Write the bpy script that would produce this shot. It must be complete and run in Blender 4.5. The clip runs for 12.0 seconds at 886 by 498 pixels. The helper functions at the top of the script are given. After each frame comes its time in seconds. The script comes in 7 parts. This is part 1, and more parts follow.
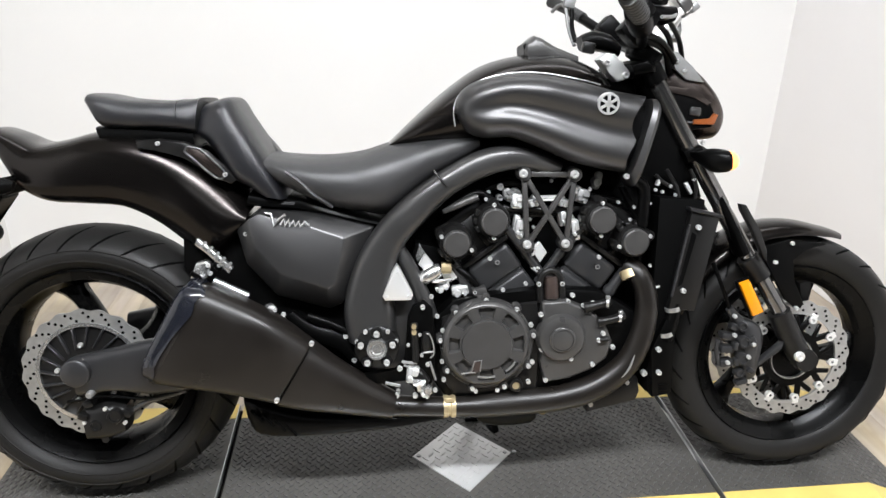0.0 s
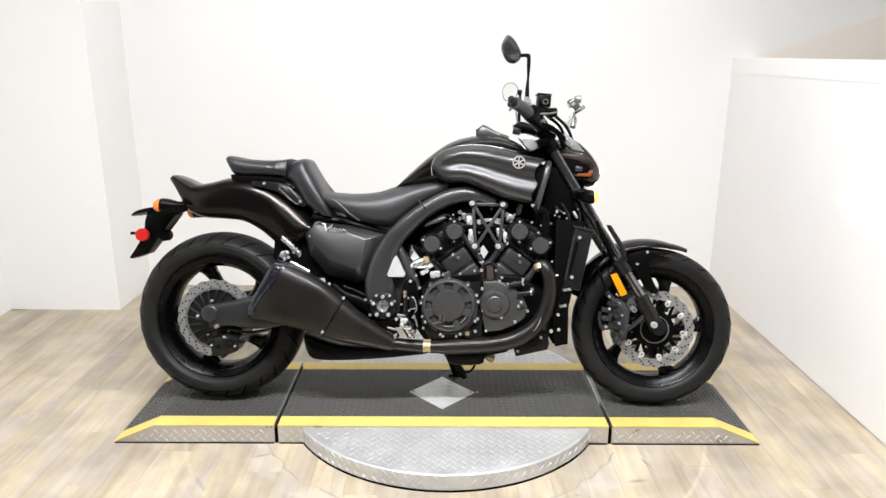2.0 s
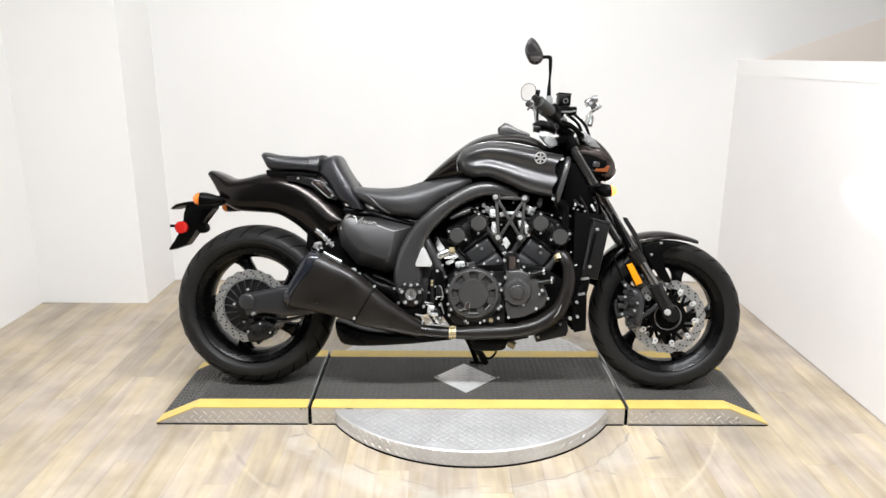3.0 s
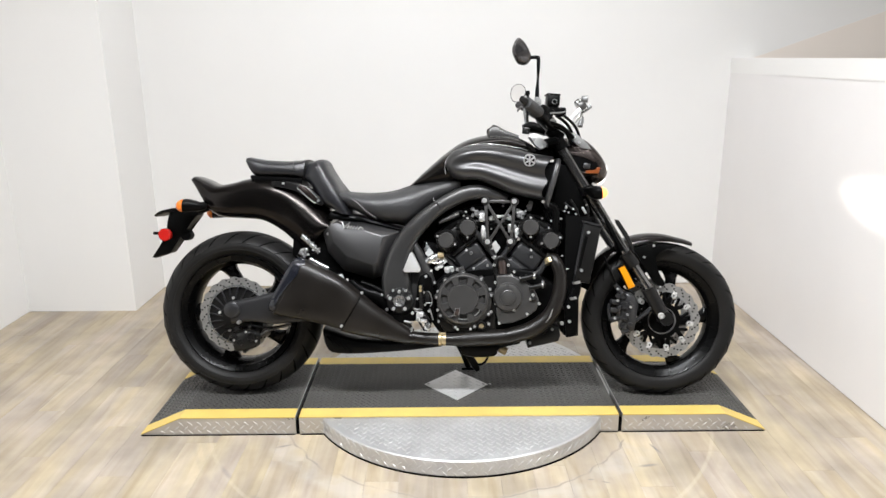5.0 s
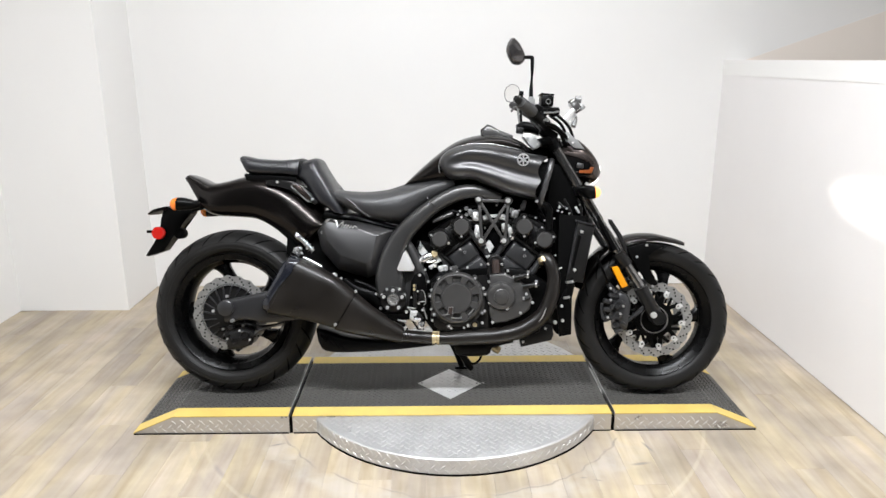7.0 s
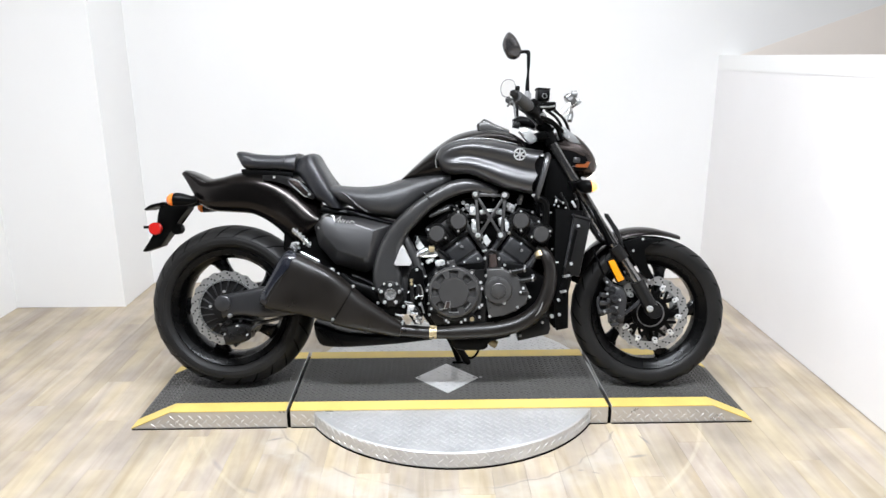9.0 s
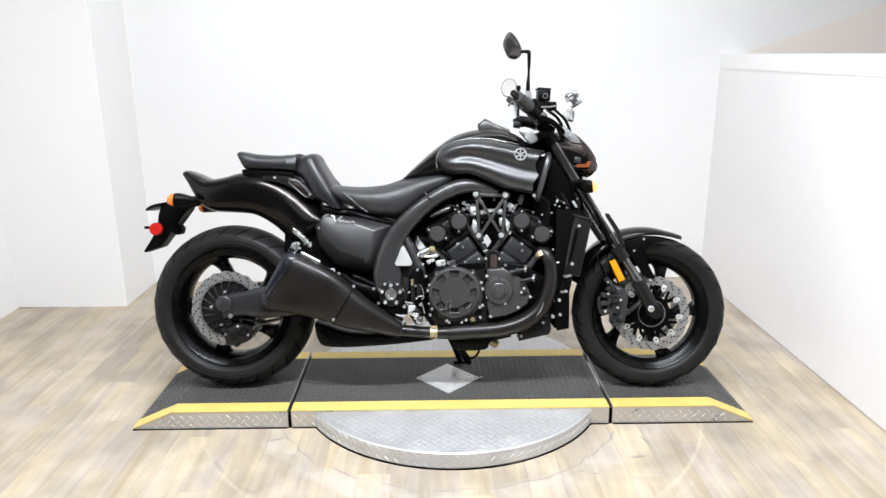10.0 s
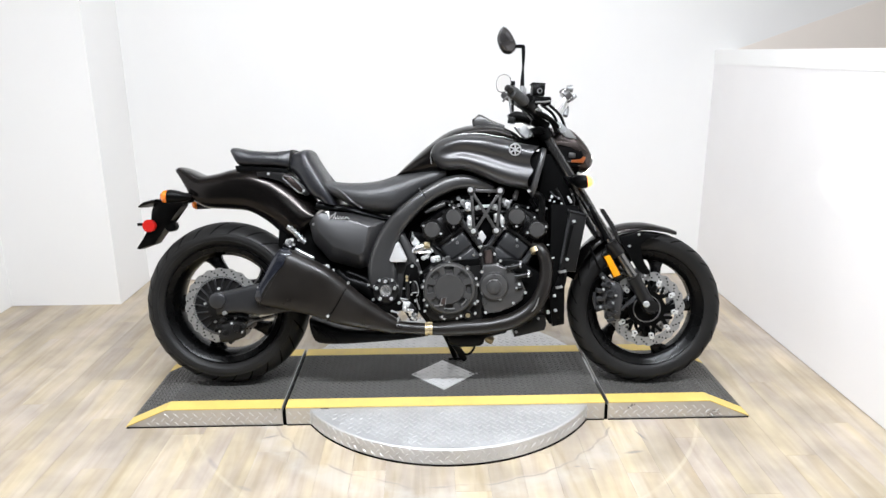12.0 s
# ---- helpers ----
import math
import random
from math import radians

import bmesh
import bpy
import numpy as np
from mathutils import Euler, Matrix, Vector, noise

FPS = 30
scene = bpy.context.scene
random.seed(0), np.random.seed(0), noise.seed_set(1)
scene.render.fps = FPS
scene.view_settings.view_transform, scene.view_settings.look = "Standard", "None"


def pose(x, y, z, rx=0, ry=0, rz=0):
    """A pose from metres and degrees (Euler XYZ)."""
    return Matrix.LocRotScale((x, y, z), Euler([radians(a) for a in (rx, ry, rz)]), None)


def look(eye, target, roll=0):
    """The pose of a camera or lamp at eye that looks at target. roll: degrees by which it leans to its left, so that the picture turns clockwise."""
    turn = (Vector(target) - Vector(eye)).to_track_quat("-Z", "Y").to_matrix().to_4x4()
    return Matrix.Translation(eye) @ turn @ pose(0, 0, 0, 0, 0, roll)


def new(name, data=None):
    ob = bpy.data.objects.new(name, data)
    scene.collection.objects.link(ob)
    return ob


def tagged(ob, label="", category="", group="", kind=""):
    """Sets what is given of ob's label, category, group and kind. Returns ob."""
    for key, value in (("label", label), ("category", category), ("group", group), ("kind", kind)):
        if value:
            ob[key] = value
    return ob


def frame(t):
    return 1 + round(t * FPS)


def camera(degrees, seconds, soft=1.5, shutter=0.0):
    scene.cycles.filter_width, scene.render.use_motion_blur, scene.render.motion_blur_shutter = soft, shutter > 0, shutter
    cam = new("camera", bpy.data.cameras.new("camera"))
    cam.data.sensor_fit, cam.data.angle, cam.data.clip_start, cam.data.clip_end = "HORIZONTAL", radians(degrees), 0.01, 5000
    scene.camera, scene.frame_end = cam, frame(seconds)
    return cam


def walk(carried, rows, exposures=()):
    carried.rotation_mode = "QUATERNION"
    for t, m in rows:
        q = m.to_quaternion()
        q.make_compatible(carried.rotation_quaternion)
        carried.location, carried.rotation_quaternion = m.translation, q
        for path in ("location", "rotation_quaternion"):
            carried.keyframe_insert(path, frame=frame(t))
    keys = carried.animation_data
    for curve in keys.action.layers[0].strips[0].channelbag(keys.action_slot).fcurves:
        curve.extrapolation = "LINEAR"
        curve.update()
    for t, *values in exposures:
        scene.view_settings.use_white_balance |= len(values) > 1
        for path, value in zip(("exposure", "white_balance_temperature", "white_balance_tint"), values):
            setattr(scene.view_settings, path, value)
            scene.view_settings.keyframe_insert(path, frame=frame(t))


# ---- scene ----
cam = camera(64.4, 12.0, 1.5)
PATH = [
    (0, (-0.231, -1.25, 1.325), (-0.026, 0.581, 0.547), 0.9),
    (0.2, (-0.19, -1.375, 1.333), (-0.065, 0.479, 0.592), 1.0),
    (0.5, (-0.141, -1.576, 1.351), (-0.062, 0.275, 0.596), 2.8),
    (0.8, (-0.094, -1.796, 1.359), (-0.034, 0.096, 0.712), 2.0),
    (1, (-0.094, -1.923, 1.372), (0.005, -0.036, 0.718), 1.9),
    (1.2, (-0.068, -2.052, 1.392), (0.004, -0.145, 0.795), 1.5),
    (1.5, (-0.051, -2.186, 1.429), (-0.047, -0.259, 0.896), 0.4),
    (1.8, (-0.001, -2.298, 1.419), (-0.019, -0.375, 0.871), 0.4),
    (2, (0.001, -2.353, 1.421), (0.001, -0.427, 0.881), 0.2),
    (2.5, (-0.08, -2.475, 1.426), (-0.082, -0.541, 0.917), -0.6),
    (3, (-0.1, -2.509, 1.415), (-0.098, -0.581, 0.884), 0.2),
    (5, (-0.061, -2.453, 1.415), (-0.055, -0.524, 0.887), -0.4),
    (5.5, (-0.062, -2.455, 1.405), (-0.037, -0.524, 0.883), -0.1),
    (6, (-0.063, -2.454, 1.405), (-0.031, -0.526, 0.871), -0.2),
    (6.5, (-0.073, -2.456, 1.406), (-0.042, -0.527, 0.878), -0.0),
    (7, (-0.063, -2.463, 1.405), (-0.038, -0.533, 0.883), -0.1),
    (9, (-0.068, -2.472, 1.397), (-0.031, -0.544, 0.867), -0.2),
    (9.5, (-0.058, -2.468, 1.405), (-0.026, -0.541, 0.87), -0.4),
    (10, (-0.061, -2.467, 1.404), (-0.031, -0.541, 0.869), -0.3),
    (10.5, (-0.061, -2.465, 1.402), (-0.025, -0.538, 0.868), -0.6),
    (11, (-0.061, -2.465, 1.402), (-0.026, -0.54, 0.859), -0.4),
    (11.5, (-0.058, -2.461, 1.403), (-0.022, -0.535, 0.863), -0.4),
    (12, (-0.057, -2.461, 1.393), (-0.015, -0.536, 0.853), -0.4),
]
EXPOSURES = [(0, 0.0, 6600, 10), (1.0, 0.02, 6650, 10), (3.2, -0.05, 6700, 10), (4.8, -0.19, 6700, 10), (7.2, -0.16, 6600, 10), (8.8, 0.03, 6350, 10), (12, 0.0, 6400, 10)]
walk(cam, [(t, look(eye, target, roll)) for t, eye, target, roll in PATH], EXPOSURES)

# ---- light ----
world = bpy.data.worlds.new("world")
scene.world = world
world.use_nodes = True
world.node_tree.nodes["Background"].inputs[0].default_value = (0.9, 0.95, 1.0, 1)
world.node_tree.nodes["Background"].inputs[1].default_value = 0.3
scene.view_settings.exposure = 0.0


# Area lamps above the view; their fixtures are not built.
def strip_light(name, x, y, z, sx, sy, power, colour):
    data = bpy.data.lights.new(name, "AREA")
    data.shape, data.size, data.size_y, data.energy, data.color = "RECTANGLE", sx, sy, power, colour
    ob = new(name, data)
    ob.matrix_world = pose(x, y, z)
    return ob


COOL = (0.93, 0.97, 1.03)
# Main lamp, placed by the straight edge of the platform's shadow.
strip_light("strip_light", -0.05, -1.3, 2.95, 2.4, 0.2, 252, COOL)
# Three more unseen lamps, added as fill.
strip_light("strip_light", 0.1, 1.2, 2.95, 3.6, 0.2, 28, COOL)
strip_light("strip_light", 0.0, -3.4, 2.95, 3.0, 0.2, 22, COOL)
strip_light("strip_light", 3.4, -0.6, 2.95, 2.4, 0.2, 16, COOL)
headlamp = bpy.data.lights.new("headlamp_beam", "SPOT")
headlamp.energy, headlamp.spot_size, headlamp.spot_blend, headlamp.shadow_soft_size, headlamp.color = 34, radians(13.5), 0.6, 0.02, (1.0, 0.93, 0.87)
new("headlamp_beam", headlamp).matrix_world = look((0.66, 0.33, 0.93), (1.67, 0.22, 0.838)) @ Matrix.Diagonal((3.2, 1, 1, 1))

# ---- materials ----
def mat(name, colour, rough=0.5, metal=0.0, var=0.0, scale=20.0, bump=0.0, bscale=200.0, rvar=0.0, coat=0.0, emit=0.0, colour2=None, spec=0.5):
    m = bpy.data.materials.new(name)
    m.use_nodes = True
    nt = m.node_tree
    b = nt.nodes["Principled BSDF"]
    b.inputs["Base Color"].default_value = (*colour, 1)
    b.inputs["Roughness"].default_value = rough
    b.inputs["Metallic"].default_value = metal
    b.inputs["Specular IOR Level"].default_value = spec
    b.inputs["Coat Weight"].default_value = coat
    if emit:
        b.inputs["Emission Color"].default_value = (*colour, 1)
        b.inputs["Emission Strength"].default_value = emit
    if var or bump or rvar:
        tc = nt.nodes.new("ShaderNodeTexCoord")
    if var or rvar:
        n = nt.nodes.new("ShaderNodeTexNoise")
        n.inputs["Scale"].default_value, n.inputs["Detail"].default_value = scale, 6
        nt.links.new(tc.outputs["Object"], n.inputs["Vector"])
    if var:
        mix = nt.nodes.new("ShaderNodeMixRGB")
        lo = tuple(c * (1 - var) for c in colour)
        hi = colour2 or tuple(min(1, c * (1 + var)) for c in colour)
        mix.inputs[1].default_value, mix.inputs[2].default_value = (*lo, 1), (*hi, 1)
        nt.links.new(n.outputs["Fac"], mix.inputs[0])
        nt.links.new(mix.outputs[0], b.inputs["Base Color"])
    if rvar:
        mr = nt.nodes.new("ShaderNodeMapRange")
        mr.inputs[1].default_value, mr.inputs[2].default_value = 0.3, 0.7
        mr.inputs[3].default_value, mr.inputs[4].default_value = max(0.02, rough - rvar), min(1, rough + rvar)
        nt.links.new(n.outputs["Fac"], mr.inputs[0])
        nt.links.new(mr.outputs[0], b.inputs["Roughness"])
    if bump:
        n2 = nt.nodes.new("ShaderNodeTexNoise")
        n2.inputs["Scale"].default_value, n2.inputs["Detail"].default_value = bscale, 4
        nt.links.new(tc.outputs["Object"], n2.inputs["Vector"])
        bp = nt.nodes.new("ShaderNodeBump")
        bp.inputs["Strength"].default_value, bp.inputs["Distance"].default_value = bump, 0.002
        nt.links.new(n2.outputs["Fac"], bp.inputs["Height"])
        nt.links.new(bp.outputs[0], b.inputs["Normal"])
    return m


WALL = mat("wall_paint", (0.775, 0.764, 0.746), 0.55, var=0.02, scale=3, bump=0.05, bscale=150)
# Beige of the far wall, also the tone of the shade wedge.
WALL_FAR = mat("beige_paint", (0.79, 0.725, 0.66), 0.7, var=0.03, scale=2)
# Pinkish white, dimmed from WALL so the headlamp's spot stands out.
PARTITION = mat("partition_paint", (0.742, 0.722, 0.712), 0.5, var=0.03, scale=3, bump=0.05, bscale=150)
RUBBER = mat("tyre_rubber", (0.0085, 0.0083, 0.0081), 0.46, var=0.45, scale=7, colour2=(0.0175, 0.0168, 0.0160), bump=0.2, bscale=220, rvar=0.1, spec=0.16)
BLACKGLOSS = mat("black_gloss_paint", (0.0015, 0.0015, 0.0015), 0.28, rvar=0.06, scale=14, spec=0.13)


def wood(name):
    """Plank flooring: tone by plank, streaked grain along its length, scuffs and an old circular mark."""
    m = bpy.data.materials.new(name)
    m.use_nodes = True
    nt = m.node_tree
    b, N, L = nt.nodes["Principled BSDF"], nt.nodes.new, nt.links.new
    geo, info = N("ShaderNodeNewGeometry"), N("ShaderNodeObjectInfo")
    stretch = N("ShaderNodeVectorMath")
    stretch.operation = "MULTIPLY"
    stretch.inputs[1].default_value = (24.0, 2.0, 1.0)
    L(geo.outputs["Position"], stretch.inputs[0])
    shift = N("ShaderNodeVectorMath")
    shift.operation = "ADD"
    L(stretch.outputs[0], shift.inputs[0])
    far = N("ShaderNodeVectorMath")
    far.operation = "SCALE"
    far.inputs[0].default_value = (7.0, 31.0, 0.0)
    L(info.outputs["Random"], far.inputs["Scale"])
    L(far.outputs[0], shift.inputs[1])
    grain = N("ShaderNodeTexNoise")
    grain.inputs["Scale"].default_value, grain.inputs["Detail"].default_value, grain.inputs["Distortion"].default_value = 1.0, 5.0, 0.9
    L(shift.outputs[0], grain.inputs["Vector"])
    ramp = N("ShaderNodeValToRGB")
    ramp.color_ramp.elements[0].position, ramp.color_ramp.elements[0].color = 0.24, (0.305, 0.248, 0.186, 1)
    ramp.color_ramp.elements[1].position, ramp.color_ramp.elements[1].color = 0.78, (0.452, 0.395, 0.324, 1)
    mid = ramp.color_ramp.elements.new(0.47)
    mid.color = (0.382, 0.326, 0.260, 1)
    L(grain.outputs["Fac"], ramp.inputs[0])
    tone = N("ShaderNodeMapRange")
    tone.inputs[3].default_value, tone.inputs[4].default_value = 0.88, 1.09
    L(info.outputs["Random"], tone.inputs[0])
    mul = N("ShaderNodeVectorMath")
    mul.operation = "SCALE"
    L(ramp.outputs[0], mul.inputs[0])
    L(tone.outputs[0], mul.inputs["Scale"])
    # wide worn patches
    wear = N("ShaderNodeTexNoise")
    wear.inputs["Scale"].default_value, wear.inputs["Detail"].default_value = 4.5, 7.0
    L(geo.outputs["Position"], wear.inputs["Vector"])
    wr = N("ShaderNodeMapRange")
    wr.inputs[1].default_value, wr.inputs[2].default_value, wr.inputs[3].default_value, wr.inputs[4].default_value = 0.32, 0.68, 0.76, 1.14
    L(wear.outputs["Fac"], wr.inputs[0])
    mul2 = N("ShaderNodeVectorMath")
    mul2.operation = "SCALE"
    L(mul.outputs[0], mul2.inputs[0])
    L(wr.outputs[0], mul2.inputs["Scale"])
    # yellow and greyish boards drifting into one another along their length
    drift = N("ShaderNodeVectorMath")
    drift.operation = "MULTIPLY"
    drift.inputs[1].default_value = (8.5, 1.5, 1.0)
    L(geo.outputs["Position"], drift.inputs[0])
    drift2 = N("ShaderNodeVectorMath")
    drift2.operation = "ADD"
    L(drift.outputs[0], drift2.inputs[0])
    L(far.outputs[0], drift2.inputs[1])
    hue = N("ShaderNodeTexNoise")
    hue.inputs["Scale"].default_value, hue.inputs["Detail"].default_value = 1.0, 3.0
    L(drift2.outputs[0], hue.inputs["Vector"])
    hr = N("ShaderNodeValToRGB")
    hr.color_ramp.elements[0].position, hr.color_ramp.elements[0].color = 0.36, (0.935, 0.93, 0.965, 1)
    hr.color_ramp.elements[1].position, hr.color_ramp.elements[1].color = 0.64, (1.06, 1.025, 0.875, 1)
    L(hue.outputs["Fac"], hr.inputs[0])
    mul3 = N("ShaderNodeVectorMath")
    mul3.operation = "MULTIPLY"
    L(mul2.outputs[0], mul3.inputs[0])
    L(hr.outputs[0], mul3.inputs[1])
    # ragged rub marks round the turntable: a torn line, a peeled band inside it, a double scrape further out
    off = N("ShaderNodeVectorMath")
    off.operation = "DISTANCE"
    off.inputs[1].default_value = (0.013, 0.315, 0.0)
    L(geo.outputs["Position"], off.inputs[0])
    rag = N("ShaderNodeTexNoise")
    rag.inputs["Scale"].default_value, rag.inputs["Detail"].default_value = 5.0, 5.0
    L(geo.outputs["Position"], rag.inputs["Vector"])
    ragged = N("ShaderNodeMath")
    ragged.operation = "MULTIPLY_ADD"
    ragged.inputs[1].default_value = 0.10
    L(rag.outputs["Fac"], ragged.inputs[0])
    L(off.outputs["Value"], ragged.inputs[2])
    patch = N("ShaderNodeTexNoise")
    patch.inputs["Scale"].default_value, patch.inputs["Detail"].default_value = 7.0, 6.0
    L(geo.outputs["Position"], patch.inputs["Vector"])

    def math2(op, a, b):
        n = N("ShaderNodeMath")
        n.operation = op
        for k, q in enumerate((a, b)):
            if isinstance(q, float):
                n.inputs[k].default_value = q
            else:
                L(q, n.inputs[k])
        return n.outputs[0]

    def band(dist, wide, deep, lo, hi):
        """A soft band about zero distance, broken up by the patchy noise between lo and hi."""
        r = N("ShaderNodeMapRange")
        r.interpolation_type = "SMOOTHSTEP"
        r.inputs[1].default_value, r.inputs[2].default_value, r.inputs[3].default_value, r.inputs[4].default_value = wide * 0.3, wide, deep, 0.0
        L(math2("ABSOLUTE", dist, 0.0), r.inputs[0])
        p = N("ShaderNodeMapRange")
        p.inputs[1].default_value, p.inputs[2].default_value = lo, hi
        L(patch.outputs["Fac"], p.inputs[0])
        return math2("MULTIPLY", r.outputs[0], p.outputs[0])

    layer = mul3.outputs[0]

    def lay(amount, colour):
        mix = N("ShaderNodeMixRGB")
        mix.inputs[2].default_value = (*colour, 1)
        L(amount, mix.inputs[0])
        L(layer, mix.inputs[1])
        return mix

    mix = lay(band(math2("SUBTRACT", ragged.outputs[0], 0.835), 0.075, 0.45, 0.42, 0.60), (0.46, 0.43, 0.40))
    layer = mix.outputs[0]
    mix = lay(band(math2("SUBTRACT", ragged.outputs[0], 0.787), 0.006, 0.6, 0.40, 0.58), (0.20, 0.175, 0.16))
    layer = mix.outputs[0]
    for radius, wide, deep, colour in ((1.05, 0.016, 0.28, (0.29, 0.25, 0.205)), (1.025, 0.010, 0.35, (0.52, 0.46, 0.36)), (1.085, 0.010, 0.2, (0.29, 0.25, 0.21))):
        mix = lay(band(math2("SUBTRACT", off.outputs["Value"], radius), wide, deep, 0.36, 0.56), colour)
        layer = mix.outputs[0]
    # dark scuffs with ragged edges
    for x, y, long, wide, turn in ((-0.827, -0.258, 0.075, 0.016, -54), (-0.677, -0.411, 0.05, 0.014, -30), (0.676, -0.235, 0.05, 0.012, 10), (0.731, -0.12, 0.06, 0.008, -70), (0.452, -0.319, 0.02, 0.008, 0), (-0.66, -0.085, 0.05, 0.010, 20), (0.50, -0.335, 0.025, 0.006, -20)):
        mp = N("ShaderNodeMapping")
        mp.vector_type = "TEXTURE"
        mp.inputs["Location"].default_value = (x, y, 0)
        mp.inputs["Rotation"].default_value = (0, 0, radians(turn))
        mp.inputs["Scale"].default_value = (long, wide, 1)
        L(geo.outputs["Position"], mp.inputs["Vector"])
        ln = N("ShaderNodeVectorMath")
        ln.operation = "LENGTH"
        L(mp.outputs[0], ln.inputs[0])
        mix = lay(band(math2("ADD", ln.outputs["Value"], math2("MULTIPLY", rag.outputs["Fac"], 0.6)), 1.25, 0.75, 0.2, 0.5), (0.17, 0.16, 0.165))
        layer = mix.outputs[0]
    L(mix.outputs[0], b.inputs["Base Color"])
    rr = N("ShaderNodeMapRange")
    rr.inputs[3].default_value, rr.inputs[4].default_value = 0.34, 0.56
    L(wear.outputs["Fac"], rr.inputs[0])
    L(rr.outputs[0], b.inputs["Roughness"])
    bp = N("ShaderNodeBump")
    bp.inputs["Strength"].default_value, bp.inputs["Distance"].default_value = 0.12, 0.001
    L(grain.outputs["Fac"], bp.inputs["Height"])
    L(bp.outputs[0], b.inputs["Normal"])
    return m


FLOORM = wood("wood_plank")
BARREL = mat("dark_barrel_paint", (0.030, 0.030, 0.031), 0.36, metal=0.4, bump=0.06, bscale=300, rvar=0.04)
WRAP = mat("crumpled_dark_plastic", (0.007, 0.008, 0.012), 0.2, rvar=0.08, scale=40, bump=0.6, bscale=45, spec=0.55)
# Glossy black paint with its bronze reflections put into the base colour.
BRONZE_SHEEN = mat("bronze_reflecting_paint", (0.064, 0.052, 0.047), 0.25, metal=0.8)
MAT_RUBBER = mat("rubber_mat", (0.060, 0.057, 0.052), 0.46, var=0.35, scale=9, rvar=0.12, bump=0.3, bscale=260, spec=0.35)
MAT_LUG = mat("worn_rubber_lug", (0.064, 0.063, 0.061), 0.4, var=0.4, scale=12, rvar=0.12, spec=0.45)
GUNMETAL = mat("satin_grey_cast", (0.058, 0.0573, 0.0568), 0.34, metal=0.65, var=0.08, scale=9, bump=0.06, bscale=260, rvar=0.06, spec=0.5)
CASE = mat("charcoal_engine_paint", (0.057, 0.0555, 0.054), 0.34, metal=0.4, var=0.18, scale=28, bump=0.14, bscale=160, rvar=0.08, spec=0.5)
MUFFLER = mat("matte_black_muffler", (0.0088, 0.0074, 0.0063), 0.37, var=0.4, rvar=0.1, scale=10, bump=0.06, bscale=240, spec=0.31)
LEATHER = mat("black_vinyl", (0.0085, 0.0087, 0.0104), 0.31, bump=0.3, bscale=700, rvar=0.03, scale=18, spec=0.5)
SEAT = mat("grained_vinyl", (0.020, 0.020, 0.0207), 0.41, var=0.15, scale=25, bump=0.35, bscale=600, rvar=0.06, spec=0.5)
DISC = mat("worn_disc_steel", (0.34, 0.336, 0.325), 0.36, metal=0.7, var=0.3, scale=50)
CHROME = mat("bright_metal", (0.70, 0.70, 0.69), 0.28, metal=0.62)
POLISH = mat("polished_metal", (0.58, 0.58, 0.575), 0.22, metal=0.9, rvar=0.06, scale=40)
STEEL = mat("brushed_steel", (0.36, 0.36, 0.355), 0.32, metal=0.7, var=0.15, scale=60)
ALU = mat("silver_paint", (0.75, 0.75, 0.74), 0.35, metal=0.6)
BRASS = mat("brass_clamp", (0.42, 0.34, 0.20), 0.45, metal=0.6, var=0.25, scale=80)
AMBER = mat("amber_lens", (0.72, 0.17, 0.012), 0.18, coat=0.5)
AMBER_LIT = mat("lit_amber_lens", (1.0, 0.42, 0.10), 0.3, emit=1.7)
ORANGE = mat("orange_reflector", (0.62, 0.23, 0.006), 0.22, var=0.12, scale=300)
# Dull amber of a reflection, held as a surface colour.
AMBER_GLINT = mat("dull_amber_lens", (0.20, 0.055, 0.014), 0.3, var=0.3, scale=120)
RED = mat("red_reflector", (0.40, 0.010, 0.007), 0.2, var=0.3, scale=250)
# Near-black for holes, grooves and slots; their shade is in the colour.
DARKHOLE = mat("dark_recess", (0.0015, 0.0015, 0.0015), 0.8, spec=0.03)
MIRROR = mat("mirror_glass", (0.9, 0.9, 0.9), 0.02, metal=1.0)
YELLOW = mat("yellow_paint", (0.62, 0.455, 0.125), 0.5, var=0.2, scale=14, bump=0.25, bscale=180, rvar=0.1)
TREAD = mat("tread_plate_metal", (0.55, 0.548, 0.545), 0.40, metal=0.6, var=0.25, scale=9, rvar=0.12, bump=0.08, bscale=90)
# Same plate, tinted beige for the floor mirrored in its upright faces.
TREAD_SIDE = mat("tread_plate_side", (0.505, 0.475, 0.435), 0.36, metal=0.6, var=0.2, scale=10, rvar=0.1)
TREAD_LUG = mat("tread_lug_metal", (0.56, 0.557, 0.55), 0.42, metal=0.5, var=0.2, scale=9)
TAILPAINT = mat("satin_black_paint", (0.0205, 0.0182, 0.0170), 0.205, metal=0.9, rvar=0.03, scale=9)
FORK = mat("dark_fork_tube", (0.15, 0.147, 0.145), 0.17, metal=0.9)
GRIPM = mat("grip_rubber", (0.032, 0.032, 0.032), 0.55, bump=0.4, bscale=500)
MIRRORSHELL = mat("gloss_black_plastic", (0.09, 0.085, 0.085), 0.13, metal=0.8)
LAMP_GLASS = mat("lit_lamp_glass", (1.0, 0.95, 0.85), 0.1, emit=6.0)
HOSE = mat("brown_black_hose", (0.03, 0.02, 0.017), 0.4, var=0.3, scale=30)
NUT = mat("dull_steel", (0.22, 0.22, 0.218), 0.45, metal=0.5, var=0.2, scale=60)
BLACKSAT = mat("satin_black_cast", (0.0085, 0.0082, 0.008), 0.34, metal=0.2, var=0.2, scale=30, bump=0.14, bscale=300, rvar=0.06, spec=0.28)
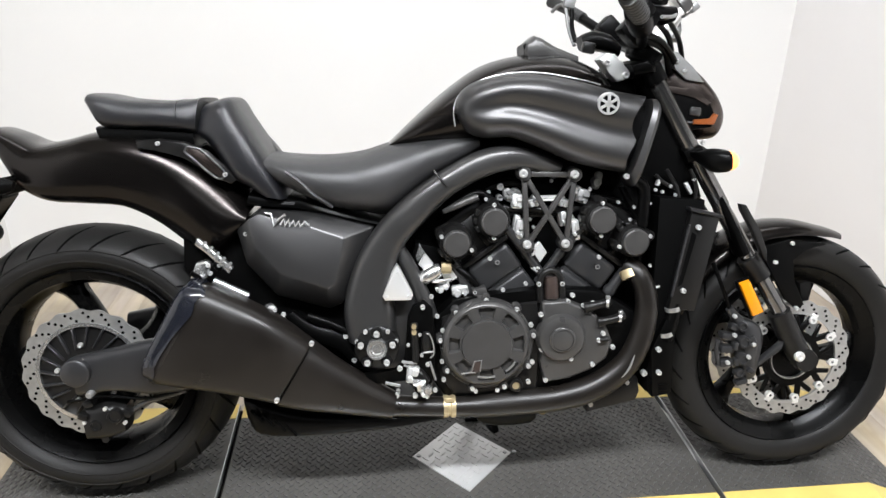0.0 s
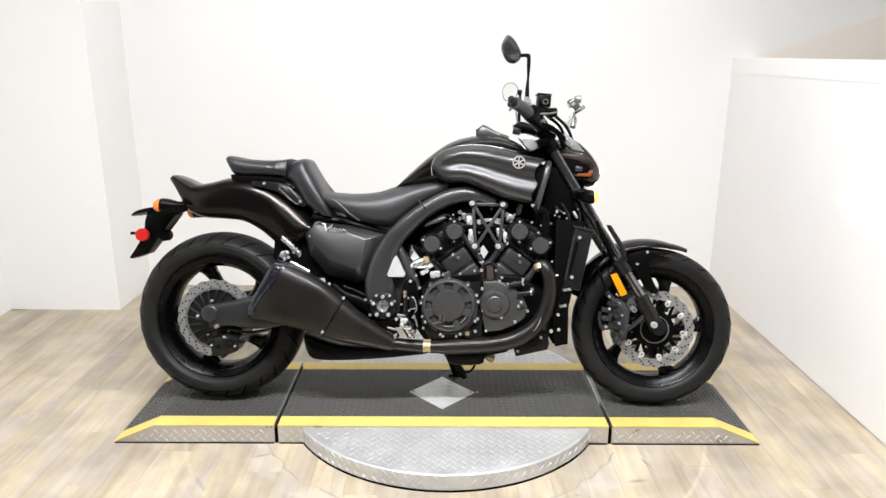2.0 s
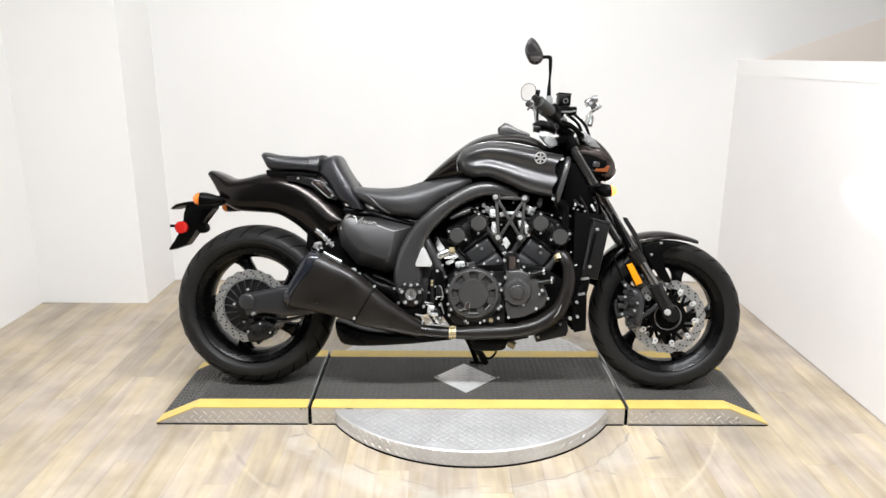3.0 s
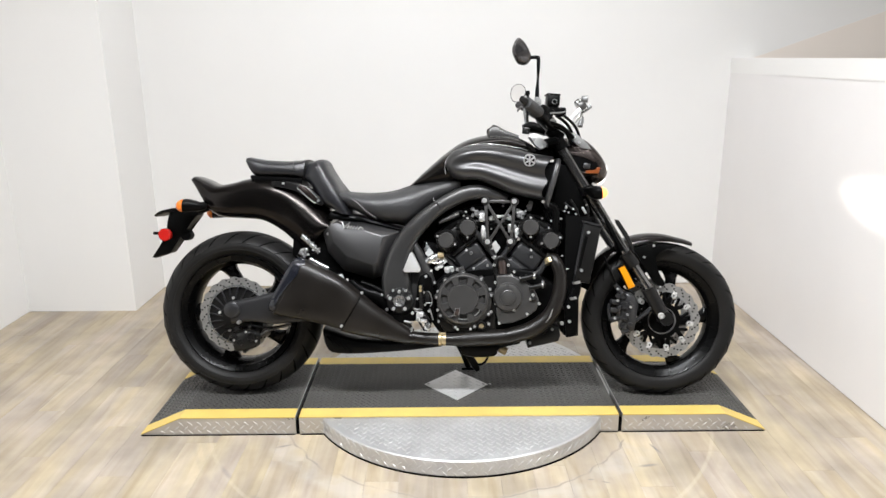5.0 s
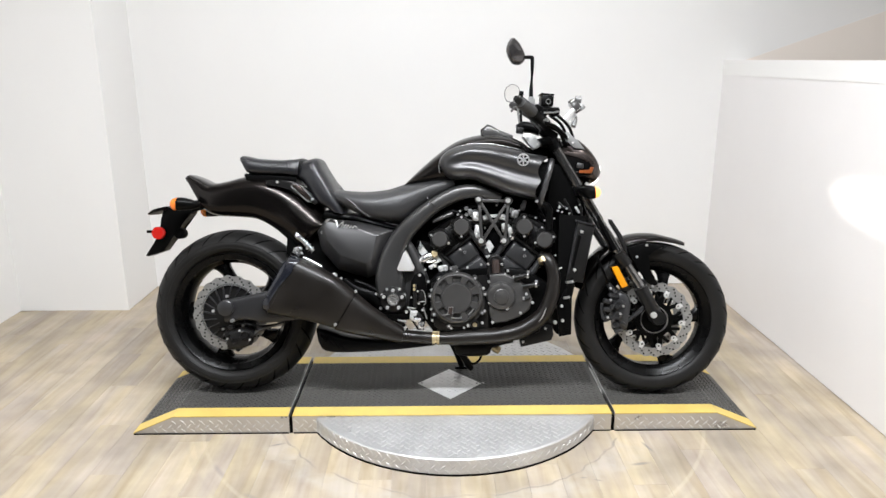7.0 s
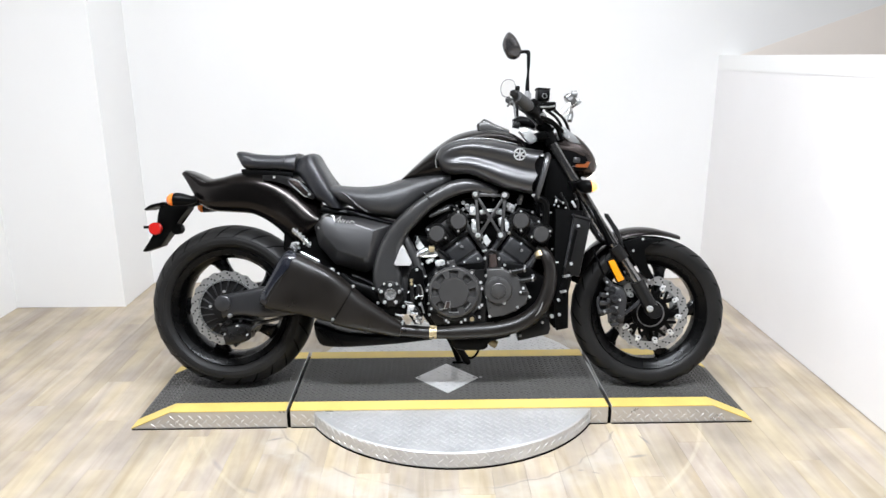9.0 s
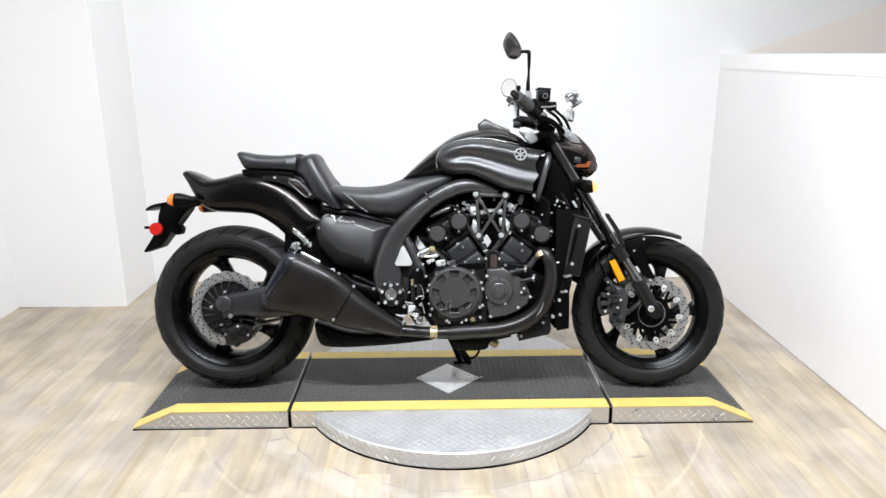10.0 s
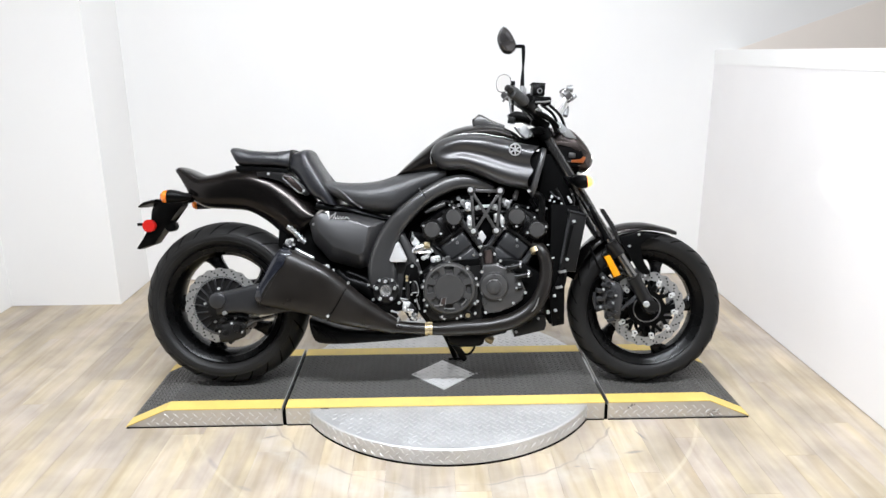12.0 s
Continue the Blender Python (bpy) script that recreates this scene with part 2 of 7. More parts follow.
COVER = mat("dark_grey_plastic", (0.024, 0.024, 0.0255), 0.36, metal=0.35, bump=0.05, bscale=300)
BLACK = mat("black_plastic", (0.0012, 0.0012, 0.0012), 0.36, bump=0.1, bscale=400, spec=0.09)
# Near-black that puts the shade of gaps and hollows into the colour.
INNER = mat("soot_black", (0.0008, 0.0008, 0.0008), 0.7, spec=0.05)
DARK_WALL = mat("dim_grey_paint", (0.06, 0.058, 0.055), 0.8, var=0.05, scale=2)
CEIL = mat("white_ceiling", (0.72, 0.71, 0.69), 0.85, var=0.04, scale=2)
DIM = mat("dim_showroom_floor", (0.05, 0.05, 0.05), 0.6, var=0.1, scale=3)
TANK = mat("matte_black_paint", (0.065, 0.0642, 0.0645), 0.37, metal=0.8, rvar=0.03, scale=10, bump=0.03, bscale=500, spec=0.4)


# ---- mesh helpers ----
def part(name, bm, material, parent=None, label="", smooth=True, angle=40.0, matrix=None):
    bmesh.ops.remove_doubles(bm, verts=bm.verts, dist=1e-5)
    bmesh.ops.recalc_face_normals(bm, faces=bm.faces)
    me = bpy.data.meshes.new(name)
    if smooth:
        for f in bm.faces:
            f.smooth = True
        for e in bm.edges:
            if len(e.link_faces) == 2 and e.calc_face_angle(0) > radians(angle):
                e.smooth = False
    bm.to_mesh(me)
    bm.free()
    me.materials.append(material)
    ob = new(name, me)
    if parent:
        ob.parent = parent
    if matrix is not None:
        ob.matrix_basis = matrix
    if label:
        ob["label"] = label
    return ob


def again(ob, m, parent=None):
    """The same mesh once more, as an object of its own."""
    o = ob.copy()
    scene.collection.objects.link(o)
    o.parent = parent or ob.parent
    o.matrix_basis = m
    return o


def thing(name, m, label, category, group=""):
    e = new(name)
    e.empty_display_size = 0.05
    e.matrix_basis = m
    return tagged(e, label, category, group)


def box(bm, x0, x1, y0, y1, z0, z1, bevel=0.0, seg=2):
    r = bmesh.ops.create_cube(bm, size=1.0)
    vs = r["verts"]
    for v in vs:
        v.co = Vector((x0 if v.co.x < 0 else x1, y0 if v.co.y < 0 else y1, z0 if v.co.z < 0 else z1))
    if bevel:
        es = list({e for v in vs for e in v.link_edges})
        bmesh.ops.bevel(bm, geom=es, offset=bevel, segments=seg, affect="EDGES", profile=0.5)
    return bm


def obox(bm, m, sx, sy, sz, bevel=0.0, seg=2):
    """A box of the given size about the pose m."""
    t = bmesh.new()
    box(t, -sx / 2, sx / 2, -sy / 2, sy / 2, -sz / 2, sz / 2, bevel, seg)
    join(bm, t, m)
    return bm


def join(bm, other, m=None):
    if m is not None:
        other.transform(m)
    me = bpy.data.meshes.new("tmp")
    other.to_mesh(me)
    other.free()
    bm.from_mesh(me)
    bpy.data.meshes.remove(me)
    return bm


def lathe(bm, profile, segs=48, m=None, closed=False):
    """Turns (radius, along) pairs about the y axis; ends are capped unless closed."""
    t = bmesh.new()
    rings = []
    for r, a in profile:
        if r < 1e-6:
            rings.append([t.verts.new((0, a, 0))])
        else:
            rings.append([t.verts.new((r * math.cos(2 * math.pi * i / segs), a, r * math.sin(2 * math.pi * i / segs))) for i in range(segs)])
    pairs = list(zip(rings, rings[1:])) + ([(rings[-1], rings[0])] if closed else [])
    for p, q in pairs:
        for i in range(segs):
            j = (i + 1) % segs
            if len(p) == 1 and len(q) == 1:
                continue
            if len(p) == 1:
                t.faces.new((p[0], q[j], q[i]))
            elif len(q) == 1:
                t.faces.new((p[i], p[j], q[0]))
            else:
                t.faces.new((p[i], p[j], q[j], q[i]))
    if not closed:
        for ring in (rings[0], rings[-1]):
            if len(ring) > 2:
                t.faces.new(ring)
    return join(bm, t, m)


def smooth_path(pts, n):
    """A Catmull-Rom curve through the points, n steps a stretch; points may hold any count of numbers."""
    p = [np.array(q, float) for q in pts]
    p = [2 * p[0] - p[1]] + p + [2 * p[-1] - p[-2]]
    out = []
    for i in range(1, len(p) - 2):
        for k in range(n):
            u = k / n
            out.append(0.5 * (2 * p[i] + (p[i + 1] - p[i - 1]) * u + (2 * p[i - 1] - 5 * p[i] + 4 * p[i + 1] - p[i + 2]) * u * u + (3 * p[i] - p[i - 1] - 3 * p[i + 1] + p[i + 2]) * u ** 3))
    out.append(p[-2])
    return out


def tube(bm, pts, radius, segs=12, n=6, caps=True, flat=1.0, up=(0, 1, 0)):
    """A tube through (x, y, z) or (x, y, z, radius) points. flat: its size along up as a share of that across."""
    full = [tuple(q) if len(q) == 4 else (*q, radius) for q in pts]
    line = smooth_path(full, n) if n > 1 else [np.array(q, float) for q in full]
    t = bmesh.new()
    rings = []
    for i, q in enumerate(line):
        a, b = line[max(i - 1, 0)], line[min(i + 1, len(line) - 1)]
        d = Vector(b[:3] - a[:3]).normalized()
        u = Vector(up)
        u = (u - d * u.dot(d))
        u = u.normalized() if u.length > 1e-4 else d.orthogonal().normalized()
        w = d.cross(u)
        c = Vector(q[:3])
        rings.append([t.verts.new(c + float(q[3]) * (math.cos(2 * math.pi * k / segs) * w + flat * math.sin(2 * math.pi * k / segs) * u)) for k in range(segs)])
    for p, q in zip(rings, rings[1:]):
        for k in range(segs):
            j = (k + 1) % segs
            t.faces.new((p[k], p[j], q[j], q[k]))
    if caps:
        t.faces.new(rings[0])
        t.faces.new(rings[-1])
    return join(bm, t)


def loft(bm, rings, closed=True, caps=True):
    """Skins lists of points of one length; closed: each ring is a loop."""
    t = bmesh.new()
    vs = [[t.verts.new(Vector(q)) for q in ring] for ring in rings]
    n = len(vs[0])
    for p, q in zip(vs, vs[1:]):
        for k in range(n if closed else n - 1):
            j = (k + 1) % n
            try:
                t.faces.new((p[k], p[j], q[j], q[k]))
            except ValueError:
                pass
    if caps and closed:
        t.faces.new(vs[0])
        t.faces.new(vs[-1])
    return join(bm, t)


def plate(bm, outline, y0, y1, bevel=0.004, seg=2, n=0):
    """A plate with an outline of (x, z) points, from y0 to y1, its edges rounded; n smooths the outline."""
    pts = [tuple(q) for q in outline]
    if n:
        loop = pts + [pts[0], pts[1], pts[2]]
        sm = smooth_path(loop, n)
        pts = [tuple(q) for q in sm[n : n + n * len(outline)]]
    t = bmesh.new()
    front = [t.verts.new((x, y0, z)) for x, z in pts]
    back = [t.verts.new((x, y1, z)) for x, z in pts]
    f0 = t.faces.new(front)
    f1 = t.faces.new(list(reversed(back)))
    for k in range(len(pts)):
        j = (k + 1) % len(pts)
        t.faces.new((front[k], back[k], back[j], front[j]))
    if bevel:
        es = [e for e in t.edges if (e.verts[0].co.y == e.verts[1].co.y)]
        bmesh.ops.bevel(t, geom=es, offset=bevel, segments=seg, affect="EDGES", profile=0.5, clamp_overlap=True)
    return join(bm, t)


# ---- the room ----
def slab(name, x0, x1, y0, y1, z0, z1, material, label="", parent=None):
    bm = bmesh.new()
    box(bm, x0, x1, y0, y1, z0, z1)
    ob = part(name, bm, material, parent, smooth=False)
    tagged(ob, label, "", "", "structure")
    return ob


XL, XJ, XRW, YJ, YB, ZC = -2.455, -1.835, 1.67, 1.41, 1.85, 3.0
YE = -1.7  # where the white display bay ends and the unseen dark surround begins
floor = slab("floor", XL - 0.1, 5.0, YE, YB + 0.12, -0.1, -0.0035, FLOORM, "light oak-look plank floor, worn and scuffed")
# Unseen dark floor, walls and ceiling added to keep reflections on the bike dark.
slab("showroom_floor", XL - 0.1, 5.0, -9.0, YE, -0.1, -0.001, DIM, "unseen dark floor added behind the camera")
slab("wall_north", XJ, 5.0, YB, YB + 0.12, 0, ZC, WALL, "plain white painted back wall")
slab("wall_pier", XL - 0.1, XJ, YJ, YB + 0.12, 0, ZC, WALL, "white painted wall pier beside the back wall")
slab("wall_west", XL - 0.1, XL, YE, YJ, 0, ZC, WALL, "plain white painted side wall")
slab("showroom_wall", XL - 0.1, XL, -9.0, YE, 0, ZC, DARK_WALL, "unseen dim grey side wall added behind the camera")
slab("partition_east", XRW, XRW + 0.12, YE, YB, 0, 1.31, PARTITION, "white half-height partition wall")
slab("trim", XRW - 0.0025, XRW + 0.1225, YE, YB, 1.31, 1.395, WALL, "white cap board on the partition")
slab("wall_east", 5.0, 5.12, -9.0, YB + 0.12, 0, ZC, WALL_FAR, "beige wall of the room behind the partition")
slab("wall_south", XL - 0.1, 5.12, -9.12, -9.0, 0, ZC, DARK_WALL, "unseen dim grey wall added behind the camera")
# Ceiling out of view, kept white to bounce soft light from above.
slab("ceiling", XL - 0.1, 5.12, YE, YB + 0.12, ZC, ZC + 0.1, CEIL, "unseen flat white ceiling that bounces light down")
slab("showroom_ceiling", XL - 0.1, 5.12, -9.12, YE, ZC, ZC + 0.1, DARK_WALL, "unseen dim ceiling added behind the camera")
# beige wedge laid on the back wall in place of a soft-edged shadow
bm = bmesh.new()
plate(bm, [(1.80, 0.6), (4.9, 0.6), (4.9, 2.47), (1.795, 1.395)], YB - 0.002, YB, 0)
tagged(part("stair_side", bm, WALL_FAR, smooth=False), "beige wedge in place of the shade beyond the partition", "", "", "structure")
# ---- the display platform ----
PX0, PX1, PJ0, PJ1, PY1, PZ = -1.232, 1.195, -0.622, 0.630, 0.55, 0.072
RX0, RX1 = -1.075, 1.035
STRIPE = 0.068


def wedge(bm, pts, y0, y1):
    """A prism with an (x, z) outline from y0 to y1."""
    return plate(bm, pts, y0, y1, 0)


def lugs(bm, x0, x1, y0, y1, z, pitch, size, height, keep=None, slope=None, fat=0.30):
    """Raised lozenges of tread plate: rows slanting one way and the other by turns, each end aimed at its neighbour's flank."""
    verts, faces = [], []
    dy, dx = pitch / math.sqrt(2), pitch * math.sqrt(2)
    shape = ((-1, 0, 0), (0, -fat, 0), (1, 0, 0), (0, fat, 0), (-0.7, 0, 1), (0, -0.45 * fat, 1), (0.7, 0, 1), (0, 0.45 * fat, 1))
    for j in range(int((y1 - y0) / dy) + 1):
        for i in range(int((x1 - x0) / dx) + 1):
            cx, cy = x0 + (i + 0.25 + 0.5 * (j % 2)) * dx, y0 + (j + 0.5) * dy
            if cx > x1 - size * 0.4 or cy > y1 - size * 0.35 or (keep and not keep(cx, cy)):
                continue
            ca, sa = math.cos(radians(45)), math.sin(radians(45 if j % 2 else -45))
            base = len(verts)
            for px, py, pz in shape:
                qx, qy = px * size / 2, py * size / 2
                wx, wy = cx + qx * ca - qy * sa, cy + qx * sa + qy * ca
                verts.append((wx, wy, (slope(wx) if slope else z) + pz * height))
            for k in range(4):
                m = (k + 1) % 4
                faces.append((base + k, base + m, base + 4 + m, base + 4 + k))
            faces.append((base + 4, base + 5, base + 6, base + 7))
    me = bpy.data.meshes.new("lugs")
    me.from_pydata(verts, [], faces)
    bm.from_mesh(me)
    bpy.data.meshes.remove(me)
    return bm


plat = thing("display_platform", pose(0, 0, 0), "low black rubber display platform with yellow edge stripes", "platform")
G = 0.007
for name, x0, x1 in (("ramp_module", PX0, PJ0 - G), ("centre_module", PJ0 + G, PJ1 - G), ("ramp_module", PJ1 + G, PX1)):
    if x0 == PX0:
        outline = [(PX0, 0.0), (x1, 0.0), (x1, PZ), (RX0, PZ), (PX0, 0.004)]
        slope = lambda x: PZ if x > RX0 else 0.004 + (PZ - 0.004) * (x - PX0) / (RX0 - PX0)
    elif x1 == PX1:
        outline = [(x0, 0.0), (PX1, 0.0), (PX1, 0.004), (RX1, PZ), (x0, PZ)]
        slope = lambda x: PZ if x < RX1 else 0.004 + (PZ - 0.004) * (PX1 - x) / (PX1 - RX1)
    else:
        outline = [(x0, 0.0), (x1, 0.0), (x1, PZ), (x0, PZ)]
        slope = lambda x: PZ
    bm = bmesh.new()
    wedge(bm, outline, 0.0, PY1)
    body = part(name, bm, TREAD_SIDE, plat, "bright tread plate sides", smooth=False)
    top = [(x, z) for x, z in outline if z > 0.003]
    top.sort()

    def skin(y0, y1, lift):
        bm = bmesh.new()
        loft(bm, [[(x, y0, z + 0.0005), (x, y1, z + 0.0005), (x, y1, z + lift), (x, y0, z + lift)] for x, z in top])
        return bm

    part("rubber_mat", skin(STRIPE, PY1 - STRIPE, 0.003), MAT_RUBBER, body, "black ribbed rubber tread", smooth=False)
    part("edge_stripe", skin(-0.002, STRIPE - 0.001, 0.004), YELLOW, body, "scuffed yellow painted stripe", smooth=False)
    part("edge_stripe", skin(PY1 - STRIPE + 0.001, PY1 + 0.002, 0.004), YELLOW, body, "scuffed yellow painted stripe", smooth=False)
    bm = bmesh.new()
    a, b = top[0][0] + 0.006, top[-1][0] - 0.006
    inside = (lambda x, y: abs(x + 0.001) / 0.138 + abs(y - 0.266) / 0.142 > 1.04) if x0 == PJ0 + G else None
    lugs(bm, a, b, STRIPE + 0.004, PY1 - STRIPE - 0.004, PZ, 0.0172, 0.0205, 0.0028, inside, lambda x, s=slope: s(x) + 0.003)
    tagged(part("rubber_lug", bm, MAT_LUG, body, smooth=False), kind="stuff")
    # embossed lozenges on the upright face
    bm = bmesh.new()
    lugs(bm, a, b, 0.004, PZ - 0.004, 0, 0.0255, 0.0285, 0.0014, lambda x, z, s=slope: z < min(s(x - 0.012), s(x + 0.012)) - 0.012 and s(x) > 0.034, fat=0.22)
    bm.transform(pose(0, 0, 0, 90, 0, 0))
    tagged(part("tread_lug", bm, TREAD_LUG, body, smooth=False), kind="stuff")
    bm = bmesh.new()
    box(bm, x0 + 0.002, x1 - 0.002, -0.004, -0.0005, 0.0, 0.0038)
    part("base_seal", bm, DARKHOLE, body, "thin black strip along the foot", smooth=False)
    # bright angle along the joint
    if x0 != PJ0 + G:
        e = x1 if x0 == PX0 else x0
        bm = bmesh.new()
        box(bm, e - 0.0016, e + 0.0016, 0.001, PY1 - 0.001, PZ - 0.012, PZ + 0.0058, 0.0006, 1)
        part("joint_trim", bm, STEEL, body, "bright metal joint trim", smooth=False)

# black blocks in the two joints, in place of the shade down the gaps
for x in (PJ0, PJ1):
    bm = bmesh.new()
    box(bm, x - G + 0.0005, x + G - 0.0005, 0.003, PY1 - 0.003, 0.0, PZ - 0.016)
    part("joint_filler", bm, INNER, plat, "black block that darkens the gap between the modules", smooth=False)

# metal lozenge let into the middle of the mat
bm = bmesh.new()
corner = [(-0.136, 0.27), (0.0, 0.125), (0.134, 0.264), (0.0, 0.408)]
lo = [(x, y, PZ + 0.001) for x, y in corner]
hi = [(x * 0.985, 0.267 + (y - 0.267) * 0.985, PZ + 0.0055) for x, y in corner]
loft(bm, [lo, hi])
diamond = part("diamond_plate", bm, TREAD, plat, "bright metal tread plate lozenge", smooth=False)
bm = bmesh.new()
lugs(bm, -0.14, 0.14, 0.12, 0.41, PZ + 0.0055, 0.0225, 0.0250, 0.002, lambda x, y: abs(x) / 0.134 + abs(y - 0.267) / 0.14 < 0.88, fat=0.22)
tagged(part("tread_lug", bm, TREAD_LUG, diamond, smooth=False), kind="stuff")
bm = bmesh.new()
lathe(bm, [(0, 0), (0.006, 0), (0.0055, 0.003), (0, 0.004)], 12, pose(0, 0, 0, 90, 0, 0))
screw = part("screw", bm, STEEL, diamond, matrix=pose(0.142, 0.266, PZ + 0.004))
for x, y in ((-0.118, 0.27), (0.116, 0.265)):
    again(screw, pose(x, y, PZ + 0.0055))

# turntable
TCX, TCY, TR, TZ = 0.016, 0.325, 0.629, 0.066
table = thing("turntable", pose(TCX, TCY, 0), "round diamond tread plate turntable disc under the platform", "turntable")
bm = bmesh.new()
lathe(bm, [(0, 0.004), (TR - 0.004, 0.004), (TR, 0.008), (TR, TZ - 0.004), (TR - 0.004, TZ), (0, TZ)], 128, pose(0, 0, 0, 90, 0, 0) @ pose(0, 0, 0))
bm.transform(Matrix.Diagonal((1, -1, 1, 1)))
disc = part("disc", bm, TREAD, table, angle=25)
bm = bmesh.new()
lugs(bm, -TR, TR, -TR, TR, TZ, 0.0240, 0.0275, 0.0022, lambda x, y: x * x + y * y < (TR - 0.02) ** 2 and not (-0.322 < y < 0.222), fat=0.24)
tagged(part("tread_lug", bm, TREAD_LUG, table, smooth=False), kind="stuff")
bm = bmesh.new()
t = bmesh.new()
lugs(t, 0, 2 * math.pi * TR, 0.006, TZ - 0.004, 0, 0.0255, 0.0285, 0.0018, fat=0.22)
for v in t.verts:
    a, h, r = v.co.x / TR, v.co.y, TR + v.co.z
    v.co = Vector((r * math.cos(a), r * math.sin(a), h))
join(bm, t)
tagged(part("rim_lug", bm, TREAD_LUG, table, smooth=False), kind="stuff")
bm = bmesh.new()
lathe(bm, [(0, 0.0), (TR + 0.0015, 0.0), (TR + 0.0015, 0.004), (0, 0.004)], 128, pose(0, 0, 0, 90, 0, 0))
bm.transform(Matrix.Diagonal((1, -1, 1, 1)))
part("base_ring", bm, DARKHOLE, table, "thin black ring at the foot of the disc")


# ---- the motorcycle ----
BX, BY, BZ, YAW, BLEAN = -0.88, 0.245, 0.076, -2.0, 11.0
bike = thing("motorcycle", pose(BX, BY, BZ, 0, 0, YAW) @ pose(0, 0, 0, -BLEAN, 0, 0), "matte black muscle cruiser motorcycle leaning on its side stand", "motorcycle")


def sgnpow(v, p):
    return math.copysign(abs(v) ** (2 / p), v)


def hull(bm, stations, n=5, segs=24, dent=0.0, dent_at=0.0, dent_wide=0.5):
    """Skins sections given as top x, top z, bottom x, bottom z, middle y, half width, squareness.
    dent draws a valley along the side at that angle."""
    rings = []
    line = smooth_path(stations, n) if n > 1 else [np.array(q, float) for q in stations]
    for i, (xt, zt, xb, zb, yc, w, p) in enumerate(line):
        ring = []
        deep = dent * min(1.0, max(0.0, (i / (len(line) - 1) - 0.12) / 0.3))
        for k in range(segs):
            a = 2 * math.pi * k / segs
            u, v = sgnpow(math.sin(a), p), sgnpow(math.cos(a), p)
            d = abs((a - dent_at + math.pi) % (2 * math.pi) - math.pi)
            f = 1 - deep * math.exp(-((d / dent_wide) ** 2))
            ring.append(((xt + xb) / 2 + u * (xt - xb) / 2 * f, yc + v * w * f, (zt + zb) / 2 + u * (zt - zb) / 2 * f))
        rings.append(ring)
    return loft(bm, rings)


def flip(ob, name=None):
    """The same part on the other side of the bike."""
    me = ob.data.copy()
    me.transform(Matrix.Diagonal((1, -1, 1, 1)))
    me.flip_normals()
    o = new(name or ob.name.split(".")[0], me)
    o.parent = ob.parent
    if "label" in ob:
        o["label"] = ob["label"]
    m = ob.matrix_basis.copy()
    m.translation.y *= -1
    o.matrix_basis = m
    return o


def raised(bm, outline, top, y0, y1, y2, tilt=0.0):
    """A panel: its outline at y0 and y1, a smaller face at y2, leaning outwards to its foot by tilt."""
    zt = max(z for x, z in top)
    return loft(bm, [[(x, y0, z) for x, z in outline], [(x, y1, z) for x, z in outline], [(x, y2 - tilt * (zt - z), z) for x, z in top]])


def bevelled(bm, offset, seg=2, sharp=20):
    es = [e for e in bm.edges if len(e.link_faces) == 2 and e.calc_face_angle(0) > radians(sharp)]
    bmesh.ops.bevel(bm, geom=es, offset=offset, segments=seg, affect="EDGES", profile=0.5, clamp_overlap=True)
    return bm


# bolt heads, all from two meshes
bm = bmesh.new()
lathe(bm, [(0.0, -0.002), (0.0026, -0.002), (0.0026, -0.0058), (0.0048, -0.0058), (0.0055, -0.0045), (0.0055, 0.004)], 14)
BOLT = part("bolt", bm, CHROME, bike, "bright socket-head bolt", matrix=pose(*(0.764, -0.185, 0.497)))
bm = bmesh.new()
lathe(bm, [(0, -0.002), (0.004, -0.002), (0.004, -0.006), (0.0075, -0.006), (0.0085, -0.004), (0.0085, 0), (0.0105, 0), (0.0105, 0.004)], 16)
BIGBOLT = part("bolt", bm, CHROME, bike, "bright flanged bolt", matrix=pose(*(0.432, -0.17, 0.492)))


def bolts(parent, places, scale=1.0, which=None):
    for p in places:
        again(which or BOLT, pose(*p) @ Matrix.Diagonal((scale, scale, scale, 1)), parent)


# ---- wheels ----
RR, FR = 0.331, 0.309


def tyre(r, w, bead):
    bm = bmesh.new()
    h = w / 2
    prof = [(bead, -h * 0.74), (bead + 0.003, -h * 0.82), (bead + 0.018, -h * 0.94)]
    for k in range(19):
        a = math.pi * (k / 18 - 0.5)
        prof.append((r - 0.60 * h + 0.60 * h * math.cos(a), h * math.sin(a)))
    prof += [(q[0], -q[1]) for q in reversed(prof[:3])]
    lathe(bm, prof, 120, None, True)
    return bm


def grooves(r, w, count, phase):
    """Slanted tread cuts as thin dark ribs let into the tread."""
    bm = bmesh.new()
    h = w / 2
    for i in range(count):
        for side in (-1, 1):
            pts = []
            for k in range(7):
                a = radians(12 + k * 10.5)
                ang = 2 * math.pi * i / count + phase + side * 0.02 + k * 0.035
                rad = r - 0.60 * h + 0.60 * h * math.cos(a) - 0.0018
                pts.append((rad * math.cos(ang), side * h * math.sin(a), rad * math.sin(ang), 0.0022 + 0.0006 * (3 - abs(k - 3))))
            tube(bm, pts, 0.003, 6, 1)
    return bm


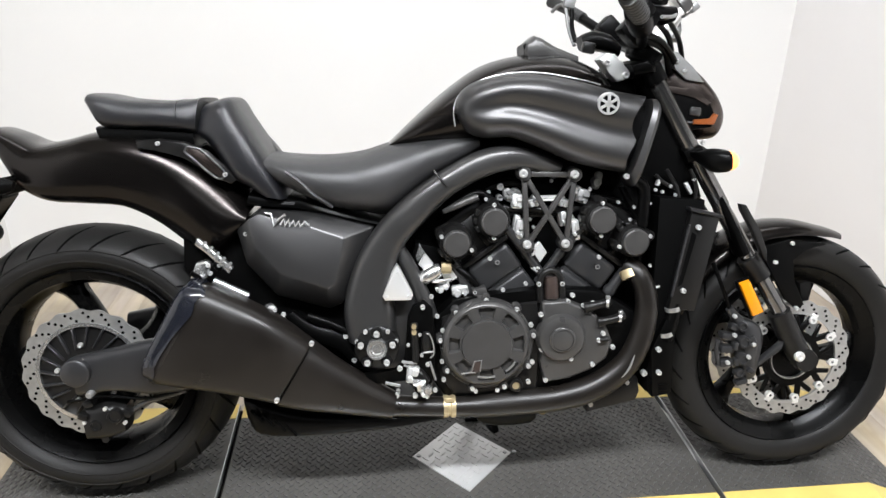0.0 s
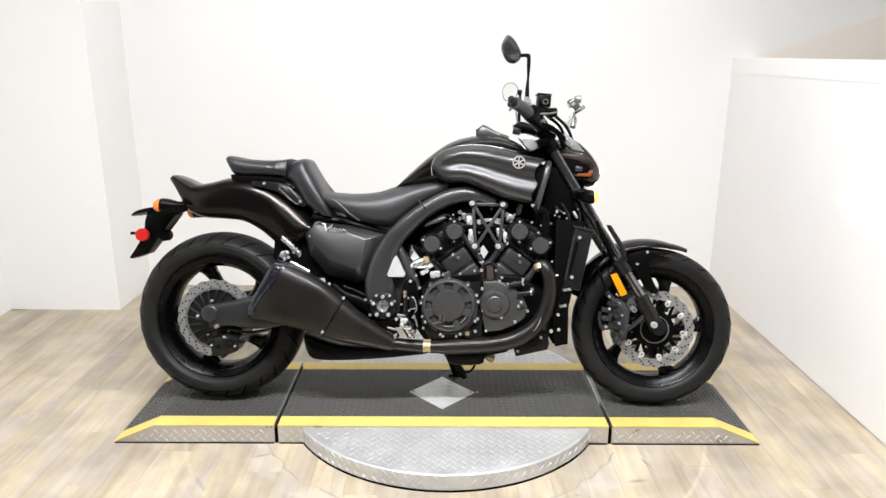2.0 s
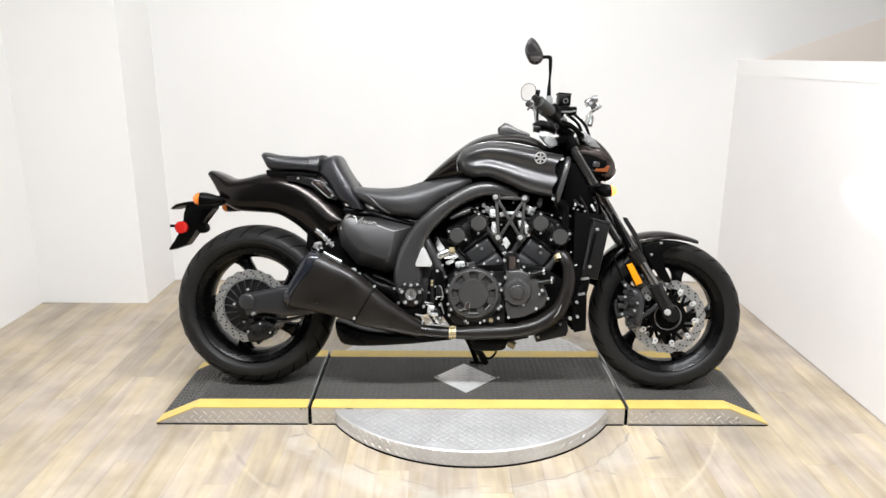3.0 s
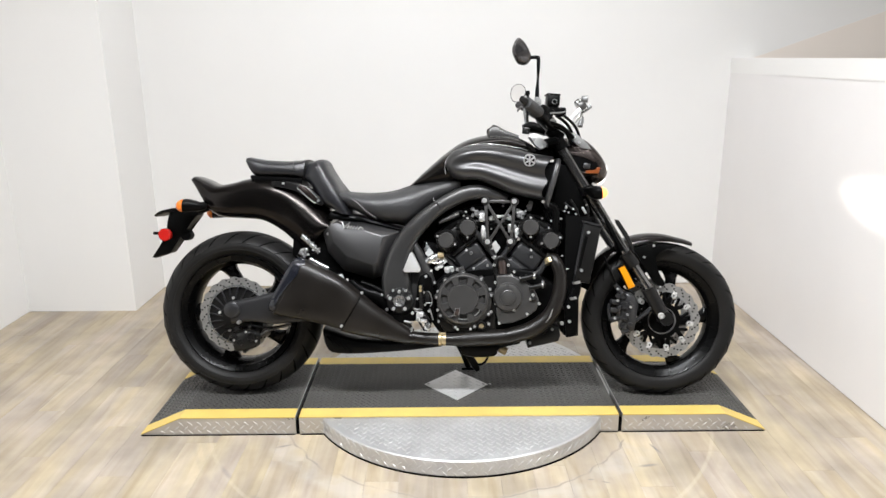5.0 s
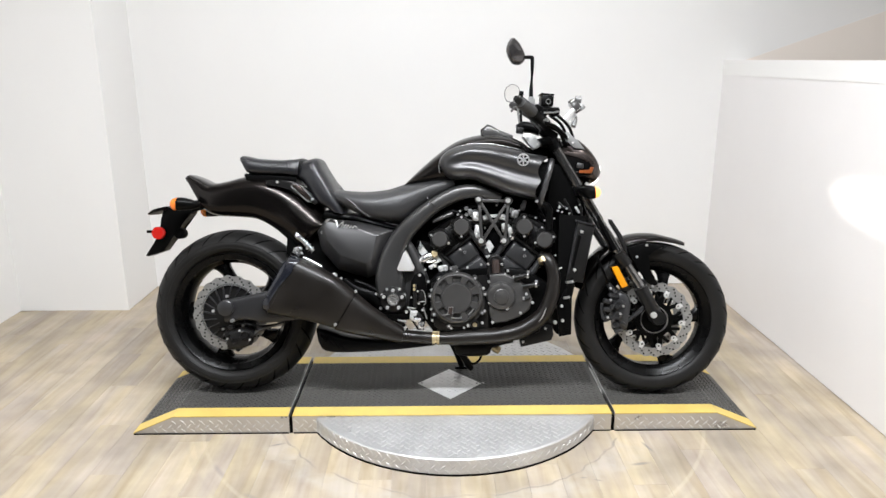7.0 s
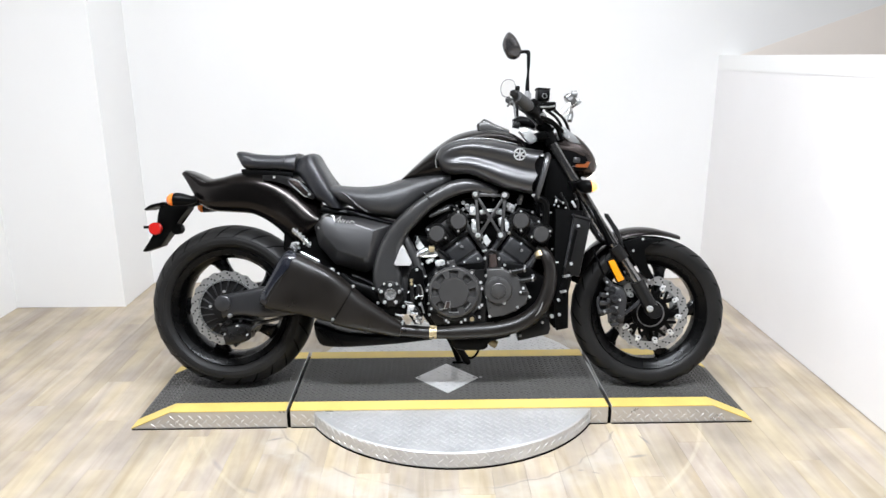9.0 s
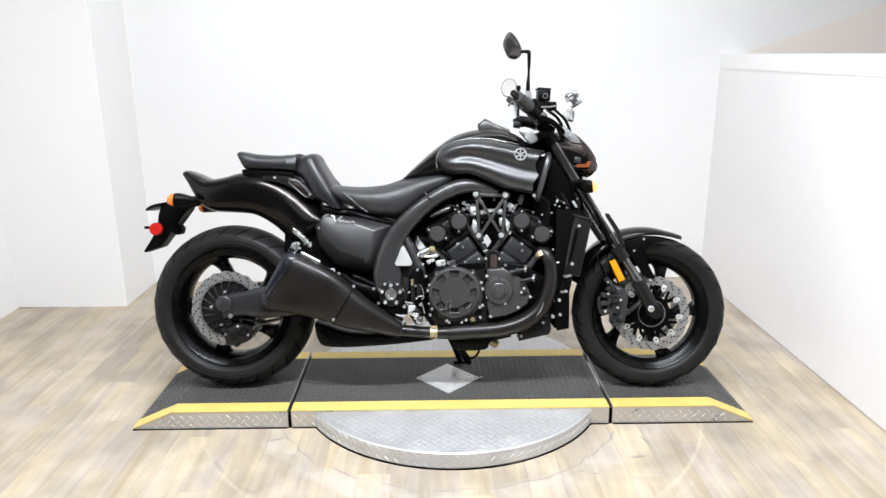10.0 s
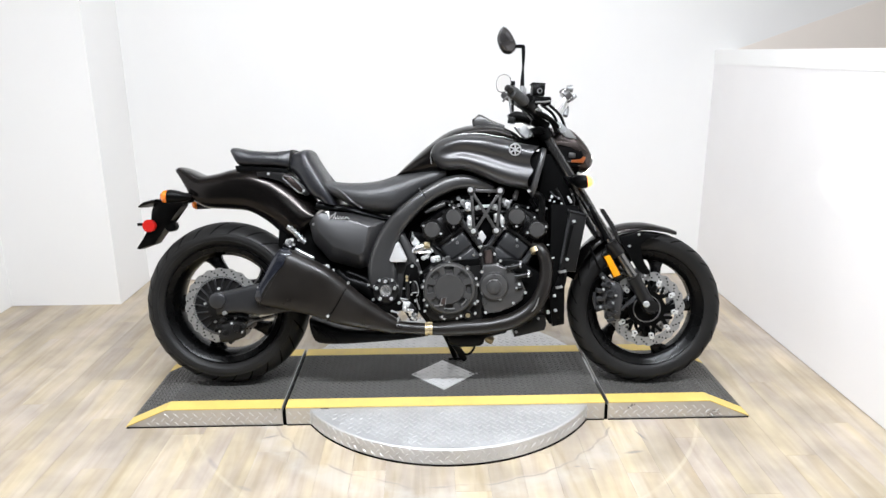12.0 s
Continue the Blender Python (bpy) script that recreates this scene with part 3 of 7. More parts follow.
def rim(rb, w):
    bm = bmesh.new()
    h = w / 2
    prof = [(rb - 0.030, 0.0), (rb - 0.028, -h * 0.45), (rb - 0.018, -h * 0.62), (rb - 0.012, -h + 0.012), (rb + 0.002, -h + 0.006), (rb + 0.010, -h), (rb + 0.014, -h + 0.004), (rb + 0.012, -h + 0.014), (rb - 0.004, -h * 0.6), (rb - 0.008, 0.0)]
    prof += [(q[0], -q[1]) for q in reversed(prof[1:-1])]
    lathe(bm, prof, 96, None, True)
    return bm


def spoke(r0, r1, w0, w1, depth, bend):
    bm = bmesh.new()
    rings = []
    for k in range(9):
        u = k / 8
        r = r0 + (r1 - r0) * u
        a = bend * (u - 1)
        w = w0 + (w1 - w0) * min(1, u * 1.4) + 0.044 * u ** 6
        c = Vector((r * math.cos(a), 0, r * math.sin(a)))
        s = Vector((-math.sin(a), 0, math.cos(a)))
        d = depth * (1.15 - 0.35 * u)
        rings.append([c + s * float(w * q) + Vector((0, d * p, 0)) for q, p in ((-1, -0.45), (-0.55, -1), (0.55, -1), (1, -0.45), (1, 0.45), (0.55, 1), (-0.55, 1), (-1, 0.45))])
    loft(bm, rings)
    return bm


def wave_disc(r0, r1, thick, waves, amp):
    bm = bmesh.new()
    n = waves * 10
    rows = []
    for r, y in ((r0, -thick), (r1, -thick), (r1, thick), (r0, thick)):
        row = []
        for k in range(n):
            a = 2 * math.pi * k / n
            rr = r + (amp * math.sin(waves * a) if r == r1 else 0.4 * amp * math.sin(waves * a + 1))
            row.append((rr * math.cos(a), y, rr * math.sin(a)))
        rows.append(row)
    return loft(bm, rows + [rows[0]], True, False)


# Dark discs on the surface stand in for the shaded drill holes.
def drilled(r0, r1, y, count):
    bm = bmesh.new()
    for i in range(count):
        for j in range(3):
            a = 2 * math.pi * (i + 0.27 * j) / count
            r = r0 + (r1 - r0) * (0.22 + 0.28 * j)
            lathe(bm, [(0, -0.0004), (0.0036, -0.0004), (0.0036, 0.0006), (0, 0.0006)], 8, pose(r * math.cos(a), y, r * math.sin(a)))
    return bm


# rear wheel
wheel = part("rear_wheel", rim(0.226, 0.165), BLACKGLOSS, bike, "gloss black cast wheel", matrix=pose(0, 0, RR))
part("tyre", tyre(RR, 0.20, 0.240), RUBBER, wheel, "wide black rear tyre")
part("tread_groove", grooves(RR, 0.20, 26, 0.1), DARKHOLE, wheel)
bm = bmesh.new()
for rr, yy in ((0.2865, 0.0968), (0.262, 0.0965)):
    for side in (-1, 1):
        lathe(bm, [(rr - 0.002, side * yy), (rr - 0.001, side * (yy + 0.0012)), (rr + 0.001, side * (yy + 0.0012)), (rr + 0.002, side * yy), (rr, side * (yy - 0.002))], 96, None, True)
part("sidewall_ridge", bm, RUBBER, wheel)
sp = part("spoke", spoke(0.05, 0.222, 0.026, 0.020, 0.026, radians(24)), BLACKGLOSS, wheel, matrix=pose(0, 0, 0, 0, -114, 0))
for k in range(1, 5):
    again(sp, pose(0, 0, 0, 0, -114 - 72 * k, 0))
bm = bmesh.new()
lathe(bm, [(0, -0.095), (0.05, -0.095), (0.062, -0.08), (0.07, -0.04), (0.07, 0.06), (0.055, 0.09), (0, 0.09)], 40)
part("hub", bm, BLACK, wheel)
DY = -0.098
disc = part("brake_disc", wave_disc(0.118, 0.150, 0.0025, 20, 0.0026), DISC, wheel, "drilled wavy steel brake disc", matrix=pose(0, DY, 0))
part("drill_hole", drilled(0.118, 0.150, -0.0027, 22), DARKHOLE, disc)
bm = bmesh.new()
lathe(bm, [(0.1115, 0.004), (0.1205, 0.004), (0.1205, -0.0045), (0.1115, -0.0045)], 64, None, True)
part("disc_ring", bm, POLISH, disc, "bright inner ring")
bm = bmesh.new()
lathe(bm, [(0, -0.004), (0.06, -0.004), (0.104, 0.004), (0.112, 0.004), (0.112, 0.008), (0, 0.008)], 48)
part("disc_carrier", bm, BLACKSAT, disc)
bm = bmesh.new()
obox(bm, pose(0.086, -0.003, 0, 0, 12, 0), 0.05, 0.012, 0.0045, 0.0015, 1)
rib = part("carrier_rib", bm, COVER, disc)
for k in range(1, 20):
    again(rib, pose(0, 0, 0, 0, 18 * k, 0))
bolts(disc, [(0.07 * math.cos(2 * math.pi * k / 5 + 0.5), -0.008, 0.07 * math.sin(2 * math.pi * k / 5 + 0.5)) for k in range(5)])

# front wheel
FX = 1.70
wheel = part("front_wheel", rim(0.222, 0.10), BLACKGLOSS, bike, "gloss black cast wheel", matrix=pose(FX, 0, FR))
part("tyre", tyre(FR, 0.12, 0.234), RUBBER, wheel, "black front tyre")
part("tread_groove", grooves(FR, 0.12, 24, 0.0), DARKHOLE, wheel)
sp = part("spoke", spoke(0.045, 0.218, 0.022, 0.0165, 0.018, radians(24)), BLACKGLOSS, wheel, matrix=pose(0, 0, 0, 0, -224, 0))
for k in range(1, 5):
    again(sp, pose(0, 0, 0, 0, -224 - 72 * k, 0))
bm = bmesh.new()
lathe(bm, [(0, -0.055), (0.034, -0.055), (0.045, -0.045), (0.05, 0.0), (0.045, 0.045), (0.034, 0.055), (0, 0.055)], 36)
part("hub", bm, BLACK, wheel)
for side in (-1, 1):
    disc = part("brake_disc", wave_disc(0.120, 0.150, 0.0025, 20, 0.0026), DISC, wheel, "drilled wavy steel brake disc", matrix=pose(0, side * 0.064, 0))
    part("drill_hole", drilled(0.120, 0.150, -0.0027, 22), DARKHOLE, disc)
    bm = bmesh.new()
    lathe(bm, [(0.116, 0.003), (0.121, 0.003), (0.121, -0.0035), (0.116, -0.0035)], 64, None, True)
    part("disc_ring", bm, STEEL, disc)
    bm = bmesh.new()
    lathe(bm, [(0.058, -0.004), (0.074, -0.004), (0.074, 0.004), (0.058, 0.004)], 40, None, True)
    lathe(bm, [(0, 0.002), (0.06, 0.002), (0.06, 0.006), (0, 0.006)], 40)
    lathe(bm, [(0.0575, -0.0045), (0.0605, -0.0045), (0.0605, 0.0), (0.0575, 0.0)], 40, None, True)
    part("disc_carrier", bm, BLACK, disc)
    bm = bmesh.new()
    lathe(bm, [(0.052, -0.0075), (0.0545, -0.0075), (0.0545, 0.004), (0.052, 0.004)], 40, None, True)
    part("carrier_ring", bm, STEEL, disc)
    bm = bmesh.new()
    obox(bm, pose(0.088, 0, 0, 0, 18, 0), 0.056, 0.006, 0.017, 0.003, 1)
    arm = part("carrier_arm", bm, BLACK, disc)
    bm = bmesh.new()
    obox(bm, pose(0.088 * math.cos(0.2), 0, 0.088 * math.sin(0.2), 0, -math.degrees(0.2) - 22, 0), 0.05, 0.006, 0.013, 0.003, 1)
    arm2 = part("carrier_arm", bm, BLACK, disc)
    bm = bmesh.new()
    lathe(bm, [(0.004, -0.006), (0.0095, -0.006), (0.0105, -0.004), (0.0105, 0.005), (0.004, 0.005)], 14, None, True)
    obox(bm, pose(0.011, 0, 0), 0.012, 0.007, 0.018, 0.002, 1)
    bm.transform(pose(0.109, -0.001, 0))
    rivet = part("disc_rivet", bm, ALU, disc, "silver floating disc rivet", matrix=pose(0, 0, 0, 0, 7, 0))
    for k in range(1, 10):
        again(arm, pose(0, 0, 0, 0, 36 * k, 0))
        again(arm2, pose(0, 0, 0, 0, 36 * k, 0))
        again(rivet, pose(0, 0, 0, 0, 7 + 36 * k, 0))

# ---- swingarm and rear brake ----
bm = bmesh.new()
hull(bm, [(-0.001, 0.395, 0.002, 0.305, -0.165, 0.022, 3), (0.084, 0.411, 0.082, 0.316, -0.165, 0.024, 4), (0.183, 0.432, 0.179, 0.306, -0.165, 0.026, 4), (0.329, 0.429, 0.328, 0.322, -0.15, 0.024, 4)], 4, 20)
part("swingarm", bm, COVER, bike, "satin grey swingarm")
flip(bpy.data.objects["swingarm"])
bm = bmesh.new()
lathe(bm, [(0, -0.012), (0.026, -0.012), (0.031, -0.008), (0.032, 0.02), (0, 0.02)], 36)
part("axle_cap", bm, COVER, bike, matrix=pose(*(0.01, -0.19, 0.366)))
bm = bmesh.new()
lathe(bm, [(0, -0.01), (0.006, -0.01), (0.008, -0.007), (0.008, 0.02), (0, 0.02)], 16)
part("adjuster", bm, STEEL, bike, matrix=pose(*(0.035, -0.19, 0.316)))
# caliper and line below the arm
bm = bmesh.new()
hull(bm, [(0.002, 0.266, 0.007, 0.193, -0.14, 0.03, 4), (0.052, 0.281, 0.051, 0.198, -0.145, 0.034, 4), (0.095, 0.273, 0.093, 0.211, -0.14, 0.03, 4)], 3, 16)
for p, rr in (((0.077, -0.172, 0.256), 0.017), ((0.034, -0.17, 0.234), 0.013)):
    lathe(bm, [(0, -0.008), (rr * 0.6, -0.008), (rr * 0.65, -0.012), (rr * 0.9, -0.012), (rr, -0.008), (rr, 0.04), (0, 0.04)], 20, pose(*p))
lathe(bm, [(0, -0.01), (0.008, -0.01), (0.008, 0.03), (0, 0.03)], 12, pose(*(0.048, -0.16, 0.197)))
for p, a2 in (((0.007, -0.165, 0.256), 20), ((0.022, -0.165, 0.286), -15), ((0.101, -0.16, 0.26), 35)):
    obox(bm, pose(*p, 0, a2, 0), 0.022, 0.03, 0.016, 0.004)
rc = part("rear_caliper", bm, BLACKSAT, bike, "dark rear brake caliper")
bolts(rc, [(0.057, -0.176, 0.274), (0.096, -0.172, 0.238), (0.008, -0.172, 0.241)], 0.8)
bm = bmesh.new()
tube(bm, [(-0.034, -0.15, 0.281), (0.006, -0.155, 0.288), (0.06, -0.165, 0.301), (0.143, -0.16, 0.29), (0.229, -0.15, 0.303)], 0.004, 8)
part("brake_line", bm, BLACK, bike)
bm = bmesh.new()
tube(bm, [(0.093, -0.15, 0.246), (0.139, -0.15, 0.276), (0.229, -0.15, 0.303)], 0.0065, 8)
part("torque_rod", bm, GUNMETAL, bike)

# ---- exhaust ----
bm = bmesh.new()
hull(bm, [(0.279, 0.567, 0.167, 0.372, -0.2, 0.05, 4), (0.32, 0.553, 0.192, 0.349, -0.2, 0.056, 4), (0.436, 0.494, 0.329, 0.324, -0.2, 0.056, 4), (0.52, 0.425, 0.438, 0.291, -0.19, 0.052, 3.6)], 4, 28)
mf = part("muffler", bevelled(bm, 0.004, 2, 50), MUFFLER, bike, "matte black flared silencer")
bm = bmesh.new()
hull(bm, [(0.271, 0.563, 0.162, 0.379, -0.2, 0.046, 4), (0.279, 0.567, 0.167, 0.372, -0.2, 0.051, 4), (0.287, 0.564, 0.17, 0.37, -0.2, 0.052, 4)], 1, 28)
ec = part("end_cap", bm, BLACKSAT, mf, "scuffed dark end cap")
bm = bmesh.new()
hull(bm, [(0.299, 0.562, 0.177, 0.363, -0.2, 0.054, 4), (0.308, 0.559, 0.185, 0.355, -0.2, 0.057, 4)], 1, 28)
part("end_strap", bm, MUFFLER, mf)
bm = bmesh.new()
hull(bm, [(0.268, 0.552, 0.167, 0.387, -0.2, 0.038, 4), (0.275, 0.552, 0.174, 0.384, -0.2, 0.04, 4)], 1, 24)
part("outlet", bm, DARKHOLE, mf)
# crumpled plastic bag taped over the outlet
rng = random.Random(5)
bm = bmesh.new()
rings = []
for k, u in enumerate((-0.42, -0.30, -0.12, 0.08, 0.28, 0.46, 0.62)):
    ring = []
    for q in range(44):
        a = 2 * math.pi * q / 44
        e = u + (0.16 * math.sin(3 * a + 1) + 0.12 * math.sin(7 * a) + rng.uniform(-0.1, 0.1)) * (k / 6) ** 2
        f = (0.80 if k == 0 else 0.95 if k == 1 else 1.03) + rng.uniform(-0.022, 0.028)
        cx, cz, w = 0.223 + 0.033 * e, 0.4695 - 0.0185 * e, 0.050 + 0.006 * e
        hx, hz = (0.056 + 0.008 * e) * f, (0.0975 + 0.0045 * e) * f
        v = sgnpow(math.sin(a), 4)
        ring.append((cx + v * hx, -0.2 + sgnpow(math.cos(a), 4) * (w + 0.004) * f, cz + v * hz))
    rings.append(ring)
loft(bm, rings, True, False)
part("plastic_wrap", bm, WRAP, ec, "torn crumpled dark plastic wrap", angle=60)
bm = bmesh.new()
hull(bm, [(0.52, 0.425, 0.439, 0.286, -0.19, 0.052, 3.6), (0.577, 0.377, 0.498, 0.269, -0.185, 0.05, 3), (0.638, 0.332, 0.598, 0.248, -0.175, 0.042, 2.6), (0.705, 0.287, 0.692, 0.227, -0.165, 0.032, 2.2)], 5, 28)
part("silencer_link", bm, MUFFLER, bike, "matte black link pipe")
# heat shield seam and clamps
bm = bmesh.new()
hull(bm, [(0.519, 0.425, 0.436, 0.287, -0.19, 0.053, 3.6), (0.521, 0.423, 0.439, 0.286, -0.19, 0.053, 3.6)], 1, 28)
part("seam_band", bm, INNER, bike)
bm = bmesh.new()
tube(bm, [(0.688, -0.165, 0.257, 0.026), (0.753, -0.16, 0.25, 0.0245), (0.833, -0.155, 0.245, 0.024), (0.875, -0.155, 0.2455, 0.0255), (0.899, -0.155, 0.246, 0.028), (0.966, -0.155, 0.251, 0.0305), (1.073, -0.155, 0.259, 0.031), (1.167, -0.155, 0.284, 0.032), (1.241, -0.155, 0.339, 0.030), (1.276, -0.155, 0.415, 0.0275), (1.284, -0.15, 0.495, 0.0258), (1.267, -0.14, 0.550, 0.024), (1.242, -0.12, 0.571, 0.0215)], 0.02, 22, 6)
part("header_pipe", bm, MUFFLER, bike, "matte black exhaust header pipe")
bm = bmesh.new()
lathe(bm, [(0.021, -0.014), (0.0265, -0.014), (0.0265, -0.004), (0.0245, -0.002), (0.0245, 0.002), (0.0265, 0.004), (0.0265, 0.014), (0.021, 0.014)], 24, pose(*(0.826, -0.156, 0.247)) @ pose(0, 0, 0, 0, 0, 90), True)
obox(bm, pose(*(0.825, -0.172, 0.27)), 0.022, 0.012, 0.012, 0.002, 1)
part("pipe_clamp", bm, BRASS, bike, "brassy exhaust pipe clamp")
bm = bmesh.new()
lathe(bm, [(0.012, -0.02), (0.022, -0.02), (0.022, 0.0), (0.012, 0.0)], 20, pose(*(1.244, -0.13, 0.561)) @ pose(0, 0, 0, 60, 0, 30), True)
part("header_flange", bm, BRASS, bike)
# collector box under the silencer
bm = bmesh.new()
hull(bm, [(0.352, 0.283, 0.364, 0.215, -0.06, 0.09, 5), (0.395, 0.279, 0.393, 0.187, -0.06, 0.115, 5), (0.496, 0.249, 0.5, 0.185, -0.06, 0.12, 5), (0.677, 0.238, 0.676, 0.199, -0.06, 0.12, 5), (0.823, 0.233, 0.823, 0.215, -0.06, 0.1, 5)], 3, 28)
part("collector_box", bm, BLACK, bike, "black exhaust collector box")
# Slots laid on as black ribs.
bm = bmesh.new()
for k in range(4):
    a, b = (0.375 + k * 0.025, 0.262 - k * 0.012), (0.40 + k * 0.025, 0.232 - k * 0.012)
    tube(bm, [(a[0], -0.178, a[1]), (b[0], -0.178, b[1])], 0.004, 6, 1)
part("box_slot", bm, DARKHOLE, bike)

# ---- frame ----
bm = bmesh.new()
hull(bm, [(0.597, 0.408, 0.703, 0.392, -0.12, 0.05, 4), (0.587, 0.483, 0.704, 0.471, -0.12, 0.05, 4), (0.611, 0.579, 0.7, 0.541, -0.12, 0.045, 3.4), (0.661, 0.666, 0.721, 0.619, -0.125, 0.04, 3), (0.725, 0.733, 0.772, 0.681, -0.13, 0.036, 2.8), (0.8, 0.788, 0.833, 0.739, -0.13, 0.034, 2.6), (0.889, 0.836, 0.911, 0.781, -0.13, 0.032, 2.6), (0.964, 0.848, 0.972, 0.795, -0.125, 0.032, 2.6), (1.034, 0.83, 1.023, 0.789, -0.115, 0.03, 2.6), (1.086, 0.807, 1.068, 0.772, -0.1, 0.026, 2.6)], 6, 28)
fr = part("frame_spar", bm, GUNMETAL, bike, "thick satin grey cast frame spar")
flip(fr)
bm = bmesh.new()
tube(bm, [(0.712, -0.12, 0.617, 0.017), (0.737, -0.125, 0.572, 0.018), (0.769, -0.13, 0.499, 0.019), (0.782, -0.13, 0.459, 0.02)], 0.02, 14, 5)
leg = part("frame_leg", bm, GUNMETAL, bike)
flip(leg)
bm = bmesh.new()
plate(bm, [(0.594, 0.46), (0.731, 0.577), (0.776, 0.476), (0.749, 0.456), (0.735, 0.346), (0.689, 0.312), (0.616, 0.335)], -0.132, -0.06, 0.006)
part("frame_pivot_plate", bm, GUNMETAL, bike)
bm = bmesh.new()
tube(bm, [(0.82, -0.166, 0.763), (0.805, -0.168, 0.778), (0.791, -0.16, 0.797)], 0.0025, 6)
part("weld_seam", bm, GUNMETAL, fr)
bm = bmesh.new()
plate(bm, [(0.708, 0.591), (0.715, 0.581), (0.743, 0.523), (0.738, 0.512), (0.682, 0.512), (0.676, 0.52), (0.7, 0.581)], -0.180, -0.150, 0.002)
tri = part("frame_cover", bm, ALU, bike, "silver triangular frame cover plate")
bolts(tri, [(0.709, -0.181, 0.574), (0.686, -0.181, 0.521), (0.733, -0.181, 0.521)], 0.55)
# swingarm pivot
px, pz = (0.661, 0.401)
bm = bmesh.new()
lathe(bm, [(0, -0.148), (0.045, -0.148), (0.05, -0.144), (0.05, -0.10), (0, -0.10)], 40)
for k in range(5):
    a = radians(90 + 72 * k)
    lathe(bm, [(0, -0.156), (0.011, -0.156), (0.013, -0.152), (0.013, -0.11), (0, -0.11)], 16, pose(0.037 * math.cos(a), 0, 0.037 * math.sin(a)))
pv = part("pivot_cover", bm, BLACKSAT, bike, "black pivot cover with a polished centre", matrix=pose(px, -0.030, pz))
bm = bmesh.new()
lathe(bm, [(0, -0.155), (0.010, -0.155), (0.013, -0.158), (0.016, -0.158), (0.018, -0.162), (0.0225, -0.162), (0.0245, -0.157), (0.0245, -0.14), (0, -0.14)], 32)
part("pivot_nut", bm, POLISH, pv)
bolts(pv, [(0.037 * math.cos(radians(90 + 72 * k)), -0.159, 0.037 * math.sin(radians(90 + 72 * k))) for k in range(5)], 1.25)
bolts(pv, [(0.047 * math.cos(radians(a)), -0.150, 0.047 * math.sin(radians(a))) for a in (58, 122, 158, 22)], 0.9)

# ---- engine ----
# Crankcase coloured black so the gaps between its covers read as shade.
bm = bmesh.new()
plate(bm, [(0.783, 0.449), (0.836, 0.503), (0.943, 0.515), (1.05, 0.527), (1.172, 0.518), (1.257, 0.467), (1.277, 0.353), (1.226, 0.266), (0.975, 0.245), (0.824, 0.257), (0.776, 0.323)], -0.15, 0.15, 0.008)
eng = part("crankcase", bm, BLACK, bike, "engine crankcase blackened for the shade between its covers")


def bank(m):
    """One tilted cylinder pair: lower and upper barrel with a groove between them."""
    bm = bmesh.new()
    obox(bm, m @ pose(0, 0, 0.055), 0.106, 0.236, 0.075, 0.009, 3)
    obox(bm, m @ pose(0, 0, 0.132), 0.112, 0.240, 0.070, 0.012, 3)
    obox(bm, m @ pose(0, 0, 0.095), 0.098, 0.225, 0.02, 0.002)
    lathe(bm, [(0, -0.124), (0.006, -0.124), (0.0065, -0.116), (0, -0.116)], 14, m @ pose(0.012, 0, 0.142))
    return bm


ang = 36
for sx, c0 in ((-1, 1.012), (1, 1.08)):
    m = pose(c0, 0, 0.46, 0, sx * ang, 0)
    cy = part("cylinder", bank(m), BARREL, eng, "charcoal cylinder block")
    bm = bmesh.new()
    lathe(bm, [(0.0032, -0.1255), (0.0058, -0.1255), (0.0058, -0.122), (0.0032, -0.122)], 14, m @ pose(0.012, 0, 0.142), True)
    part("plug_ring", bm, NUT, cy)
    bm = bmesh.new()
    obox(bm, m @ pose(0, 0, 0.215), 0.15, 0.21, 0.10, 0.015)
    obox(bm, m @ pose(0, 0, 0.272), 0.13, 0.20, 0.03, 0.012)
    for k in range(4):
        obox(bm, m @ pose(-0.06 + 0.04 * k, -0.108, 0.195), 0.012, 0.018, 0.05, 0.004)
    obox(bm, m @ pose(0, -0.112, 0.178), 0.13, 0.02, 0.012, 0.004)
    part("cylinder_head", bm, BLACKSAT, eng, "black cylinder head")
    for off, w in ((-0.078 * sx, 0.017), (0.074 * sx, 0.021)):
        bm = bmesh.new()
        tube(bm, [m @ Vector((off, -0.112, 0.03)), m @ Vector((off, -0.115, 0.12)), m @ Vector((off * 0.96, -0.118, 0.20))], w * 0.62, 12, 2)
        tube(bm, [m @ Vector((off, -0.114, 0.108)), m @ Vector((off, -0.114, 0.122))], w * 0.74, 12, 1)
        part("chain_tunnel", bm, BARREL, eng)


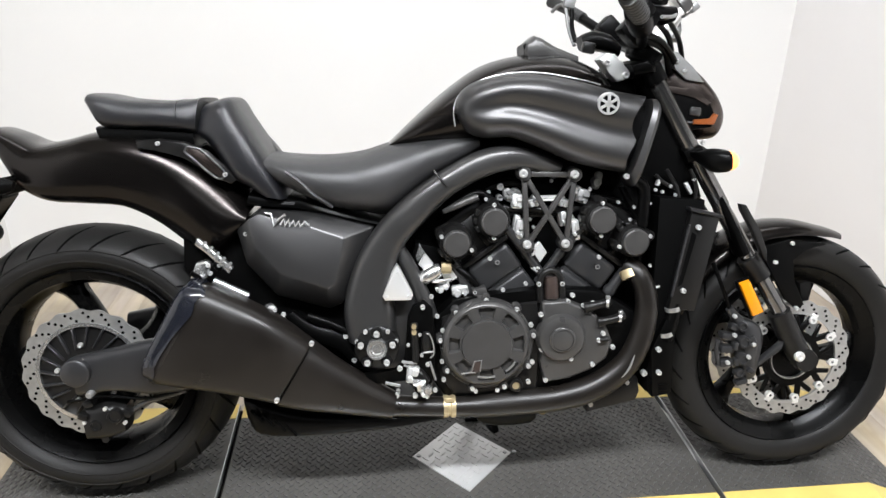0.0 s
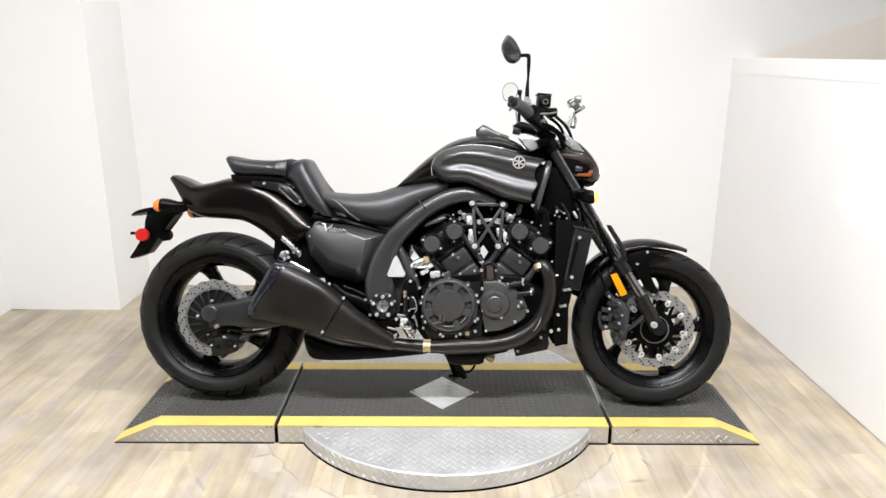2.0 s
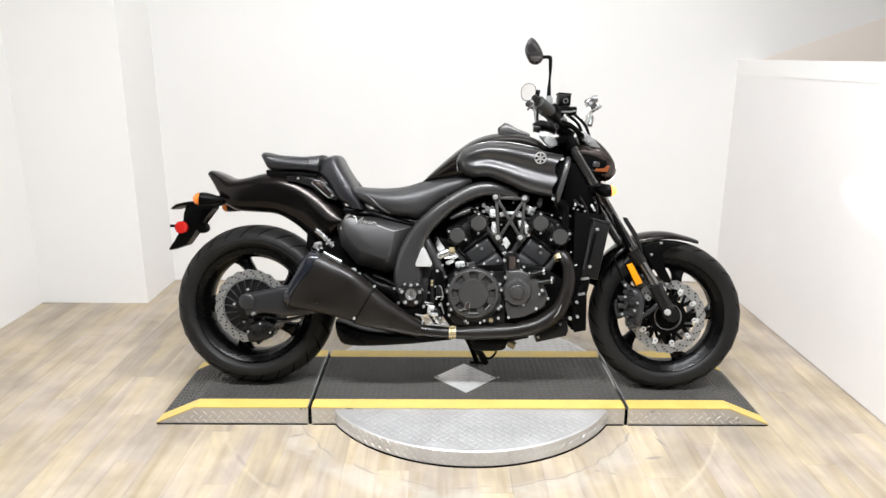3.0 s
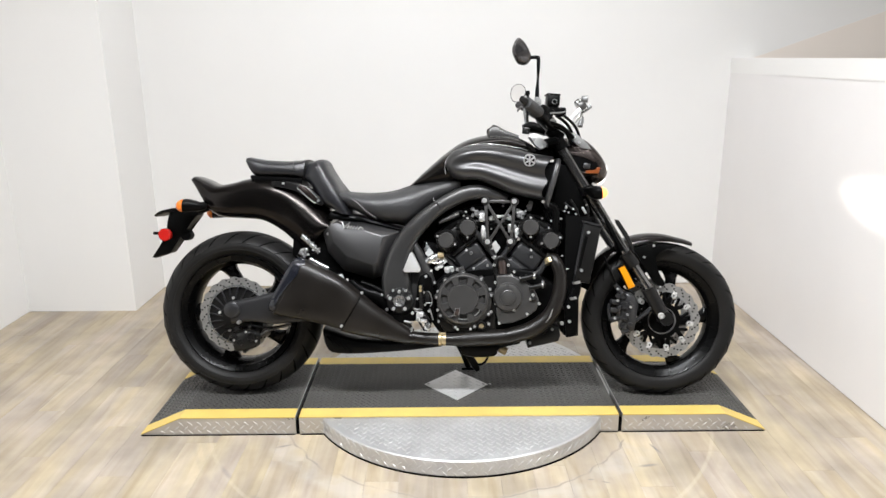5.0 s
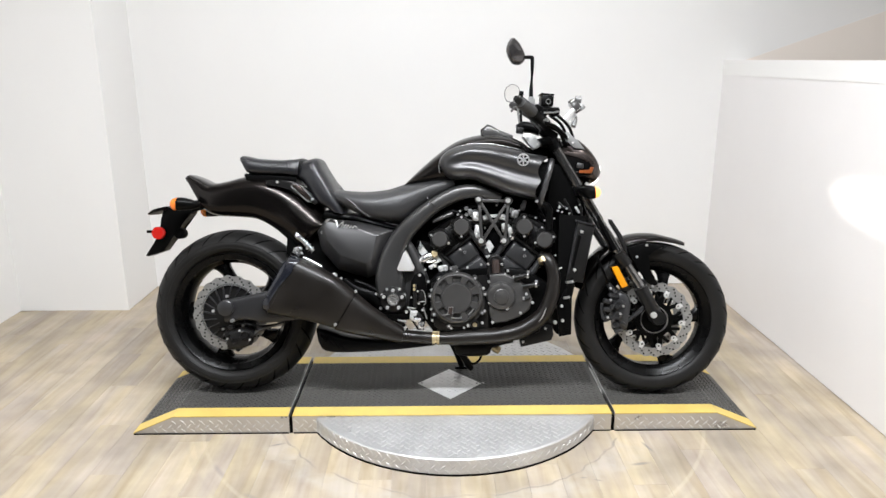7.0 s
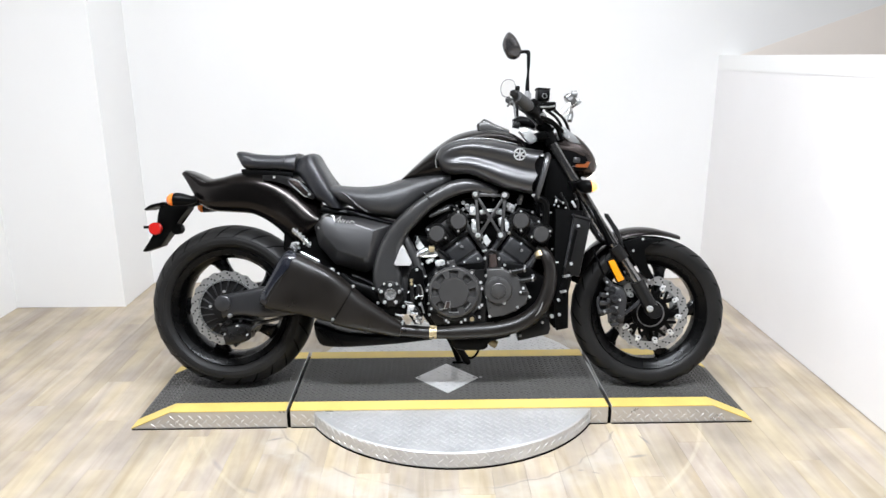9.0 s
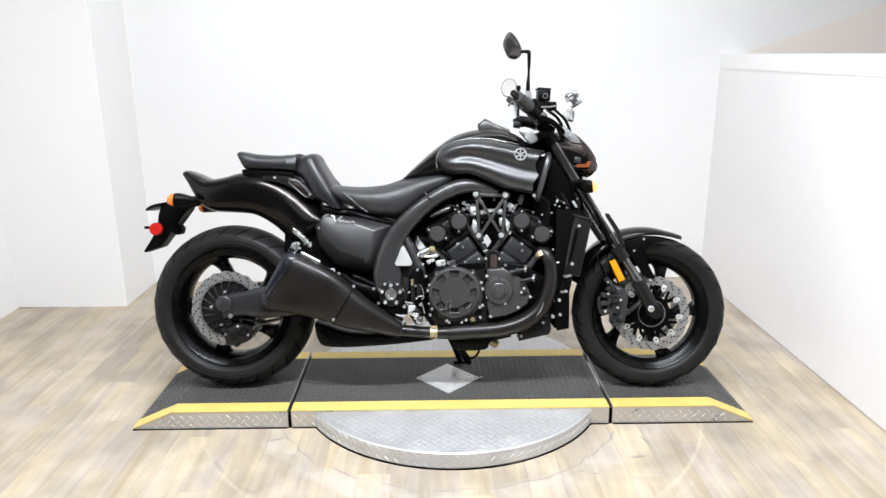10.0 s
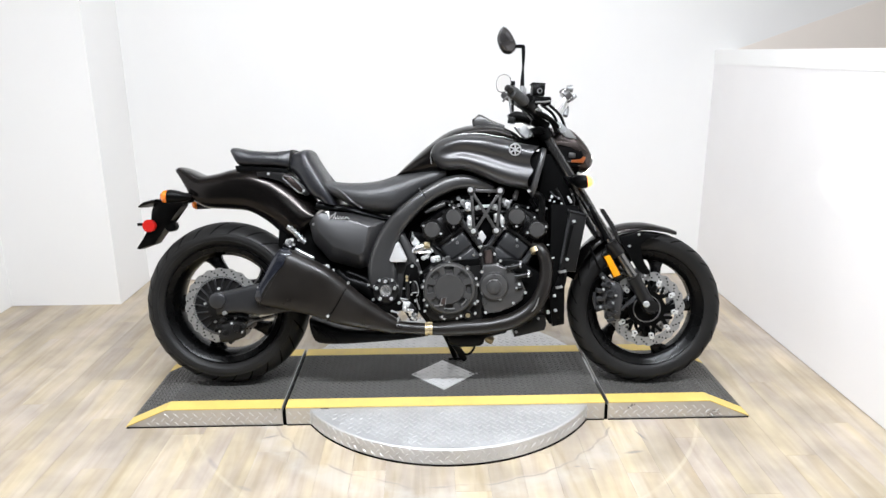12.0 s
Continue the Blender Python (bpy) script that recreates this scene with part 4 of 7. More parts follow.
def cam_cover(place, spin):
    x, y, z = place
    bm = bmesh.new()
    lathe(bm, [(0, -0.010), (0.034, -0.010), (0.037, -0.006), (0.0385, 0.0), (0.0385, 0.045), (0, 0.045)], 40)
    for a in (spin, spin + 180):
        lathe(bm, [(0, -0.008), (0.010, -0.008), (0.0125, -0.004), (0.0125, 0.04), (0, 0.04)], 16, pose(0.037 * math.cos(radians(a)), 0, 0.037 * math.sin(radians(a))))
    for a in (spin + 62, spin + 90, spin + 118):
        obox(bm, pose(0.039 * math.cos(radians(a)), 0.012, 0.039 * math.sin(radians(a)), 0, -a, 0), 0.012, 0.034, 0.017, 0.003, 1)
    c = part("cam_cover", bm, BLACKSAT, eng, "black cam housing with a round charcoal cap", matrix=pose(x, y, z))
    bm = bmesh.new()
    lathe(bm, [(0, -0.024), (0.0265, -0.024), (0.0295, -0.0215), (0.0305, -0.018), (0.031, -0.008), (0, -0.008)], 40)
    part("cap", bm, CASE, c, angle=18)
    bolts(c, [(0.037 * math.cos(radians(a)), -0.010, 0.037 * math.sin(radians(a))) for a in (spin, spin + 180)], 0.85)


cam_cover((0.841, -0.15, 0.635), 155)
cam_cover((0.924, -0.15, 0.683), 90)
cam_cover((1.167, -0.15, 0.685), 90)
cam_cover((1.245, -0.15, 0.634), 18)

# clutch cover with eight pockets
bm = bmesh.new()
radii = [0.0, 0.045, 0.060, 0.062, 0.0655, 0.0665, 0.079, 0.0915, 0.0925, 0.098, 0.103, 0.1065, 0.1065]
nseg = 160
rows = []
for i, r in enumerate(radii):
    row = []
    for k in range(nseg):
        a = 2 * math.pi * k / nseg
        d = abs((math.degrees(a) + 22.5) % 45 - 22.5)
        y = -0.006 if r < 0.061 else 0.0
        if 0.066 < r < 0.092 and d < 11.5:
            y = 0.013 if r < 0.0667 or r > 0.091 else 0.010
        if r > 0.101:
            y = 0.003
        if i >= 11:
            y = 0.008
        if i == 12:
            y = 0.045
        row.append((max(r, 1e-4) * math.cos(a), y, max(r, 1e-4) * math.sin(a)))
    rows.append(row)
loft(bm, rows)
cl = part("clutch_cover", bm, CASE, eng, "round charcoal clutch cover with recessed pockets", angle=28, matrix=pose(*(0.907, -0.195, 0.409)) @ Matrix.Diagonal((0.93, 1, 0.93, 1)))
bm = bmesh.new()
lathe(bm, [(0, 0.0), (0.112, 0.0), (0.116, 0.004), (0.116, 0.05), (0, 0.05)], 64)
cb = part("clutch_flange", bm, CASE, eng, matrix=pose(*(0.911, -0.17, 0.4)) @ Matrix.Diagonal((0.92, 1, 0.92, 1)))
bm = bmesh.new()
lathe(bm, [(0, -0.003), (0.010, -0.003), (0.012, 0.0), (0.012, 0.05), (0, 0.05)], 14)
boss = part("flange_boss", bm, CASE, cb, matrix=pose(0.117 * math.cos(radians(12)), 0, 0.117 * math.sin(radians(12))))
for k in range(1, 9):
    a = radians(40 * k + 12)
    again(boss, pose(0.117 * math.cos(a), 0, 0.117 * math.sin(a)))
bolts(cb, [(0.117 * math.cos(radians(40 * k + 12)), -0.006, 0.117 * math.sin(radians(40 * k + 12))) for k in range(9)])
# raised bars on the clutch cover
bm = bmesh.new()
for a0, a1 in ((255, 285), (305, 328)):
    tube(bm, [(0.083 * math.cos(radians(a)), -0.001, 0.083 * math.sin(radians(a))) for a in np.linspace(a0, a1, 6)], 0.0028, 6, 2)
part("cover_bar", bm, STEEL, cl)
bm = bmesh.new()
tube(bm, [(-0.038, -0.008, -0.066), (-0.031, -0.012, -0.036), (-0.014, -0.012, -0.034), (-0.017, -0.012, -0.062)], 0.0016, 6, 1)
tube(bm, [(-0.062, -0.006, -0.070), (-0.040, -0.008, -0.066), (-0.028, -0.008, -0.066)], 0.0022, 6, 1)
cw = part("clip_wire", bm, STEEL, cl)
bm = bmesh.new()
plate(bm, [(-0.030, -0.038), (-0.015, -0.036), (-0.018, -0.062), (-0.035, -0.064)], -0.011, -0.0075, 0.001, 1)
part("clip_plate", bm, HOSE, cw)

# generator side cover
bm = bmesh.new()
plate(bm, [(1.034, 0.499), (1.09, 0.504), (1.146, 0.48), (1.182, 0.446), (1.2, 0.404), (1.189, 0.363), (1.153, 0.336), (1.1, 0.315), (1.046, 0.308), (1.034, 0.353)], -0.178, -0.13, 0.008, 3)
gc = part("side_case", bm, CASE, eng, "charcoal engine side case")
bm = bmesh.new()
lathe(bm, [(0, -0.020), (0.026, -0.020), (0.029, -0.018), (0.030, -0.014), (0.040, -0.014), (0.050, -0.011), (0.0565, 0.0), (0.0565, 0.02), (0, 0.02)], 48)
part("round_boss", bm, CASE, gc, matrix=pose(*(1.079, -0.18, 0.417)))
bm = bmesh.new()
lathe(bm, [(0.0235, -0.0215), (0.025, -0.0215), (0.025, -0.019), (0.0235, -0.019)], 40, None, True)
part("boss_ring", bm, GUNMETAL, gc, matrix=pose(*(1.079, -0.18, 0.417)))
bolts(gc, [(1.031, -0.18, 0.473), (1.034, -0.18, 0.391), (1.011, -0.17, 0.446), (1.016, -0.17, 0.357), (1.103, -0.182, 0.367), (1.154, -0.18, 0.351), (1.2, -0.18, 0.392), (1.176, -0.18, 0.425), (1.167, -0.18, 0.409), (1.094, -0.17, 0.5), (1.104, -0.17, 0.514), (1.028, -0.16, 0.539), (1.082, -0.16, 0.539), (1.047, -0.175, 0.314), (1.007, -0.175, 0.311), (0.976, -0.17, 0.303), (1.128, -0.18, 0.492), (1.15, -0.18, 0.497)])
# coolant and breather pipes on the case
for pts, r in (([(1.128, -0.185, 0.488, 0.012), (1.149, -0.185, 0.492, 0.01), (1.17, -0.185, 0.497, 0.009), (1.187, -0.185, 0.503, 0.009)], 0.009), ([(1.161, -0.185, 0.454, 0.012), (1.179, -0.187, 0.457, 0.009), (1.202, -0.186, 0.462, 0.009), (1.221, -0.18, 0.467, 0.01)], 0.009), ([(1.169, -0.185, 0.41, 0.006), (1.189, -0.185, 0.413, 0.005)], 0.006)):
    bm = bmesh.new()
    tube(bm, pts, r, 14, 4)
    part("coolant_pipe", bm, BLACKSAT, eng)
for q in ((1.181, -0.186, 0.499), (1.213, -0.184, 0.463)):
    bm = bmesh.new()
    lathe(bm, [(0.009, -0.003), (0.0115, -0.003), (0.0115, 0.003), (0.009, 0.003)], 16, pose(*q) @ pose(0, 0, 0, 0, 0, 76), True)
    obox(bm, pose(*q) @ pose(0, -0.002, 0.013), 0.010, 0.008, 0.008, 0.001, 1)
    part("pipe_clip", bm, STEEL, eng)
# arched water joint in the valley
bm = bmesh.new()
tube(bm, [(1.035, -0.155, 0.495), (1.031, -0.155, 0.535), (1.038, -0.155, 0.56), (1.055, -0.155, 0.569), (1.074, -0.155, 0.559), (1.082, -0.155, 0.534), (1.086, -0.155, 0.494)], 0.008, 12, 6)
part("water_joint", bm, BLACKSAT, eng)
bm = bmesh.new()
tube(bm, [(1.061, -0.15, 0.494, 0.017), (1.06, -0.15, 0.539, 0.016), (1.058, -0.15, 0.555, 0.015)], 0.016, 16, 2)
part("water_hose", bm, HOSE, eng, "brownish rubber water hose")
bm = bmesh.new()
tube(bm, [(1.061, -0.15, 0.497), (1.061, -0.15, 0.505)], 0.0185, 18, 1)
part("hose_band", bm, BLACKSAT, eng)
# Darker than the other cases, for the shade in the gaps around it.
bm = bmesh.new()
plate(bm, [(0.808, 0.463), (0.884, 0.49), (0.972, 0.491), (1.031, 0.497), (1.035, 0.453), (1.035, 0.27), (1.003, 0.271), (0.835, 0.276), (0.805, 0.32)], -0.155, -0.10, 0.006)
part("upper_case", bm, BLACKSAT, eng)
bm = bmesh.new()
obox(bm, pose(*(0.895, -0.14, 0.521), 0, -12, 0), 0.032, 0.03, 0.016, 0.003)
obox(bm, pose(*(0.9, -0.14, 0.505), 0, -12, 0), 0.02, 0.03, 0.02, 0.003)
part("case_bracket", bm, CASE, eng)
# X shaped brace
bm = bmesh.new()
for a, b in (((0.993, -0.135, 0.786), (1.004, -0.135, 0.624)), ((0.993, -0.135, 0.786), (1.093, -0.135, 0.625)), ((1.107, -0.135, 0.784), (1.004, -0.135, 0.624)), ((1.107, -0.135, 0.784), (1.093, -0.135, 0.625)), ((0.993, -0.13, 0.785), (1.109, -0.13, 0.783))):
    va, vb = Vector(a), Vector(b)
    d = (vb - va)
    obox(bm, Matrix.Translation((va + vb) / 2) @ d.to_track_quat("Z", "Y").to_matrix().to_4x4() @ pose(0, 0, 0), 0.0115, 0.012, d.length, 0.003)
for p in ((0.993, -0.135, 0.786), (1.004, -0.135, 0.624), (1.107, -0.135, 0.784), (1.093, -0.135, 0.625)):
    lathe(bm, [(0, -0.012), (0.014, -0.012), (0.016, -0.009), (0.016, 0.03), (0, 0.03)], 20, pose(*p))
br = part("engine_brace", bm, CASE, bike, "grey X-shaped engine brace")
bolts(br, [(0.989, -0.152, 0.788), (1.104, -0.15, 0.785), (1.001, -0.152, 0.628), (1.089, -0.152, 0.629)], 0.95, BIGBOLT)
# throttle bodies and fuel rail between the banks
for q, sx, sz, rz in (((0.984, -0.1, 0.668), 0.015, 0.042, 8), ((1.089, -0.09, 0.678), 0.011, 0.036, -10), ((1.055, -0.085, 0.724), 0.070, 0.012, -2), ((1.028, -0.09, 0.722), 0.016, 0.018, 6), ((1.088, -0.09, 0.723), 0.018, 0.016, 0), ((1.122, -0.1, 0.745), 0.016, 0.02, 20), ((0.972, -0.1, 0.726), 0.022, 0.016, 12)):
    bm = bmesh.new()
    obox(bm, pose(*q, 0, rz, 0), sx, 0.026, sz, 0.003)
    for k in (-1, 1):
        obox(bm, pose(*q, 0, rz, 0) @ pose(0, -0.012, k * sz * 0.3), sx * 0.7, 0.01, sz * 0.22, 0.0015, 1)
    part("injector", bm, ALU, bike)
for pts, r in (([(1.107, -0.1, 0.69), (1.115, -0.1, 0.679), (1.12, -0.1, 0.666), (1.115, -0.1, 0.65)], 0.0055), ([(1.036, -0.12, 0.628), (1.024, -0.12, 0.615), (1.027, -0.12, 0.605), (1.017, -0.12, 0.597), (1.007, -0.12, 0.6)], 0.004), ([(0.973, -0.1, 0.649), (0.983, -0.1, 0.639), (0.993, -0.1, 0.646)], 0.0035)):
    bm = bmesh.new()
    tube(bm, pts, r, 10, 5)
    part("fuel_pipe", bm, ALU, bike)
for q, rr in (((0.964, -0.105, 0.739), 0.009), ((0.98, -0.105, 0.739), 0.0115), ((0.944, -0.105, 0.754), 0.008), ((1.166, -0.11, 0.764), 0.010), ((0.944, -0.105, 0.729), 0.007), ((1.127, -0.105, 0.727), 0.008)):
    bm = bmesh.new()
    lathe(bm, [(0, -0.006), (rr * 0.55, -0.006), (rr * 0.6, -0.010), (rr * 0.9, -0.010), (rr, -0.006), (rr, 0.02), (0, 0.02)], 16, pose(*q))
    part("linkage_wheel", bm, NUT, bike)
bm = bmesh.new()
obox(bm, pose(*(1.169, -0.1, 0.766), 0, 14, 0), 0.018, 0.02, 0.042, 0.007, 3)
part("sensor_body", bm, NUT, bike)
for pts in ([(0.94, -0.1, 0.708), (1.005, -0.1, 0.699), (1.137, -0.1, 0.703)], [(0.949, -0.085, 0.687), (1.048, -0.085, 0.688), (1.142, -0.085, 0.69)]):
    bm = bmesh.new()
    tube(bm, pts, 0.008, 10, 4)
    part("fuel_rail", bm, BLACKSAT, bike)
bolts(bike, [(0.894, -0.12, 0.744), (0.918, -0.11, 0.743), (0.909, -0.13, 0.729), (1.063, -0.1, 0.766), (1.151, -0.11, 0.747), (1.249, -0.13, 0.708), (1.238, -0.14, 0.681), (1.215, -0.12, 0.718), (1.018, -0.1, 0.707), (1.035, -0.1, 0.699), (0.859, -0.12, 0.729), (0.892, -0.12, 0.674), (0.834, -0.12, 0.668), (1.018, -0.09, 0.676), (1.027, -0.09, 0.657)], 0.75)
bm = bmesh.new()
tube(bm, [(0.814, -0.125, 0.701, 0.006), (0.839, -0.13, 0.713, 0.008), (0.874, -0.13, 0.728, 0.009), (0.891, -0.13, 0.734, 0.008)], 0.008, 14, 4)
part("breather_stub", bm, CASE, bike, "grey breather stub")
for pts in ([(0.809, -0.11, 0.699), (0.853, -0.12, 0.726), (0.891, -0.12, 0.742), (0.923, -0.12, 0.729)], [(0.913, -0.1, 0.748), (0.964, -0.1, 0.764), (1.017, -0.1, 0.754)], [(1.12, -0.11, 0.735), (1.176, -0.1, 0.726), (1.23, -0.1, 0.713)], [(0.834, -0.12, 0.576), (0.873, -0.13, 0.551), (0.899, -0.13, 0.517)], [(1.228, -0.1, 0.752), (1.266, -0.12, 0.663), (1.269, -0.12, 0.569)]):
    bm = bmesh.new()
    tube(bm, pts, 0.008, 10, 6)
    part("engine_hose", bm, BLACK, bike)
# Small silver plates put in for bright white spots among the engine parts.
for pts in ([(1.037, 0.627), (1.053, 0.604), (1.037, 0.58), (1.021, 0.604)], [(0.773, 0.605), (0.791, 0.582), (0.775, 0.562), (0.757, 0.58)], [(0.809, 0.56), (0.84, 0.569), (0.849, 0.549), (0.822, 0.533)]):
    bm = bmesh.new()
    plate(bm, pts, -0.125, -0.115, 0.0015, 1)
    part("bright_bracket", bm, ALU, bike)
# bright fittings crowding the space between the banks, below the spar and at the pivot
def fitting(name, x, y, z, w, h, turn, material):
    """A cast lump: body, a stepped neck, a side boss and a union nut."""
    bm = bmesh.new()
    m = pose(x, y, z, 0, turn, 0)
    obox(bm, m, w, 0.022, h, min(w, h) * 0.22, 2)
    obox(bm, m @ pose(w * 0.15, -0.010, h * 0.2), w * 0.55, 0.012, h * 0.4, 0.002, 1)
    lathe(bm, [(0, -0.020), (w * 0.16, -0.020), (w * 0.24, -0.016), (w * 0.24, 0.0), (0, 0.0)], 12, m @ pose(-w * 0.2, 0, -h * 0.18))
    lathe(bm, [(0, -0.018), (w * 0.12, -0.018), (w * 0.17, -0.014), (w * 0.17, 0.0), (0, 0.0)], 6, m @ pose(w * 0.22, 0, -h * 0.3))
    return part(name, bm, material, bike)


for x, y, z, w, h, turn, material in (
        (0.982, -0.115, 0.722, 0.026, 0.034, 4, ALU), (0.989, -0.115, 0.658, 0.022, 0.046, 8, CHROME),
        (1.021, -0.105, 0.718, 0.026, 0.018, -10, CHROME), (1.088, -0.105, 0.718, 0.028, 0.018, 12, CHROME),
        (1.092, -0.105, 0.680, 0.013, 0.032, -6, ALU), (1.118, -0.115, 0.655, 0.018, 0.048, -8, ALU),
        (1.133, -0.110, 0.732, 0.030, 0.034, 20, NUT), (0.960, -0.110, 0.738, 0.018, 0.026, -12, NUT),
        (1.029, -0.110, 0.566, 0.018, 0.016, 30, CHROME), (0.853, -0.120, 0.518, 0.040, 0.024, -10, CHROME),
        (0.812, -0.120, 0.527, 0.034, 0.014, -24, ALU), (0.741, -0.185, 0.340, 0.030, 0.040, 6, CHROME),
        (0.770, -0.190, 0.298, 0.022, 0.018, 25, ALU), (1.257, -0.125, 0.545, 0.024, 0.030, -35, NUT)):
    fitting("engine_fitting", x, y, z, w, h, turn, material)
# small bolts over the engine
bolts(eng, [(0.809, -0.17, 0.437), (0.808, -0.17, 0.363), (0.812, -0.17, 0.319), (0.812, -0.165, 0.395), (0.884, -0.15, 0.52), (0.948, -0.15, 0.524), (1.002, -0.14, 0.535), (0.919, -0.14, 0.595), (1.17, -0.14, 0.595), (0.936, -0.17, 0.29), (0.886, -0.17, 0.289), (0.793, -0.16, 0.29), (0.708, -0.16, 0.29), (0.775, -0.18, 0.361)], 0.9)
bm = bmesh.new()
lathe(bm, [(0.0095, -0.006), (0.0145, -0.006), (0.016, -0.003), (0.016, 0.012), (0.0095, 0.012)], 24, pose(*(0.978, -0.178, 0.304)), True)
ow = part("oil_window", bm, BLACKSAT, eng, "black-rimmed oil sight window")
bm = bmesh.new()
lathe(bm, [(0, -0.001), (0.0095, -0.001), (0.0095, 0.008), (0, 0.008)], 18, pose(*(0.978, -0.178, 0.304)))
part("oil_glass", bm, BRASS, ow)
# sump below
bm = bmesh.new()
hull(bm, [(0.885, 0.246, 0.898, 0.20, 0, 0.09, 4), (0.91, 0.243, 0.916, 0.158, 0, 0.1, 4.5), (1.035, 0.24, 1.030, 0.158, 0, 0.1, 4.5), (1.06, 0.24, 1.052, 0.19, 0, 0.1, 4), (1.138, 0.245, 1.133, 0.21, 0, 0.09, 4)], 3, 20)
part("sump", bm, BLACK, eng)
# rear engine mount casting and linkage behind the pedal
bm = bmesh.new()
plate(bm, [(0.751, 0.626), (0.823, 0.611), (0.836, 0.503), (0.79, 0.449), (0.77, 0.477), (0.738, 0.573)], -0.10, 0.08, 0.006)
part("engine_mount", bm, BLACK, bike)
bm = bmesh.new()
tube(bm, [(0.761, -0.13, 0.545, 0.012), (0.772, -0.13, 0.551, 0.018), (0.795, -0.13, 0.564, 0.018), (0.808, -0.13, 0.571, 0.014)], 0.018, 16, 2)
part("water_union", bm, POLISH, bike, "polished water union")
bm = bmesh.new()
lathe(bm, [(0, -0.011), (0.0125, -0.011), (0.0135, -0.008), (0.0135, 0.011), (0, 0.011)], 8, pose(*(0.82, -0.135, 0.574)) @ pose(0, 0, 0, 0, -25, 90))
part("union_nut", bm, BRASS, bike)
bm = bmesh.new()
tube(bm, [(0.788, -0.14, 0.544), (0.81, -0.14, 0.545), (0.833, -0.14, 0.549)], 0.0045, 8, 2)
part("union_pipe", bm, POLISH, bike)
# Silver plate added where the white wall shows through a gap.
bm = bmesh.new()
plate(bm, [(0.761, 0.624), (0.779, 0.599), (0.774, 0.586), (0.755, 0.578), (0.75, 0.594)], -0.10, -0.085, 0.002)
part("mount_tab", bm, ALU, bike)

# ---- foot peg, pedal and linkage ----
bm = bmesh.new()
plate(bm, [(0.731, 0.472), (0.742, 0.498), (0.767, 0.511), (0.786, 0.491), (0.795, 0.417), (0.79, 0.336), (0.779, 0.281), (0.753, 0.282), (0.73, 0.327), (0.644, 0.313), (0.632, 0.341), (0.702, 0.345), (0.725, 0.365)], -0.178, -0.164, 0.004)
fp = part("footrest_bracket", bm, BLACK, bike, "black footrest bracket")
bolts(fp, [(0.784, -0.17, 0.517), (0.797, -0.17, 0.471)], 0.9)
bolts(bike, [(0.59, -0.14, 0.419), (0.608, -0.14, 0.361), (0.634, -0.14, 0.309), (0.662, -0.16, 0.326), (0.712, -0.18, 0.353), (0.746, -0.18, 0.287), (0.704, -0.17, 0.284)], 1.1)
bm = bmesh.new()
tube(bm, [(0.741, -0.195, 0.325, 0.009), (0.75, -0.195, 0.326, 0.011), (0.769, -0.195, 0.327, 0.011)], 0.011, 8, 1)
tube(bm, [(0.755, -0.195, 0.323, 0.01), (0.757, -0.195, 0.304, 0.007)], 0.009, 10, 1)
lathe(bm, [(0, -0.012), (0.008, -0.012), (0.0105, -0.009), (0.0105, 0.012), (0, 0.012)], 18, pose(*(0.774, -0.2, 0.308)))
part("pedal_joint", bm, POLISH, bike, "polished pedal joint")
bm = bmesh.new()
tube(bm, [(0.745, -0.19, 0.462), (0.746, -0.19, 0.426), (0.747, -0.19, 0.372)], 0.0075, 12, 3)
part("brake_pipe", bm, BLACKSAT, bike)
for q in ((0.744, -0.197, 0.457), (0.744, -0.197, 0.444)):
    bm = bmesh.new()
    lathe(bm, [(0, -0.006), (0.006, -0.006), (0.006, 0.006), (0, 0.006)], 6, pose(*q))
    part("pipe_nut", bm, BRASS, bike)
bm = bmesh.new()
tube(bm, [(0.771, -0.185, 0.439, 0.007), (0.771, -0.185, 0.423, 0.011), (0.771, -0.185, 0.402, 0.011), (0.77, -0.185, 0.391, 0.008)], 0.01, 14, 2)
part("brake_switch", bm, BLACKSAT, bike)
bm = bmesh.new()
tube(bm, [(0.717, -0.185, 0.371), (0.734, -0.19, 0.369), (0.75, -0.19, 0.37)], 0.004, 8, 2)
tube(bm, [(0.721, -0.185, 0.362), (0.735, -0.19, 0.359), (0.746, -0.19, 0.36)], 0.003, 8, 2)
part("linkage_spring", bm, NUT, bike)
bm = bmesh.new()
hull(bm, [(0.747, 0.355, 0.738, 0.331, -0.185, 0.012, 3), (0.763, 0.352, 0.755, 0.325, -0.19, 0.014, 3), (0.779, 0.33, 0.768, 0.313, -0.19, 0.012, 3)], 2, 14)
part("pedal_boot", bm, BLACKSAT, bike)
bolts(bike, [(0.757, -0.19, 0.435), (0.761, -0.19, 0.387), (0.731, -0.185, 0.41)], 0.7)
bm = bmesh.new()
tube(bm, [(0.772, -0.195, 0.439), (0.779, -0.197, 0.436), (0.786, -0.197, 0.417), (0.788, -0.197, 0.393), (0.78, -0.197, 0.382)], 0.0016, 8, 4)
tube(bm, [(0.763, -0.195, 0.394), (0.788, -0.195, 0.397)], 0.002, 8, 1)
tube(bm, [(0.779, -0.195, 0.373), (0.786, -0.195, 0.349), (0.792, -0.195, 0.329)], 0.0026, 8, 2)
part("pedal_rod", bm, STEEL, bike)
bm = bmesh.new()
tube(bm, [(0.679, -0.19, 0.323, 0.004), (0.712, -0.19, 0.315, 0.004)], 0.0045, 10, 2, flat=0.5)
part("brake_pedal", bm, NUT, bike)
bm = bmesh.new()
